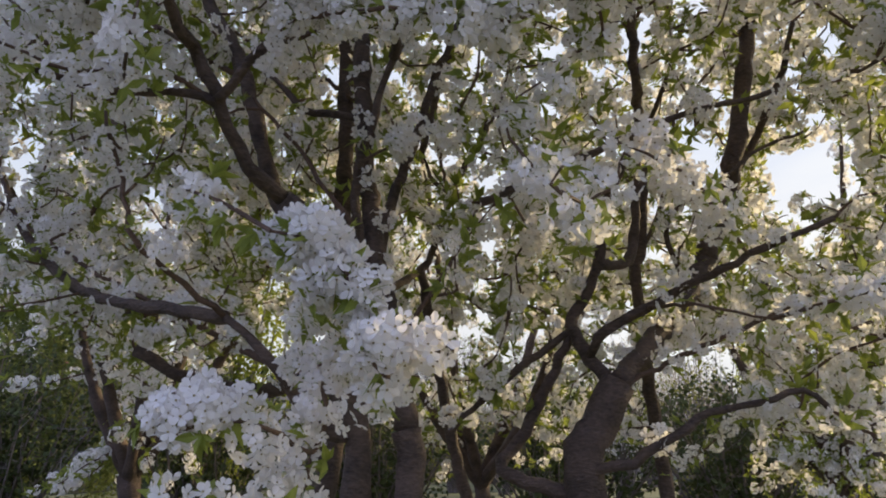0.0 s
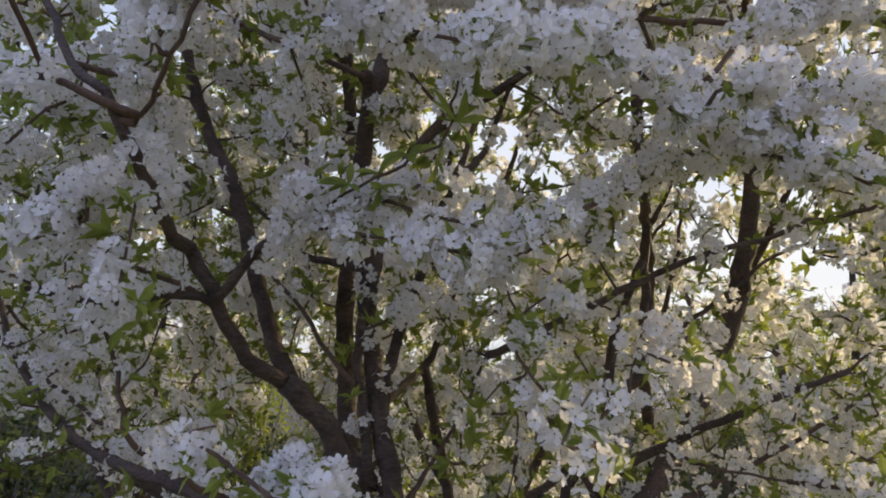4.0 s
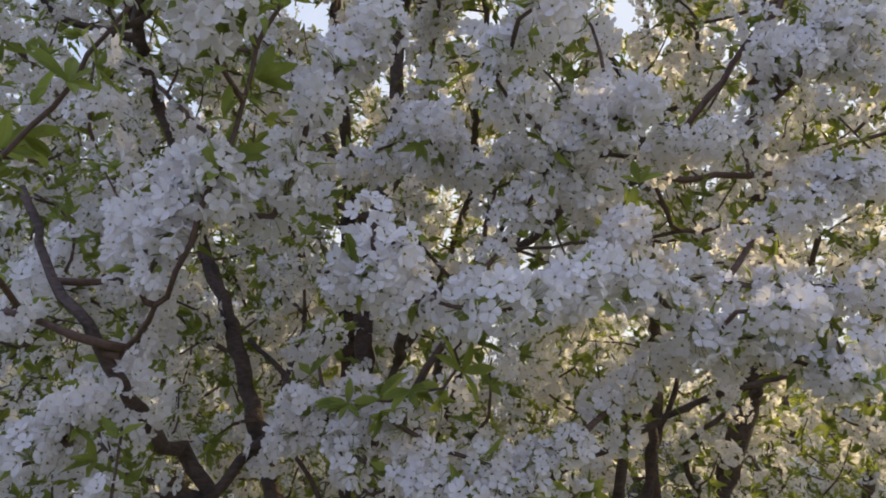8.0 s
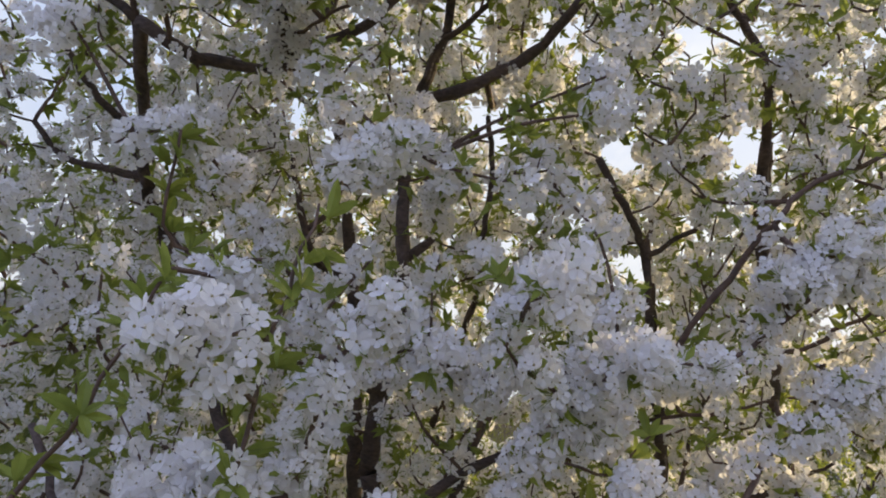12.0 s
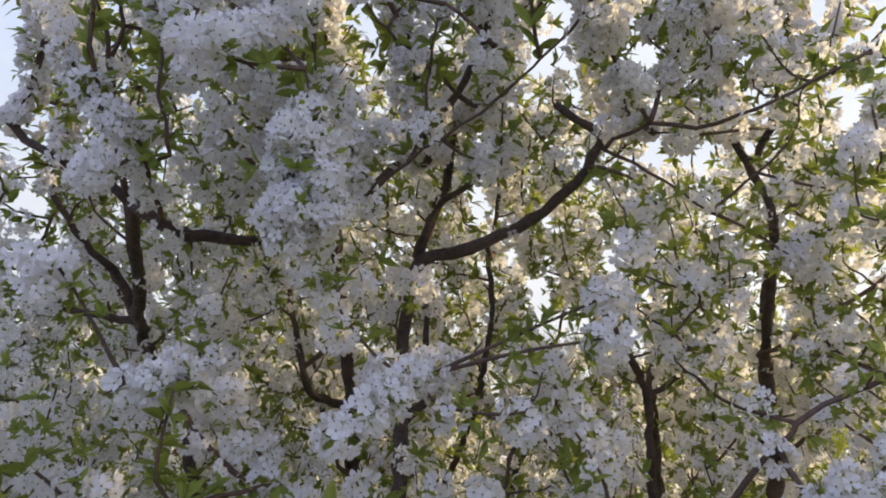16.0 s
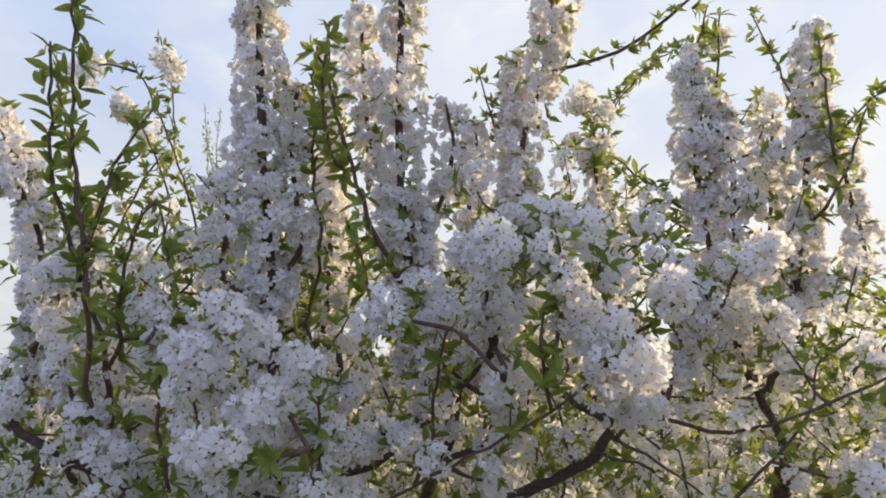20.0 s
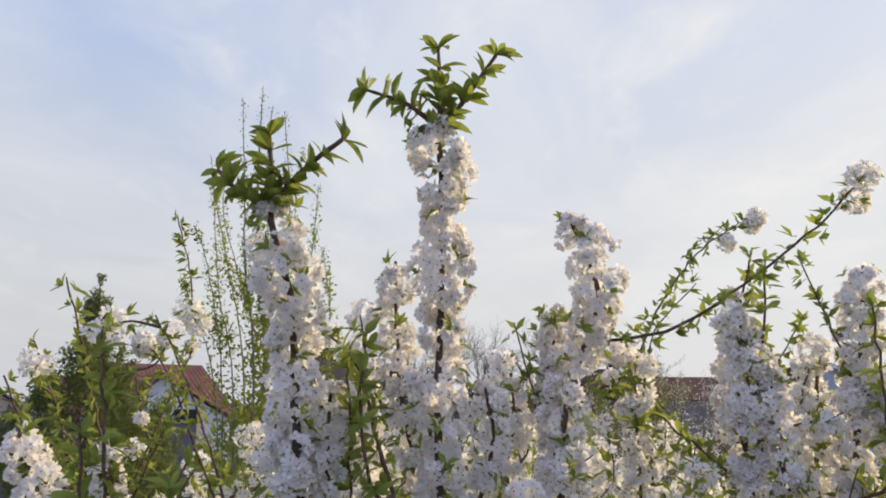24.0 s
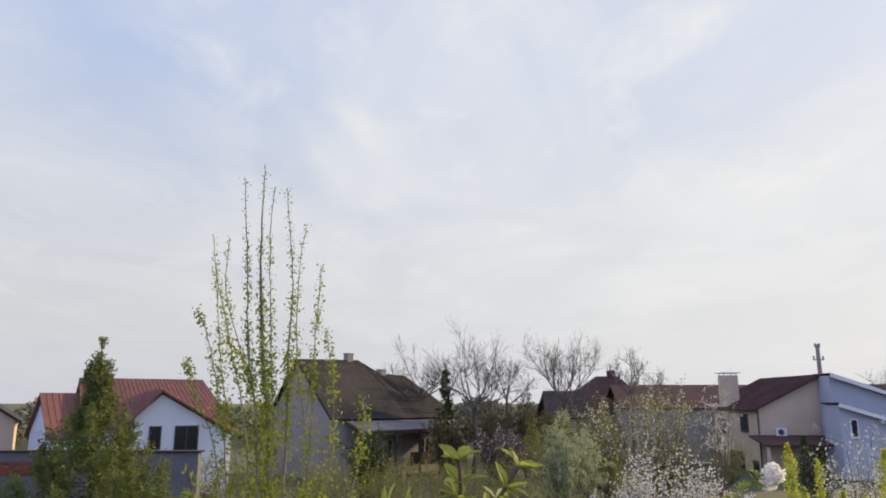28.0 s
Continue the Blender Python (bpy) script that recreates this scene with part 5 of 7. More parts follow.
back_cherry(-2.2, 5.2, 3.7, 1.3, "blossoming cherry further down the row")
back_cherry(0.3, 5.8, 3.8, 1.4, "blossoming cherry behind the front trees")
back_cherry(2.9, 5.4, 3.8, 1.3, "blossoming cherry beside the garden shrubs")


def pompom(tree, n, *places, leafy=0):
    """A few flower heads at the end of a bare twig, with rosettes of leaves among them."""
    home = np.array(TREES[tree].location)
    bough = min((b for b in built if b["tree"] == tree), key=lambda b: np.min(np.linalg.norm(b["line"] - np.array(places[0]), axis=1)))
    for p in places:
        for k in range(n):
            ob = new("flower_head", CLUSTERS[rng.integers(0, len(CLUSTERS))])
            ob.parent = bough["ob"]
            ob.matrix_basis = Matrix.Translation((np.array(p) - home + rng.normal(0, 0.018, 3)).tolist()) @ pose(0, 0, 0, rng.uniform(0, 360), rng.uniform(0, 360), 0) @ Matrix.Scale(0.85, 4)
    if leafy:
        lf = Soup()
        dress(lf, lf, np.array(places) - home, 0, 0.085, leafy, leaf_len=0.038)
        part("foliage", lf, LEAF, bough["ob"], "fresh yellow-green leaves", kind="stuff")


pompom(0, 2, (-1.24, 1.9, 4.93), (-1.02, 1.7, 5.02))
pompom(1, 3, (1.18, 2.5, 5.53))
pompom(1, 1, (1.01, 2.42, 5.43))
pompom(0, 2, (0.92, 1.24, 5.3))
pompom(0, 3, (-0.35, 0.96, 3.59), (-0.31, 0.96, 3.57), (-0.36, 0.96, 3.53), (-0.31, 0.96, 3.51), (-0.34, 0.96, 3.47), (-0.30, 0.96, 3.46), (-0.32, 0.96, 3.42), (-0.35, 0.96, 3.43), leafy=60)
pompom(0, 2, (-0.35, 1.34, 1.56), (-0.29, 1.34, 1.58), (-0.24, 1.32, 1.54), (-0.28, 1.32, 1.51), (-0.20, 1.30, 1.49), (-0.23, 1.30, 1.45), (-0.15, 1.28, 1.41), (-0.12, 1.28, 1.38), leafy=30)
shoot_tip(0, (-0.205, 1.22, 5.45), [(((0.0, 0, 0.12), (-0.006, 0, 0.24)), 0.007), (((-0.09, -0.01, 0.07), (-0.20, 0.01, 0.12)), 0.006), (((0.06, 0.01, 0.08), (0.155, 0.0, 0.22)), 0.007)], 3)
shoot_tip(0, (-0.637, 1.14, 5.21), [(((0.0, 0, 0.09), (-0.01, 0, 0.19)), 0.007), (((-0.08, -0.01, 0.04), (-0.14, 0.01, 0.10)), 0.007), (((0.09, 0.01, 0.11), (0.18, 0.0, 0.18)), 0.008)], 5)

# ---- ground ----
GRASS = material("rough_grass", (0.075, 0.095, 0.035), 0.95, 0.35, 14, 0.6, 0.8, hue=(0.06, 0.045, 0.025))
bm = bmesh.new()
bmesh.ops.create_grid(bm, x_segments=120, y_segments=120, size=1.0)
for v in bm.verts:
    r = max(abs(v.co.x), abs(v.co.y))
    k = 40 * r + 1460 * r**5
    v.co.x, v.co.y = v.co.x / max(r, 1e-6) * k, v.co.y / max(r, 1e-6) * k
    v.co.z = 0.06 * noise.noise((v.co.x * 0.7, v.co.y * 0.7, 0)) * min(1, k / 5) - 0.02
ground = part("ground", bm, GRASS, None, "rough garden ground of grass and dark soil", True, "structure")
tagged(ground, category="ground")

# ---- plant helpers ----
POPLAR_LEAF = material("poplar_leaf", (0.36, 0.39, 0.06), 0.45, 0.2, 40, 0.0, 6, through=0.45, island=0.8, hue=(0.15, 0.19, 0.025))
CONIFER = material("conifer_spray", (0.175, 0.195, 0.062), 0.75, 0.3, 30, 0.0, 3, through=0.40, island=1.0, hue=(0.085, 0.115, 0.032))
SPIRE_LEAF = material("spire_leaf", (0.52, 0.53, 0.07), 0.5, 0.2, 40, 0.0, 6, through=0.5, island=0.8, hue=(0.30, 0.34, 0.04))
POPLAR_BARK = material("poplar_bark", (0.26, 0.235, 0.18), 0.85, 0.25, 30, 0.3, 4)
GREY_BARK = material("grey_bark", (0.13, 0.11, 0.085), 0.9, 0.3, 30, 0.5, 4)
SILVER_LEAF = material("silvery_leaf", (0.42, 0.45, 0.27), 0.6, 0.2, 30, 0.0, 3, through=0.3, island=0.8, hue=(0.26, 0.29, 0.15))
BUSH_LEAF = material("bush_leaf", (0.27, 0.27, 0.055), 0.6, 0.25, 30, 0.0, 3, through=0.35, island=0.8, hue=(0.12, 0.12, 0.03))
DARK_LEAF = material("dark_leaf", (0.068, 0.085, 0.03), 0.7, 0.25, 30, 0.0, 3, through=0.15, island=0.8)
HEDGE_LEAF = material("hedge_leaf", (0.155, 0.135, 0.055), 0.8, 0.3, 30, 0.0, 3, through=0.2, island=0.8, hue=(0.075, 0.06, 0.035))
FAR_PETAL = material("far_petal", (0.78, 0.76, 0.72), 0.7, 0.06, 30, 0.0, 3, through=0.3, island=0.6, hue=(0.60, 0.56, 0.54))
PLUM_LEAF = material("plum_twig", (0.16, 0.115, 0.10), 0.8, 0.3, 30, 0.0, 3, island=0.8)

CARD = (np.array([(0, -0.3, 0), (0.55, -0.5, 0.12), (1.0, 0, 0), (0.55, 0.5, 0.12), (0.35, 0, -0.05)]), np.array([(0, 1, 4), (1, 2, 4), (2, 3, 4), (3, 0, 4)]))


NEEDLE = (np.array([(0, -0.12, 0), (0, 0.12, 0), (1.0, 0.05, 0.1), (0.5, -0.2, 0.05)]), np.array([(0, 1, 2), (0, 2, 3)]))


LEAFLET = (np.array([(0, 0, 0), (0.5, -0.38, 0.08), (1.0, 0, 0), (0.5, 0.38, 0.08)]), np.array([(0, 1, 2), (0, 2, 3)]))


def sprinkle(soup, pos, size, up=0.0, shapes=(CARD,)):
    n = len(pos)
    scatter(soup, list(shapes), np.asarray(pos), basis(rng.standard_normal((n, 3)) + np.array([0, 0, up]), rng.uniform(0, 6.28, n)), size * rng.uniform(0.6, 1.3, n))


def grow(soup, start, way, length, rad, depth, ends, split=3, spread=0.5, rise=0.15, stop=0.0015, shorten=0.68):
    """Boughs that fork again and again; keeps the points of the finest ones."""
    way = unit(way)
    pts = [np.array(start, float)]
    for i in range(3):
        way = unit(way + rng.normal(0, 0.13, 3) + np.array([0, 0, rise * 0.4]))
        pts.append(pts[-1] + way * length / 3)
    tube(soup, pts, rad, rad * 0.62, 6 if rad > 0.03 else 3, 0.04)
    if depth == 0:
        ends.extend(pts[1:])
        return
    for k in range(split + (rng.uniform() < 0.4)):
        w = unit(way + spread * rng.standard_normal(3) + np.array([0, 0, rise]))
        i = rng.integers(1, 4) if k else 3
        grow(soup, pts[i], w, length * shorten * rng.uniform(0.8, 1.2), max(stop, rad * 0.6), depth - 1, ends, split, spread, rise, stop, shorten)


# ---- young poplar with upright stems ----
poplar = thing("poplar", "young upright poplar with small fresh leaves", "tree", (-2.75, 8.8, 0))
P0 = np.array(poplar.location)


def poplar_stem(pts, r0, per_m):
    wood, leaf = Soup(), Soup()
    line = spline([np.array(p, float) for p in pts], 0.12)
    line[1:-1] += rng.normal(0, 0.004, (len(line) - 2, 3))
    tube(wood, line - P0, r0, 0.005, 6, 0.05)
    ob = part("stem", wood, POPLAR_BARK, poplar, smooth=True)
    for k in range(5, len(line) - 3, 2):
        if rng.uniform() < 0.75:
            d = unit(np.array([rng.normal(0, 1), rng.normal(0, 1), 1.6]))
            n = rng.uniform(0.15, 0.5) * (1 - 0.6 * k / len(line))
            tw = spline([line[k], line[k] + d * n * 0.5, line[k] + d * n * 0.6 + np.array([0, 0, n * 0.5])], 0.08)
            tube(wood, tw - P0, 0.006, 0.002, 4)
    s = rng.uniform(0, 1, int(4.6 * per_m * (pts[-1][2] - max(pts[0][2], 2.5))))
    idx = s * (len(line) - 1)
    base = np.stack([np.interp(idx, np.arange(len(line)), line[:, k]) for k in range(3)], 1)
    clump = np.array([noise.noise((p[0] * 3, p[1] * 3, p[2] * 2.2)) for p in base])
    keep = (clump > -0.15) | (rng.uniform(0, 1, len(base)) < 0.25)
    keep &= rng.uniform(0, 1, len(base)) < np.interp(base[:, 2], [2.5, 6.6, 8.2, 9.0], [1, 0.8, 0.35, 0.12])
    base = base[keep]
    spread = np.interp(base[:, 2], [3.0, 6.0, 8.0], [0.10, 0.045, 0.028])[:, None]
    sprinkle(leaf, base + rng.standard_normal((len(base), 3)) * spread - P0, np.interp(base[:, 2], [4.5, 6.5, 8.5], [0.050, 0.038, 0.024]))
    part("foliage", leaf, POPLAR_LEAF, ob, "small fresh yellow-green leaves", kind="stuff")


poplar_stem([(-2.72, 8.8, 0), (-2.62, 8.8, 4.77), (-2.78, 8.8, 6.37), (-2.89, 8.8, 7.85), (-2.9, 8.8, 9.17)], 0.075, 170)
poplar_stem([(-2.75, 8.77, 0), (-2.74, 8.7, 4.78), (-2.96, 8.7, 6.51), (-3.05, 8.7, 7.83), (-3.15, 8.7, 8.93)], 0.03, 110)
poplar_stem([(-2.68, 8.86, 0), (-2.48, 9.0, 4.68), (-2.49, 9.0, 6.53), (-2.47, 9.0, 7.48), (-2.62, 9.0, 8.87)], 0.035, 120)
poplar_stem([(-2.79, 8.83, 0), (-2.91, 8.9, 4.69), (-3.29, 8.9, 6.68), (-3.5, 8.9, 7.47), (-3.61, 8.9, 8.15)], 0.022, 90)
poplar_stem([(-2.7, 8.74, 0), (-2.54, 8.6, 4.79), (-2.63, 8.6, 6.51), (-2.72, 8.6, 8.04), (-2.69, 8.6, 8.77)], 0.02, 90)
poplar_stem([(-2.75, 8.89, 0), (-2.73, 9.1, 4.66), (-3.19, 9.1, 6.54), (-3.44, 9.1, 7.34), (-3.44, 9.1, 8.16)], 0.02, 90)
poplar_stem([(-2.6, 8.83, 0), (-2.16, 8.9, 4.69), (-2.12, 8.9, 6.37), (-2.08, 8.9, 7.15), (-2.05, 8.9, 7.7)], 0.022, 110)
poplar_stem([(-2.85, 8.77, 0), (-3.14, 8.7, 4.64), (-3.33, 8.7, 5.92), (-3.54, 8.7, 6.74), (-3.69, 8.7, 7.08)], 0.02, 100)
poplar_stem([(-2.54, 8.86, 0), (-1.92, 9.0, 4.61), (-1.84, 9.0, 5.77), (-1.9, 9.0, 6.38), (-1.97, 9.0, 6.81)], 0.02, 110)
poplar_stem([(-2.87, 8.8, 0), (-3.24, 8.8, 4.63), (-3.67, 8.8, 5.92), (-3.79, 8.8, 6.29), (-3.82, 8.8, 6.37)], 0.018, 90)
poplar_stem([(-2.81, 8.77, 0), (-2.99, 8.7, 4.64), (-3.27, 8.7, 6.07), (-3.4, 8.7, 6.97), (-3.47, 8.7, 7.67)], 0.018, 80)
poplar_stem([(-2.61, 8.89, 0), (-2.2, 9.1, 4.59), (-2.39, 9.1, 6.38), (-2.41, 9.1, 7.66), (-2.33, 9.1, 8.34)], 0.018, 80)
poplar_stem([(-2.44, 8.74, 0), (-1.52, 8.6, 4.64), (-1.4, 8.6, 5.21), (-1.37, 8.6, 5.63), (-1.39, 8.6, 5.88)], 0.018, 90)

# ---- conifer beside the poplar ----
thuja = thing("thuja", "tall ragged green thuja with a loose pointed tip", "tree", (-6.45, 11.8, 0))
wood = Soup()
tube(wood, spline([(0, 0, 0), (0.02, 0, 3), (0, 0, 6.3), (-0.04, 0, 6.88)], 0.3), 0.12, 0.008, 7)
part("trunk", wood, GREY_BARK, thuja, smooth=True)
boughs, sprays = Soup(), Soup()
for k in range(185):
    z = 1.2 + 5.3 * ((k + rng.uniform()) / 185) ** 0.9
    reach = np.interp(z, [0.4, 2.5, 3.8, 4.5, 5.0, 5.5, 5.9, 6.4, 6.6], [1.95, 1.90, 1.65, 1.25, 0.90, 0.50, 0.26, 0.17, 0.1]) * rng.uniform(0.62, 1.12)
    az = k * 2.4 + rng.normal(0, 0.3)
    out = np.array([math.cos(az), math.sin(az), 0])
    a = np.array([0.06 * (6 - z), 0, z - 0.55 * reach - 0.1])
    tip = a + out * reach + np.array([0, 0, 0.55 * reach + rng.uniform(0.1, 0.35)])
    line = spline([a, a + out * reach * 0.65 + np.array([0, 0, 0.12 * reach]), tip], 0.1)
    tube(boughs, line, 0.012, 0.003, 4)
    # each bough ends in a thick plume of small sprays
    n = int(40 + 330 * reach)
    s = (0.3 + 0.7 * rng.uniform(0, 1, n) ** 0.75) * (len(line) - 1)
    fat = 0.035 + 0.085 * min(1, reach) * np.sin(np.clip(s / (len(line) - 1), 0, 0.93) * math.pi)
    p = np.stack([np.interp(s, np.arange(len(line)), line[:, i]) for i in range(3)], 1) + rng.standard_normal((n, 3)) * fat[:, None] * np.array([1, 1, 1.6])
    sprinkle(sprays, p, 0.080, 0.5, (NEEDLE,))
# loose sprigs round the leader
for k in range(26):
    z = rng.uniform(6.0, 6.9)
    az, n = rng.uniform(0, 6.28), rng.uniform(0.08, 0.26) * (7.25 - z)
    a = np.array([-0.02, 0, z])
    line = spline([a, a + n * np.array([0.6 * math.cos(az), 0.6 * math.sin(az), 0.35]), a + n * np.array([0.9 * math.cos(az), 0.9 * math.sin(az), 0.9])], 0.03)
    tube(boughs, line, 0.005, 0.002, 4)
    m = 26
    p = line[rng.integers(0, len(line), m)] + rng.normal(0, 0.018, (m, 3))
    sprinkle(sprays, p, 0.045, 0.5, (NEEDLE,))
part("brushwood", boughs, GREY_BARK, thuja, smooth=True, kind="stuff")
part("foliage", sprays, CONIFER, thuja, "scaly olive-green sprays", kind="stuff")

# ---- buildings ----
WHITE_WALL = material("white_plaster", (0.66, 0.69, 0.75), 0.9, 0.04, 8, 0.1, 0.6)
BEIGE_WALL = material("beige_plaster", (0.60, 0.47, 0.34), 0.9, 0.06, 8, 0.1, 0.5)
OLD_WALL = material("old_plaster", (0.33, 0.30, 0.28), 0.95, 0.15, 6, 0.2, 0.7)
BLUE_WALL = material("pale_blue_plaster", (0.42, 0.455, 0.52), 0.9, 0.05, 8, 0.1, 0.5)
RED_ROOF = material("red_sheet_roof", (0.21, 0.078, 0.058), 0.55, 0.2, 6, 0.1, 0.6)
BROWN_ROOF = material("brown_red_roof", (0.090, 0.042, 0.036), 0.9, 0.2, 6, 0.1, 0.5)
OLD_ROOF = material("weathered_dark_tiles", (0.036, 0.030, 0.031), 0.95, 0.3, 5, 0.2, 0.8)
GLASS = material("window_glass", (0.02, 0.025, 0.03), 0.08, 0.1, 3, 0.0, 0.5)
FRAME = material("white_frame", (0.75, 0.75, 0.76), 0.5, 0.05, 20, 0.0, 1)
DARK_FRAME = material("dark_frame", (0.06, 0.065, 0.06), 0.5, 0.1, 20, 0.0, 1)
TIMBER = material("old_timber", (0.05, 0.036, 0.028), 0.85, 0.3, 20, 0.2, 2)
CONCRETE = material("grey_concrete", (0.15, 0.145, 0.155), 0.95, 0.15, 8, 0.2, 0.7)
BRICK = material("red_brick", (0.26, 0.075, 0.05), 0.9, 0.2, 30, 0.2, 2, each=0.8)
METAL = material("grey_metal", (0.45, 0.45, 0.46), 0.5, 0.1, 20, 0.0, 1, metal=0.4)


def box(soup, a, b, mat=0):
    (x0, y0, z0), (x1, y1, z1) = a, b
    v = [(x, y, z) for x in (x0, x1) for y in (y0, y1) for z in (z0, z1)]
    soup.add(v, None, [(0, 1, 3, 2), (4, 6, 7, 5), (0, 4, 5, 1), (2, 3, 7, 6), (0, 2, 6, 4), (1, 5, 7, 3)], 0, mat)


def block(name, a, b, mat, parent, label=""):
    s = Soup()
    box(s, a, b)
    return part(name, s, mat, parent, label)


def slab(soup, corners, thick):
    """A sloping plate with real thickness under the four corners."""
    c = np.array(corners, float)
    n = unit(np.cross(c[1] - c[0], c[-1] - c[0]))
    n = n if n[2] > 0 else -n
    k = len(c)
    v = np.vstack([c, c - n * thick])
    sides = [(i, (i + 1) % k, (i + 1) % k + k, i + k) for i in range(k)]
    if k == 4:
        soup.add(v, None, [(0, 1, 2, 3), (7, 6, 5, 4), *sides])
    else:
        soup.add(v, [(0, 1, 2), (5, 4, 3)], sides)


def ribs(parent, mat, a, b, c, d, n, r=0.05):
    """Raised ribs from the eave a-b up to the ridge d-c."""
    a, b, c, d = (np.array(p, float) for p in (a, b, c, d))
    nrm = unit(np.cross(b - a, d - a))
    nrm = nrm if nrm[2] > 0 else -nrm
    side = unit(b - a)
    for i in range(n + 1):
        s = i / n
        p, q = a + (b - a) * s, d + (c - d) * s
        v = [p - side * r, p + side * r, p + nrm * r * 1.2, q - side * r, q + side * r, q + nrm * r * 1.2]
        soup = Soup()
        soup.add(v, [(0, 1, 2), (3, 5, 4)], [(0, 2, 5, 3), (2, 1, 4, 5)])
        part("roof_rib", soup, mat, parent)


def prism(soup, outline, y0, y1):
    """A wall with the outline (x, z) between two depths."""
    n = len(outline)
    bm = bmesh.new()
    f = bm.faces.new([bm.verts.new((x, y0, z)) for x, z in outline])
    g = bmesh.ops.extrude_face_region(bm, geom=[f])
    for e in g["geom"]:
        if isinstance(e, bmesh.types.BMVert):
            e.co.y = y1
    bmesh.ops.recalc_face_normals(bm, faces=bm.faces)
    bmesh.ops.triangulate(bm, faces=bm.faces)
    bm.verts.index_update()
    soup.add([v.co[:] for v in bm.verts], [[v.index for v in f.verts] for f in bm.faces])
    bm.free()


def window(parent, x, y, z, w, h, frame_mat=FRAME, panes=2, depth=0.1, name="window"):
    """A window set in a wall that faces -y: frame proud of the wall, panes behind it."""
    s = Soup()
    t = 0.07
    for a, b in (((x, z), (x + w, z + t)), ((x, z + h - t), (x + w, z + h)), ((x, z + t), (x + t, z + h - t)), ((x + w - t, z + t), (x + w, z + h - t))):
        box(s, (a[0], y - 0.06, a[1]), (b[0], y + 0.02, b[1]))
    for k in range(1, panes):
        xx = x + w * k / panes
        box(s, (xx - 0.03, y - 0.05, z + t), (xx + 0.03, y + 0.02, z + h - t))
    ob = part(name, s, frame_mat, parent)
    for k in range(panes):
        block("pane", (x + w * k / panes + 0.035, y - 0.03, z + t), (x + w * (k + 1) / panes - 0.035, y - 0.012, z + h - t), GLASS, ob)
    block("sill", (x - 0.06, y - 0.12, z - 0.05), (x + w + 0.06, y, z - 0.003), frame_mat, ob)
    return ob


def chimney(parent, x, y, z0, z1, w, mat, cap=METAL):
    ch = block("chimney", (x - w / 2, y - w / 2, z0), (x + w / 2, y + w / 2, z1), mat, parent)
    s = Soup()
    for dx in (-0.42, 0.42):
        for dy in (-0.42, 0.42):
            box(s, (x + dx * w - 0.03, y + dy * w - 0.03, z1 + 0.001), (x + dx * w + 0.03, y + dy * w + 0.03, z1 + 0.2))
    box(s, (x - w * 0.65, y - w * 0.65, z1 + 0.2), (x + w * 0.65, y + w * 0.65, z1 + 0.26))
    part("chimney_cap", s, cap, ch)


# white house with a red sheet roof
red = thing("house", "white plastered house with a red sheet-metal roof", "house", (-20, 44, 0))
red.rotation_euler = (0, 0, radians(34))
s = Soup()
prism(s, [(-2.4, 0), (6.6, 0), (6.6, 4.1), (-2.4, 4.1)], 1.5, 8.5)
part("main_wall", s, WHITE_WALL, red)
s = Soup()
prism(s, [(0.05, 0), (5.9, 0), (5.9, 3.7), (3.8, 5.0), (1.6, 6.25), (0.05, 4.85)], 0.0, 1.5)
part("gable_wall", s, WHITE_WALL, red)
s = Soup()
prism(s, [(-4.75, 0), (-2.4, 0), (-2.4, 3.8), (-4.75, 3.8)], 2.0, 7.0)
prism(s, [(-4.75, 3.8), (-4.5, 3.8), (-4.5, 3.85), (-4.75, 3.85)], 2.0, 7.0)
s.add([(-4.75, 2.0, 3.8), (-4.75, 7.0, 3.8), (-4.75, 4.5, 6.2), (-4.5, 2.0, 3.8), (-4.5, 7.0, 3.8), (-4.5, 4.5, 6.2)], [(0, 2, 1), (3, 4, 5)], [(0, 3, 5, 2), (1, 2, 5, 4), (0, 1, 4, 3)])
TURN_WING = pose(-2.45, 4.5, 0) @ pose(0, 0, 0, 0, 0, 9) @ pose(2.45, -4.5, 0)
wing = part("wing_wall", s, WHITE_WALL, red)
wing.matrix_basis = TURN_WING
for name, quads, n in (
    ("main_roof", [((-2.7, 1.0, 3.85), (7.0, 1.0, 3.85), (5.3, 5.0, 7.35), (-2.7, 5.0, 7.35)), ((7.0, 9.0, 3.85), (-2.7, 9.0, 3.85), (-2.7, 5.0, 7.35), (5.3, 5.0, 7.35)), ((7.0, 1.0, 3.85), (7.0, 9.0, 3.85), (5.3, 5.0, 7.35))], 30),
    ("gable_roof", [((-0.45, -0.4, 4.55), (1.5, -0.4, 6.55), (1.5, 4.4, 6.55), (-0.45, 2.0, 4.55)), ((1.5, -0.4, 6.55), (6.4, -0.4, 3.75), (6.4, 1.1, 3.75), (1.5, 4.4, 6.55))], 0),
    ("wing_roof", [((-5.0, 1.6, 3.6), (-2.45, 1.6, 3.6), (-2.45, 4.5, 6.35), (-5.0, 4.5, 6.35)), ((-2.45, 7.4, 3.6), (-5.0, 7.4, 3.6), (-5.0, 4.5, 6.35), (-2.45, 4.5, 6.35))], 7),
):
    s = Soup()
    for q in quads:
        slab(s, q, 0.12)
    rf = part(name, s, RED_ROOF, red)
    if name == "wing_roof":
        rf.matrix_basis = TURN_WING
    if n:
        ribs(rf, RED_ROOF, *quads[0], n, 0.03)
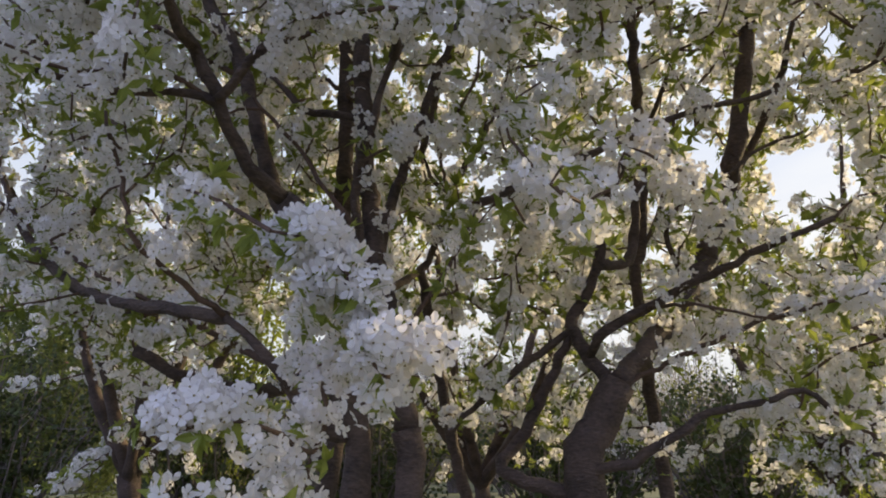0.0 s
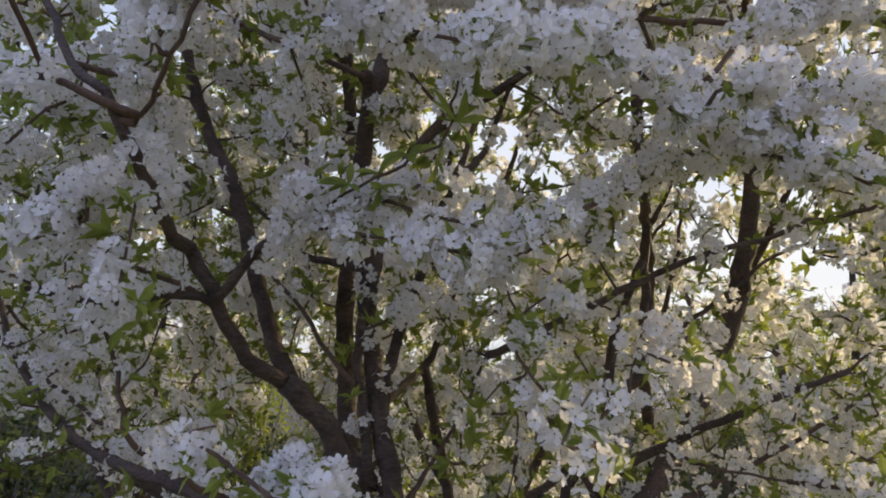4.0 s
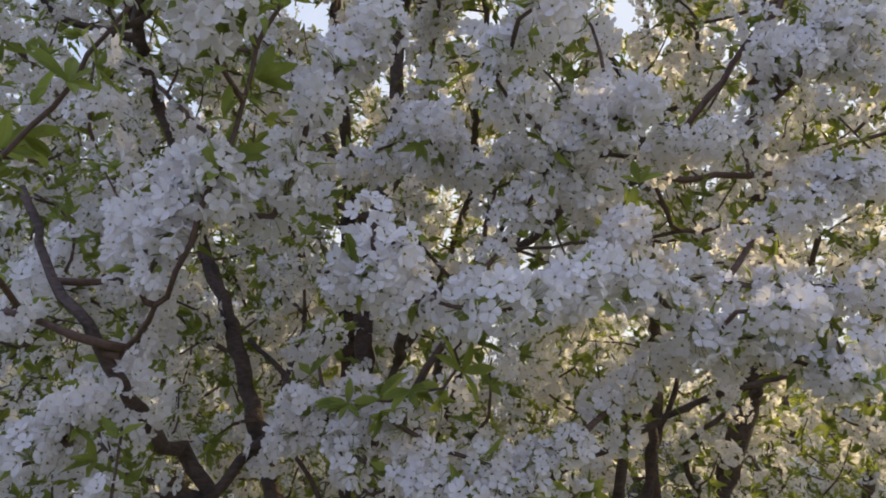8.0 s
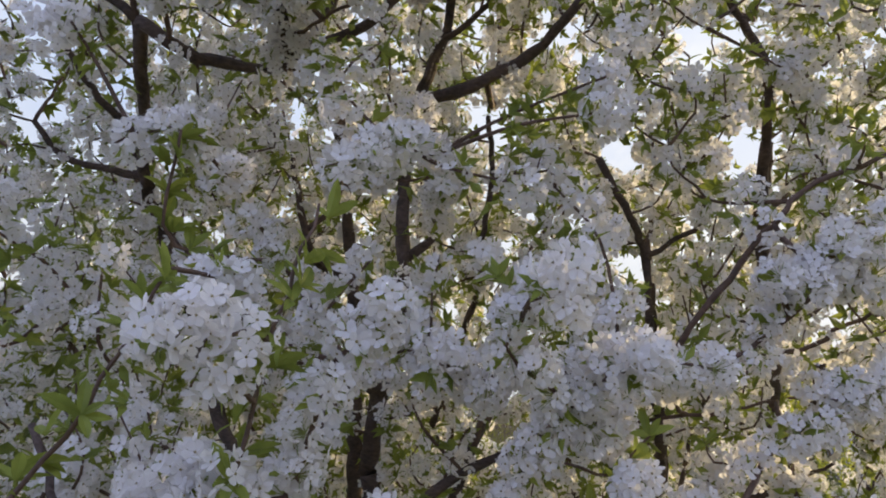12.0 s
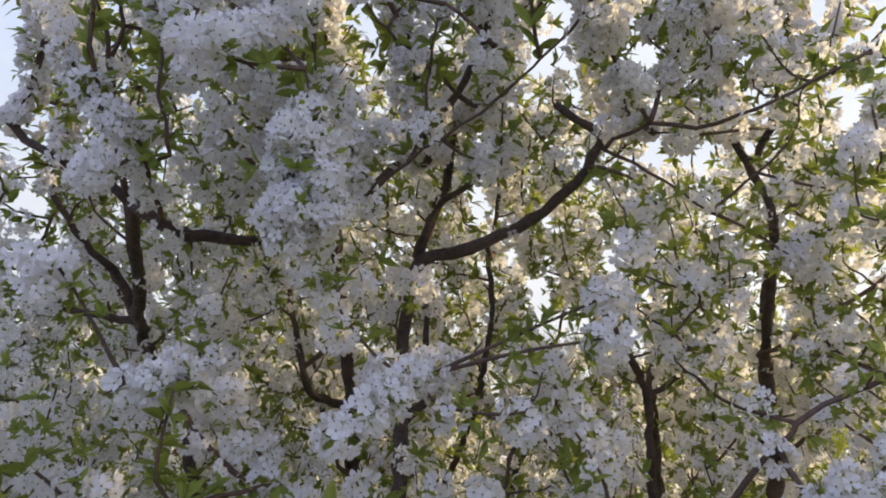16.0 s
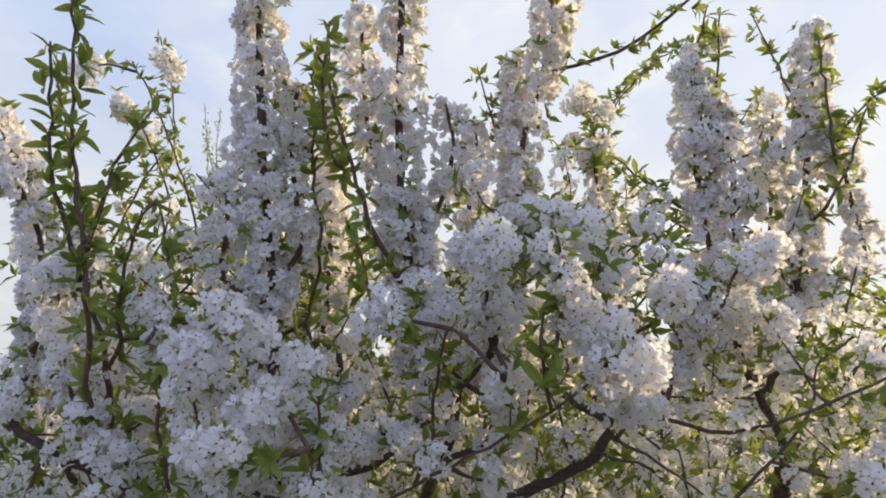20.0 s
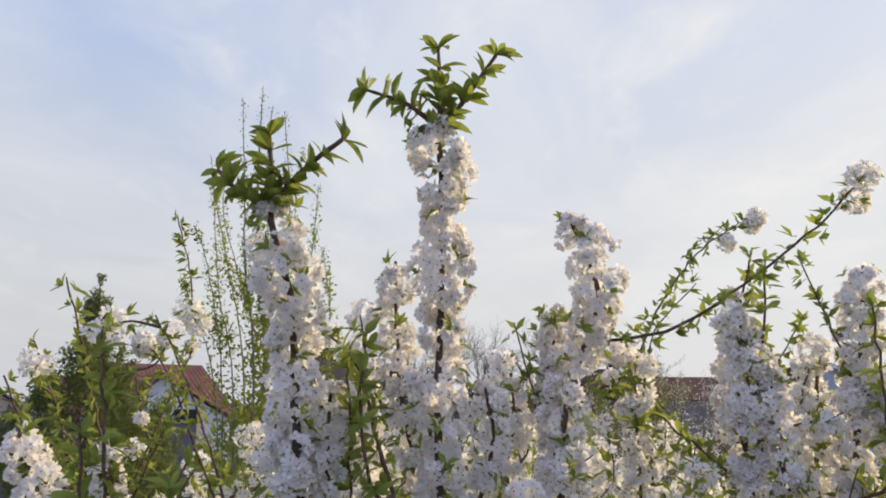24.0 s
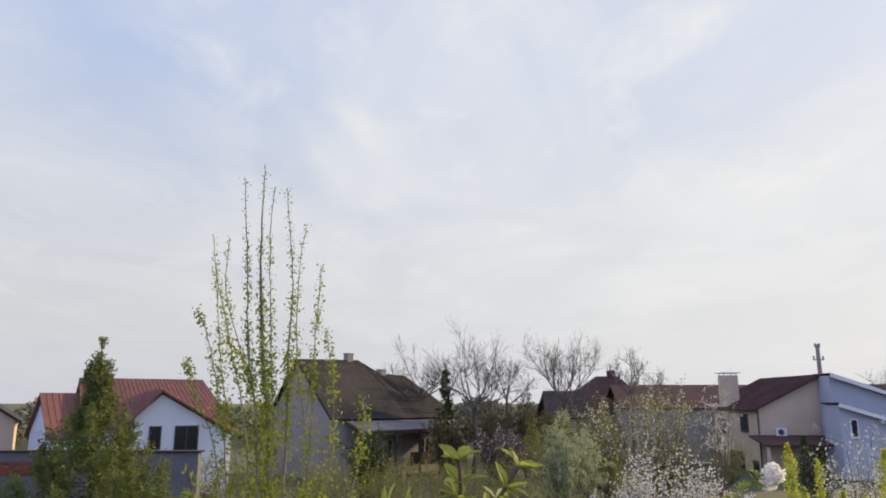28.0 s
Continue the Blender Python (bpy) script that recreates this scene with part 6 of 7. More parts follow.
ribs(red, RED_ROOF, (-0.45, -0.4, 4.57), (-0.45, 2.0, 4.57), (1.5, 4.4, 6.57), (1.5, -0.4, 6.57), 9, 0.03)
ribs(red, RED_ROOF, (6.4, -0.4, 3.77), (6.4, 1.1, 3.77), (1.5, 4.4, 6.57), (1.5, -0.4, 6.57), 12, 0.03)
window(red, 0.95, 0, 2.85, 0.75, 1.45, DARK_FRAME, 1)
window(red, 2.5, 0, 2.75, 1.5, 1.55, DARK_FRAME, 2)
chimney(red, -2.25, 4.7, 6.9, 7.62, 0.45, OLD_ROOF, TIMBER)
block("gutter", (-2.7, 0.9, 3.72), (-0.5, 1.0, 3.84), METAL, red)

# next house at the edge of the view
edge = thing("house", "beige gabled house with a dark tiled roof", "house", (-32.2, 45, 0))
edge.rotation_euler = (0, 0, radians(30))
s = Soup()
prism(s, [(-3.0, 0), (3.6, 0), (3.6, 4.6), (0.6, 6.6), (-3.0, 4.6)], 0, 8)
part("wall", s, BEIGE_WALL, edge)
s = Soup()
slab(s, [(0.6, -0.3, 6.75), (0.6, 8.3, 6.75), (-3.4, 8.3, 4.5), (-3.4, -0.3, 4.5)], 0.15)
slab(s, [(0.6, 8.3, 6.75), (0.6, -0.3, 6.75), (4.0, -0.3, 4.5), (4.0, 8.3, 4.5)], 0.15)
part("roof", s, OLD_ROOF, edge)

# old house with a dark roof and a porch
old = thing("house", "old plastered farmhouse with a dark weathered tile roof", "house", (-9.35, 54, 0))
old.rotation_euler = (0, 0, radians(47))
s = Soup()
prism(s, [(0, 0), (13.8, 0), (13.8, 4.7), (0, 4.7)], 0, 8.2)
s.add([(0, 0, 4.7), (0, 8.2, 4.7), (0, 4.6, 9.0), (0.3, 0, 4.7), (0.3, 8.2, 4.7), (0.3, 4.6, 9.0)], [(0, 2, 1), (3, 4, 5)], [(0, 3, 5, 2), (1, 2, 5, 4), (0, 1, 4, 3)])
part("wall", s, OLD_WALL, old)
RIDGE = [(-0.3, 9.2), (6.2, 9.35), (8.7, 8.3), (11.8, 8.15)]
for name, eave in (("roof", -0.4), ("rear_roof", 8.6)):
    s = Soup()
    corners = [(np.array([-0.3 + (x + 0.3) * 14.3 / 12.1, eave, 4.5]), np.array([x, 4.6, z])) for x, z in RIDGE]
    for (e0, r0), (e1, r1) in zip(corners, corners[1:]):
        slab(s, [e0, e1, r1, r0], 0.18)
    if name == "roof":
        slab(s, [(14.0, -0.4, 4.5), (14.0, 8.6, 4.5), (11.8, 4.6, 8.15)], 0.18)
    rf = part(name, s, OLD_ROOF, old)
    for i in range(1, 30):
        s = Soup()
        f = (i + rng.normal(0, 0.12)) / 30
        tube(s, [e * (1 - f) + r * f + np.array([0, 0, 0.015]) for e, r in corners], 0.022, 0.022, 4, 0.3)
        part("tile_strip", s, OLD_ROOF, rf)


def plain_stack(parent, x, y, z0, z1, w, mat):
    """A plain masonry stack with a slightly wider lip."""
    ch = block("chimney", (x - w / 2, y - w / 2, z0), (x + w / 2, y + w / 2, z1), mat, parent)
    block("chimney_lip", (x - w * 0.56, y - w * 0.56, z1 + 0.001), (x + w * 0.56, y + w * 0.56, z1 + 0.12), mat, ch)


plain_stack(old, 5.2, 4.7, 8.8, 9.78, 0.6, OLD_WALL)
plain_stack(old, 8.9, 4.6, 7.6, 8.52, 0.6, OLD_WALL)
s = Soup()
slab(s, [(1.2, -2.6, 3.7), (12.8, -2.6, 3.7), (12.8, -0.02, 4.4), (1.2, -0.02, 4.4)], 0.1)
part("porch_roof", s, CONCRETE, old)
for x in (1.5, 4.4, 7.0, 9.3, 11.0, 12.5):
    post = block("porch_post", (x - 0.09, -2.5, 0), (x + 0.09, -2.32, 3.57), TIMBER, old)
    s = Soup()
    for d in (-1, 1):
        tube(s, [(x, -2.41, 2.7), (x + d * 0.55, -2.41, 3.45)], 0.06, 0.06, 4, 0)
    part("brace", s, TIMBER, post)
block("porch_beam", (1.3, -2.5, 3.4), (12.7, -2.3, 3.56), TIMBER, old)
block("porch_rail", (6.0, -2.46, 0.9), (12.5, -2.36, 1.9), TIMBER, old)
window(old, 5.2, 0, 1.3, 1.0, 1.5, FRAME, 2)
window(old, 9.4, 0, 1.3, 1.0, 1.5, FRAME, 2)

# two-storey house with a brown-red roof
two = thing("house", "two-storey beige house with a brown-red roof", "house", (25.2, 60, 0))
s = Soup()
prism(s, [(0, 0), (10.4, 0), (10.4, 5.3), (5.4, 7.85), (0, 5.3)], 0, 11)
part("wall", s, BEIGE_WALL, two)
s = Soup()
for q in ([(-0.5, -0.4, 5.15), (-0.5, 11.4, 5.15), (5.4, 11.4, 8.05), (5.4, -0.4, 8.05)], [(10.9, 11.4, 5.3), (10.9, -0.4, 5.3), (5.4, -0.4, 8.05), (5.4, 11.4, 8.05)]):
    slab(s, q, 0.16)
rf = part("roof", s, BROWN_ROOF, two)
ribs(rf, BROWN_ROOF, (-0.5, -0.4, 5.15), (-0.5, 11.4, 5.15), (5.4, 11.4, 8.05), (5.4, -0.4, 8.05), 34, 0.05)
chimney(two, 0.45, 7.0, 5.0, 8.2, 1.35, BEIGE_WALL)
block("downpipe", (-0.06, -0.1, 0), (0.05, 0.0, 5.1), DARK_FRAME, two)


def side_window(parent, y, z, w, h, frame_mat=FRAME):
    """A window in the wall that faces -x."""
    s = Soup()
    t = 0.07
    for a, b in (((y, z), (y + w, z + t)), ((y, z + h - t), (y + w, z + h)), ((y, z + t), (y + t, z + h - t)), ((y + w - t, z + t), (y + w, z + h - t))):
        box(s, (-0.05, a[0], a[1]), (0.02, b[0], b[1]))
    ob = part("window", s, frame_mat, parent)
    block("pane", (-0.03, y + t, z + t), (-0.012, y + w - t, z + h - t), GLASS, ob)
    block("sill", (-0.12, y - 0.06, z - 0.05), (0, y + w + 0.06, z - 0.003), frame_mat, ob)


side_window(two, 2.0, 3.3, 1.7, 1.5, DARK_FRAME)
side_window(two, 7.2, 3.0, 1.9, 1.3, DARK_FRAME)
side_window(two, 3.4, 0.1, 3.2, 1.45, DARK_FRAME)
side_window(two, 0.5, 0.1, 1.2, 0.9, DARK_FRAME)
s = Soup()
slab(s, [(-0.9, -3.2, 2.5), (6.4, -3.2, 2.5), (6.4, -0.02, 3.1), (-0.9, -0.02, 3.1)], 0.14)
part("porch_roof", s, BROWN_ROOF, two)
for x in (-0.6, 6.0):
    block("porch_post", (x - 0.1, -3.0, 0), (x + 0.1, -2.8, 2.4), BEIGE_WALL, two)


def cooler(parent, x, y, z):
    ac = block("air_conditioner", (x, y - 0.36, z), (x + 0.85, y - 0.04, z + 0.62), FRAME, parent, "white outdoor cooling unit")
    bm = bmesh.new()
    bmesh.ops.create_cone(bm, cap_ends=True, segments=20, radius1=0.24, radius2=0.24, depth=0.03, matrix=pose(x + 0.36, y - 0.38, z + 0.31, 90, 0, 0))
    part("fan_grille", bm, DARK_FRAME, ac)
    s = Soup()
    for dx in (0.15, 0.65):
        box(s, (x + dx, y - 0.36, z - 0.05), (x + dx + 0.05, y, z - 0.002))
    part("bracket", s, METAL, ac)


cooler(two, 1.3, 0, 2.95 + 0.1)

# pale blue house
blue = thing("house", "pale blue plastered house with white sloping eaves", "house", (30.4, 58, 0))
s = Soup()
prism(s, [(0, 0), (9.0, 0), (9.0, 4.6), (0.15, 7.9), (0, 7.9)], 0, 1.9)
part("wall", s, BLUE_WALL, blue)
s = Soup()
prism(s, [(-0.75, 0), (9.0, 0), (9.0, 1.9), (-0.75, 5.55)], -2.4, -0.004)
part("annex_wall", s, BLUE_WALL, blue)
for name, z, y0, y1, x0 in (("roof", 8.1, -0.5, 2.4, -0.05), ("annex_roof", 5.76, -2.9, -0.02, -0.9)):
    s = Soup()
    slab(s, [(x0, y0 + 0.08, z), (9.6, y0 + 0.08, z - 8.5 * 0.375), (9.6, y1, z - 8.5 * 0.375), (x0, y1, z)], 0.08)
    rf = part(name, s, BROWN_ROOF, blue)
    s = Soup()
    slab(s, [(x0, y0, z - 0.03), (9.6, y0, z - 0.03 - 8.5 * 0.375), (9.6, y0 + 0.075, z - 0.03 - 8.5 * 0.375), (x0, y0 + 0.075, z - 0.03)], 0.3)
    part("fascia", s, FRAME, rf)
window(blue, -0.02, -2.4, 3.1, 0.6, 1.4, FRAME, 1)
cooler(blue, 2.2, -2.4, 4.2)

# roofs further back
back = thing("house", "low house behind bare trees, dark roof", "house", (13.0, 74, 0))
s = Soup()
prism(s, [(-2.4, 0), (8.4, 0), (8.4, 4.6), (-2.4, 4.6)], 0, 8)
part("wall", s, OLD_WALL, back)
s = Soup()
slab(s, [(-2.8, -0.4, 4.6), (8.9, -0.4, 4.6), (4.8, 4, 8.5), (2.5, 4, 8.5)], 0.15)
slab(s, [(8.9, -0.4, 4.6), (8.9, 8.4, 4.6), (4.8, 4, 8.5)], 0.15)
slab(s, [(-2.8, -0.4, 4.6), (2.5, 4, 8.5), (-2.8, 8.4, 4.6)], 0.15)
slab(s, [(8.9, 8.4, 4.6), (-2.8, 8.4, 4.6), (2.5, 4, 8.5), (4.8, 4, 8.5)], 0.15)
part("roof", s, BROWN_ROOF, back)
plain_stack(back, 4.1, 4, 8.0, 9.0, 0.7, BROWN_ROOF)
low_house = thing("house", "low dark-roofed house before a hipped one", "house", (9.0, 68.5, 0))
s = Soup()
prism(s, [(0, 0), (3.9, 0), (3.9, 4.4), (0, 4.4)], 0, 7)
part("wall", s, OLD_WALL, low_house)
s = Soup()
slab(s, [(-0.5, -0.4, 4.3), (4.4, -0.4, 4.3), (3.9, 3.5, 6.87), (-0.1, 3.5, 6.87)], 0.15)
slab(s, [(4.4, 7.4, 4.3), (-0.5, 7.4, 4.3), (-0.1, 3.5, 6.87), (3.9, 3.5, 6.87)], 0.15)
part("roof", s, OLD_ROOF, low_house)
long = thing("house", "long low building with a brown-red roof", "house", (16.5, 70, 0))
s = Soup()
prism(s, [(0, 0), (13, 0), (13, 5.3), (0, 5.3)], 0, 7)
part("wall", s, OLD_WALL, long)
s = Soup()
slab(s, [(-0.5, -0.4, 5.2), (13.5, -0.4, 5.2), (13.5, 3.5, 7.5), (-0.5, 3.5, 7.5)], 0.15)
slab(s, [(13.5, 7.4, 5.2), (-0.5, 7.4, 5.2), (-0.5, 3.5, 7.5), (13.5, 3.5, 7.5)], 0.15)
part("roof", s, BROWN_ROOF, long)
far_house = thing("house", "distant house with a red roof", "house", (37, 66, 0))
s = Soup()
prism(s, [(0, 0), (9, 0), (9, 4.8), (4.5, 7.3), (0, 4.8)], 0, 9)
part("wall", s, WHITE_WALL, far_house)
s = Soup()
slab(s, [(-0.5, -0.4, 4.65), (-0.5, 9.4, 4.65), (4.5, 9.4, 7.5), (4.5, -0.4, 7.5)], 0.15)
slab(s, [(9.5, 9.4, 4.65), (9.5, -0.4, 4.65), (4.5, -0.4, 7.5), (4.5, 9.4, 7.5)], 0.15)
part("roof", s, BROWN_ROOF, far_house)

# outbuilding wall with a course of red brick
shed = thing("garden_wall", "weathered grey outbuilding wall with a brick course", "wall", (-12.2, 25, 0))
block("lower_wall", (-8.0, 0, 0), (3.0, 0.35, 3.25), CONCRETE, shed)
block("brick_backing", (-8.0, 0.02, 3.251), (-2.2, 0.33, 3.73), OLD_ROOF, shed)
block("plain_bay", (-2.199, 0.004, 3.251), (3.0, 0.346, 3.73), CONCRETE, shed)
block("upper_wall", (-8.0, 0, 3.731), (3.0, 0.35, 4.06), CONCRETE, shed)
block("coping", (-8.1, -0.07, 4.061), (3.08, 0.42, 4.12), OLD_ROOF, shed)
brick = Soup()
box(brick, (0, 0, 0), (0.235, 0.05, 0.065))
brick_mesh = brick.mesh("brick", [BRICK])
for row in range(6):
    for k in range(23):
        ob = new("brick", brick_mesh)
        ob.parent = shed
        ob.location = (-8.0 + k * 0.247 + (row % 2) * 0.12, -0.03 + rng.uniform(0, 0.008), 3.262 + row * 0.078)

# power pole
pole = thing("utility_pole", "concrete power pole with two insulator arms", "pole", (32.8, 64, 0))
s = Soup()
tube(s, [(0, 0, 0), (0, 0, 10.9)], 0.28, 0.17, 8, 0)
part("mast", s, OLD_WALL, pole)
for z, w in ((10.6, 0.24), (9.45, 0.48)):
    arm = block("crossarm", (-w, -0.08, z), (w, 0.08, z + 0.12), METAL, pole)
    for x in (-w + 0.06, w - 0.06):
        bm = bmesh.new()
        bmesh.ops.create_cone(bm, cap_ends=True, segments=10, radius1=0.09, radius2=0.06, depth=0.28, matrix=pose(x, 0, z + 0.26))
        part("insulator", bm, OLD_WALL, arm)

# ---- bare trees between the houses ----
BARE = material("bare_twigs", (0.17, 0.14, 0.125), 0.9, 0.3, 20, 0.0, 2)


def bare_tree(x, y, h, r, label, boughs=7):
    """A leafless tree: a short trunk, curved limbs that fork again and again into fine twigs."""
    t = thing("bare_tree", label, "tree", (x, y, 0), "bare trees")
    wood = Soup()
    low = h - 1.9 * r
    tube(wood, spline([(0, 0, 0), (0.08, 0, low * 0.5), (-0.05, 0, low), (0.03, 0, low + 0.25 * r)], 0.5), h * 0.020, h * 0.011, 8)
    part("trunk", wood, GREY_BARK, t, smooth=True)

    def fork(soup, at, way, length, rad, depth):
        line = [np.array(at, float)]
        for i in range(4):
            way = unit(way + rng.normal(0, 0.12, 3) + np.array([0, 0, 0.07]))
            line.append(line[-1] + way * length / 4)
        tube(soup, line, rad, rad * 0.62, 5 if rad > 0.03 else 3, 0.05)
        if depth == 0:
            return
        for k in range(4 if depth < 3 else 3):
            i = 4 if k == 0 else int(rng.integers(1, 5))
            turn = unit(way + (0.3 if k == 0 else 0.72) * rng.standard_normal(3) + np.array([0, 0, 0.10]))
            fork(soup, line[i], turn, length * rng.uniform(0.58, 0.80), max(0.0085, rad * 0.58), depth - 1)

    for k in range(boughs):
        crown = Soup()
        az, el = k * 2.4 + rng.normal(0, 0.2), radians(rng.uniform(14, 78))
        way = np.array([math.cos(az) * math.cos(el), math.sin(az) * math.cos(el), math.sin(el)])
        fork(crown, (0, 0, low + rng.uniform(-0.2, 0.25) * r), way, r * rng.uniform(0.72, 0.95), h * 0.0065, 4)
        part("bough", crown, BARE, t)
    return t


bare_tree(1.6, 60, 11.1, 3.3, "leafless rounded tree with fine grey twigs", 8)
bare_tree(4.6, 63, 9.3, 2.0, "leafless tree with slanting thin limbs", 5)
bare_tree(-3.1, 64, 10.3, 2.3, "leafless tree beside an old house", 6)
bare_tree(9.3, 61, 11.0, 3.2, "leafless spreading tree before dark roofs", 8)
bare_tree(16.5, 67, 10.3, 2.0, "small leafless tree behind a roof", 5)
bare_tree(20.5, 84, 9.0, 1.8, "distant leafless tree above the roofs", 4)
bare_tree(24.0, 86, 9.0, 1.7, "distant leafless tree above the roofs", 4)
bare_tree(39.5, 64, 9.2, 2.2, "leafless tree beyond a pale blue house", 5)


def bush(name, x, y, h, w, leaf_mat, n, size, label, petals=0, twigs=30, low=0.1, group="garden shrubs", side=0.2):
    """An upright shrub: many stems from the ground, leaves and blossom along them."""
    t = thing(name, label, "shrub", (x, y, 0), group)
    wood, leaf, flower = Soup(), Soup(), Soup()
    pts = []
    for k in range(twigs):
        az, lean = rng.uniform(0, 6.28), rng.uniform(0.1, 1.0)
        top = np.array([math.cos(az) * w * lean, math.sin(az) * w * lean, h * rng.uniform(0.7, 1.08) * (1 - 0.2 * lean)])
        line = spline([(rng.normal(0, 0.1), rng.normal(0, 0.1), 0), top * np.array([0.55, 0.55, 0.5]) + rng.normal(0, 0.05, 3), top], h / 14)
        tube(wood, line, 0.012 + 0.004 * h, 0.004, 4, 0.05)
        pts.append(line[2:])
        for j in range(3, len(line), 2):
            d = unit(rng.standard_normal(3) + np.array([0, 0, 0.7]))
            tw = [line[j], line[j] + d * 0.6 * side * h * rng.uniform(0.5, 1), line[j] + d * side * h * rng.uniform(0.6, 1) + np.array([0, 0, 0.02 * h])]
            tube(wood, tw, 0.006, 0.003, 3, 0.0)
            pts.append(np.array(spline(tw, 0.1)))
    p = np.vstack(pts)
    n, petals, size = int(n * (1.0 if name == "spiky_shrub" else 1.4)), int(petals * 1.7), size * 0.74
    if n:
        q = p[rng.integers(0, len(p), n)]
        sprinkle(leaf, q + rng.normal(0, 0.04 + 0.04 * h * side, (n, 3)), size, 0.0, (LEAFLET,))
    if petals:
        q = p[rng.integers(0, len(p), petals)]
        q = q[q[:, 2] > low * h]
        sprinkle(flower, q + rng.normal(0, 0.04 + 0.006 * h, (len(q), 3)), size, 0.0, (LEAFLET,))
    part("stem_tangle", wood, BARE, t, kind="stuff")
    if n:
        part("foliage", leaf, leaf_mat, t, kind="stuff")
    if petals:
        part("blossom", flower, FAR_PETAL, t, "white blossom", kind="stuff")
    return t


def spire(name, x, y, h, w, leaf_mat, size, label):
    """A slim upright shrub, leafy from foot to tip, with a ragged outline."""
    t = thing(name, label, "shrub", (x, y, 0), "garden shrubs")
    wood, leaf = Soup(), Soup()
    n = int(10 * w * h / size**2)
    z = h * (0.15 + 0.85 * rng.uniform(0, 1, n))
    az = rng.uniform(0, 6.28, n)
    lump = np.array([noise.noise((math.cos(a) * 1.2, math.sin(a) * 1.2, q * 3.5 + x)) for a, q in zip(az, z)])
    rad = w * np.clip((h - z) / (2.2 * w), 0.12, 1) * (0.85 + 0.55 * lump) * rng.uniform(0.35, 1.1, n)
    sprinkle(leaf, np.stack([np.cos(az) * rad, np.sin(az) * rad, z], 1), size, 0.0, (LEAFLET,))
    for k in range(3):
        a = k * 2.1
        tube(wood, spline([(0, 0, 0), (0.3 * w * math.cos(a), 0.3 * w * math.sin(a), h * 0.6), (0.15 * w * math.cos(a), 0.15 * w * math.sin(a), h * (0.98 - 0.06 * k))], 0.3), 0.015, 0.004, 5)
    part("stem_tangle", wood, BARE, t, kind="stuff")
    part("foliage", leaf, leaf_mat, t, kind="stuff")


bush("willow_shrub", 4.2, 29, 5.1, 1.25, SILVER_LEAF, 13000, 0.105, "pale silvery-green shrub with upright twigs", twigs=46, side=0.075)
bush("willow_shrub", 5.5, 31, 4.7, 1.1, SILVER_LEAF, 8000, 0.105, "pale silvery-green shrub beside a plum", twigs=34, side=0.075)
bush("plum_tree", 10.2, 36, 6.4, 2.6, BUSH_LEAF, 9000, 0.10, "plum tree in thin pinkish-white blossom", petals=3200, twigs=60, low=0.35)
bush("plum_tree", 13.4, 37, 6.7, 1.0, BUSH_LEAF, 300, 0.10, "slender plum sprinkled with white blossom", petals=1600, twigs=18, low=0.5)
bush("plum_tree", 7.8, 38, 5.9, 1.8, BUSH_LEAF, 4500, 0.13, "budding plum shrub among garden bushes", petals=1500, twigs=45, low=0.5)
bush("blossoming_shrub", 4.9, 20, 4.35, 1.0, BUSH_LEAF, 700, 0.09, "shrub covered in white blossom", petals=3600, twigs=40, low=0.3)
bush("blossoming_shrub", 6.9, 21, 4.0, 1.4, BUSH_LEAF, 900, 0.09, "white-blossomed shrub behind the cherries", petals=4200, twigs=45, low=0.3)
bush("blossoming_shrub", 9.0, 16, 4.9, 1.1, SILVER_LEAF, 1800, 0.07, "grey-white flowering shrub in the garden", petals=3400, twigs=40, low=0.3)
for x, y, h, w in ((5.59, 12.0, 5.13, 0.14), (6.08, 12.0, 4.87, 0.085), (7.25, 12.0, 5.03, 0.17), (6.27, 13.0, 4.29, 0.12), (6.99, 13.0, 4.22, 0.16), (5.46, 13.0, 4.05, 0.14), (7.12, 12.5, 4.19, 0.12)):
    spire("columnar_shrub", x, y, h, w, SPIRE_LEAF, 0.05, "narrow yellow-green columnar shrub")
spire("dark_shrub", 14.46, 30.0, 4.4, 0.34, DARK_LEAF, 0.09, "dark evergreen columnar shrub before a porch roof")
spire("dark_shrub", 15.3, 30.5, 4.05, 0.42, DARK_LEAF, 0.09, "dark evergreen columnar shrub before a porch roof")
bush("dark_shrub", -4.9, 40, 4.0, 1.6, DARK_LEAF, 8000, 0.14, "dark evergreen bush before a porch", twigs=40)
bush("spiky_shrub", -2.5, 30, 3.2, 2.0, BUSH_LEAF, 5000, 0.10, "thin budding shrub of brownish green", twigs=60)
bush("spiky_shrub", 0.6, 28, 3.0, 2.0, BUSH_LEAF, 4000, 0.10, "thin budding shrub of brownish green", twigs=60)
bush("plum_tree", 3.2, 52, 3.9, 2.6, PLUM_LEAF, 6000, 0.16, "purple-leaved plum before bare trees", petals=500, twigs=50)
bush("spiky_shrub", 6.4, 46, 4.8, 2.4, BUSH_LEAF, 6000, 0.14, "budding shrub with yellow-green leaves", twigs=50)
bush("spiky_shrub", -10.5, 30, 3.4, 2.2, BUSH_LEAF, 5000, 0.11, "thin budding shrub beside the outbuilding", twigs=50)
bush("spiky_shrub", 1.8, 14, 2.6, 1.6, BUSH_LEAF, 2600, 0.08, "thin budding shrub of brownish green", twigs=60)
bush("spiky_shrub", -1.0, 13, 2.4, 1.6, BUSH_LEAF, 2600, 0.08, "thin budding shrub of brownish green", twigs=60)
bush("spiky_shrub", 4.4, 12, 3.0, 1.6, BUSH_LEAF, 3000, 0.08, "thin budding shrub of brownish green", twigs=60)
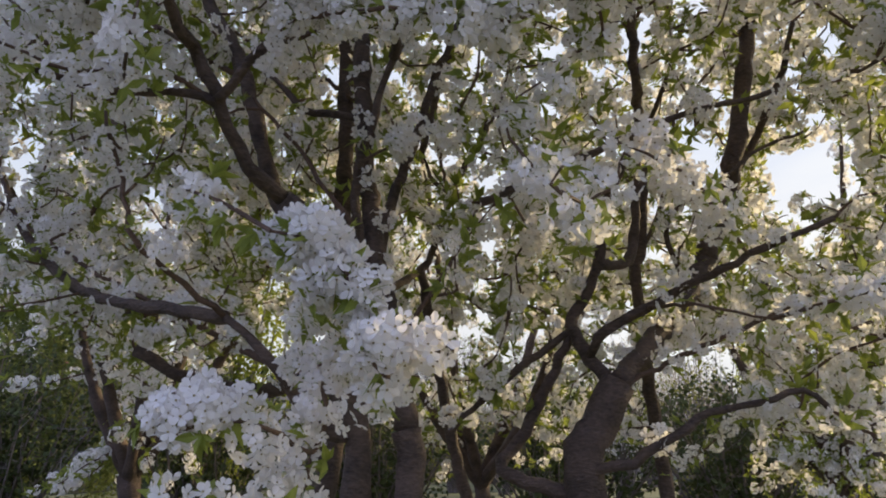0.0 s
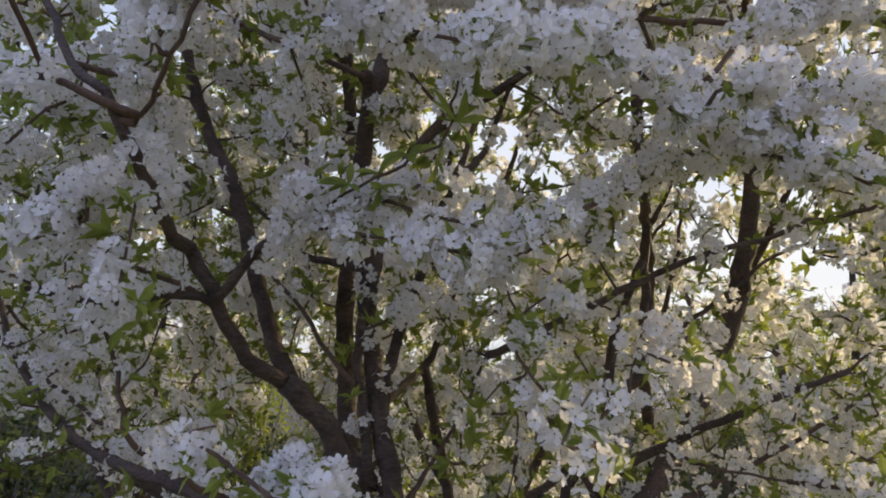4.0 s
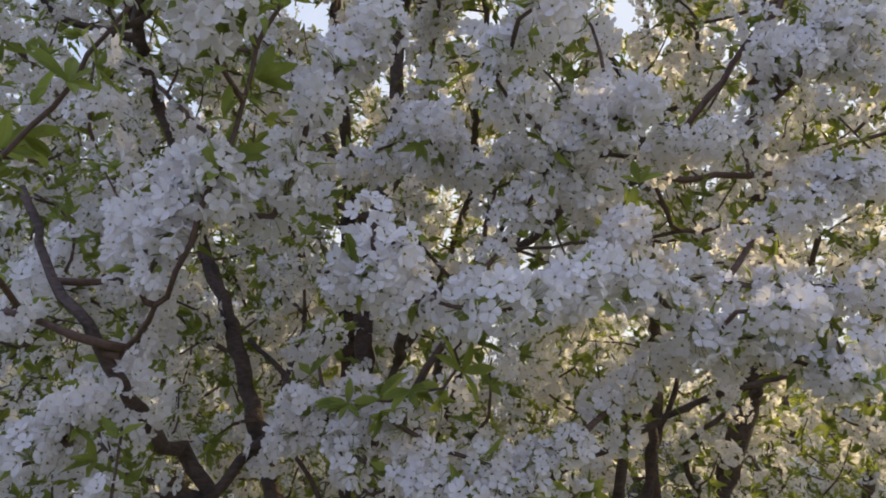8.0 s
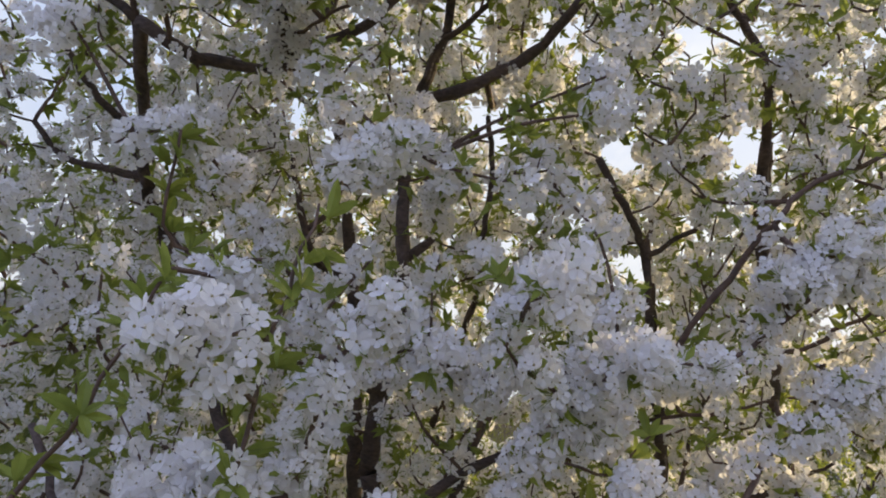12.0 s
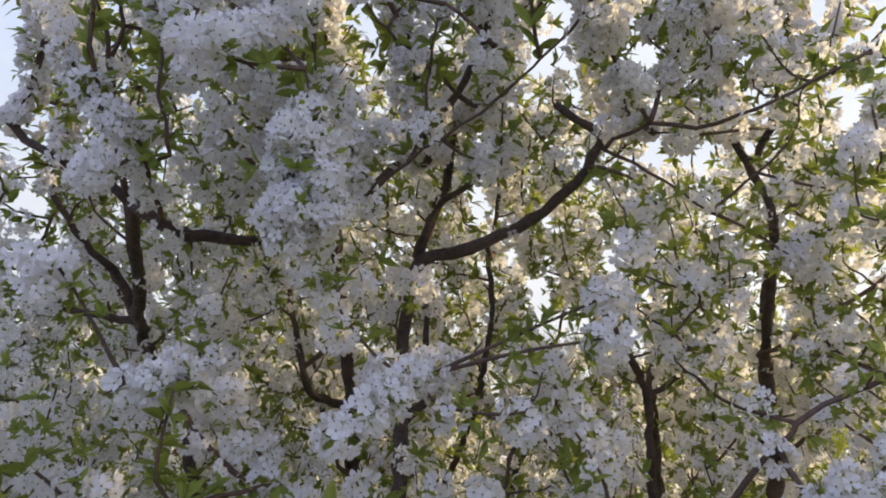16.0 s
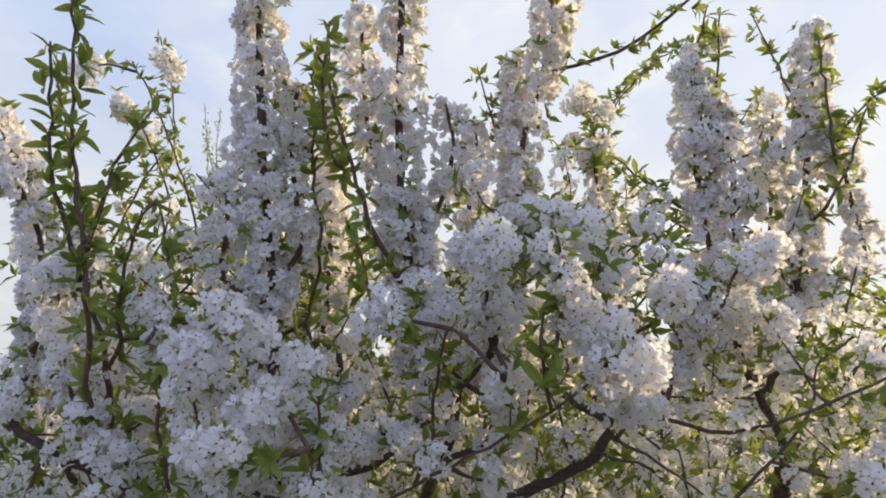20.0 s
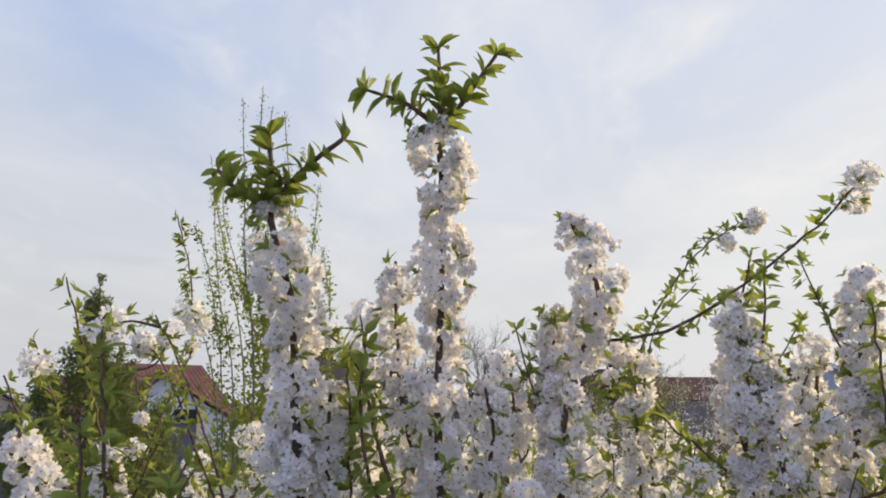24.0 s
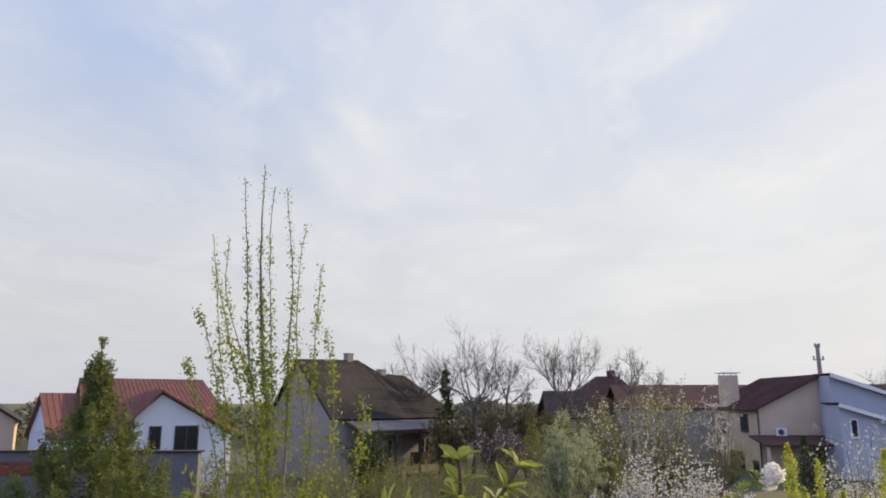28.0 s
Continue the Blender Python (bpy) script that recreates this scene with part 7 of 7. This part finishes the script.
bush("spiky_shrub", -4.8, 15, 2.8, 1.8, BUSH_LEAF, 5000, 0.08, "thin budding shrub beside the thuja", twigs=60)
for x, y, h in ((-6.5, 24, 3.5), (-4.4, 26, 3.9), (-1.6, 24, 3.7), (0.3, 26, 3.8), (2.2, 25, 3.9), (3.4, 22, 3.4), (-9.0, 22, 3.4)):
    bush("spiky_shrub", x, y, h, 1.3, BUSH_LEAF, 2600, 0.085, "thin budding shrub of brownish green twigs", twigs=40)
for x, y, h in ((-7.0, 36, 3.0), (-3.6, 34, 2.9), (-0.5, 38, 3.0), (2.4, 36, 3.2), (5.5, 40, 3.6), (9.0, 44, 3.8), (14.5, 48, 3.4), (18.5, 50, 3.2)):
    bush("spiky_shrub", x, y, h, 2.2, BUSH_LEAF, 3200, 0.11, "tangled budding shrub in the garden", twigs=44)
for x, y, w in ((-4.6, 7.6, 1.3), (-2.6, 8.0, 1.2), (-0.7, 7.7, 1.3), (1.3, 8.0, 1.3), (3.2, 7.8, 1.2), (5.1, 7.5, 1.3)):
    bush("thicket", x, y, 2.15, w, DARK_LEAF, 3800, 0.09, "dark tangled undergrowth behind the cherry trunks", twigs=46)
for x, y, h, w in ((-0.5, 56, 5.0, 2.0), (2.8, 57, 5.4, 2.2), (5.6, 57, 6.2, 1.8), (8.2, 58, 5.2, 2.2), (11.5, 58, 5.0, 2.2)):
    bush("hedge", x, y, h, w, HEDGE_LEAF, 7000, 0.17, "murky budding hedge below bare trees", twigs=46, side=0.16)
bare_conifer = thing("spruce", "small dark spruce before an old house", "tree", (-0.8, 60.5, 0))
wood, needles = Soup(), Soup()
tube(wood, [(0, 0, 0), (0, 0, 8.6)], 0.14, 0.02, 6)
part("trunk", wood, GREY_BARK, bare_conifer)
for k in range(140):
    z = rng.uniform(1.0, 8.5)
    r = (8.8 - z) * 0.2 + 0.1
    az = rng.uniform(0, 6.28)
    n = 26
    s = rng.uniform(0.1, 1, n)[:, None]
    sprinkle(needles, np.array([0, 0, z]) + s * np.array([math.cos(az) * r, math.sin(az) * r, -0.25 * r]) + rng.normal(0, 0.06, (n, 3)), 0.17)
part("foliage", needles, DARK_LEAF, bare_conifer, kind="stuff")
# green band of trees far off
FAR_WOOD = material("far_hedges", (0.17, 0.17, 0.11), 0.9, 0.3, 2, 0.0, 0.2, island=0.6)
woods = Soup()
n = 42000
az = rng.uniform(-1.1, 1.1, n)
rad = rng.uniform(95, 150, n)
p = np.stack([np.sin(az) * rad, np.cos(az) * rad, 0 * az], 1)
p[:, 2] = rng.uniform(0, 1, n) ** 0.7 * (4.2 + 1.6 * np.sin(az * 23) + 1.1 * np.sin(az * 57))
sprinkle(woods, p, 0.8, 0.0, (LEAFLET,))
wd = part("far_woods", woods, FAR_WOOD, None, "distant line of budding trees and hedges", kind="stuff")
tagged(wd, category="woods")


def motions():
    """The path of the camera is keyed above; nothing else in the garden stirs."""
    return None


motions()
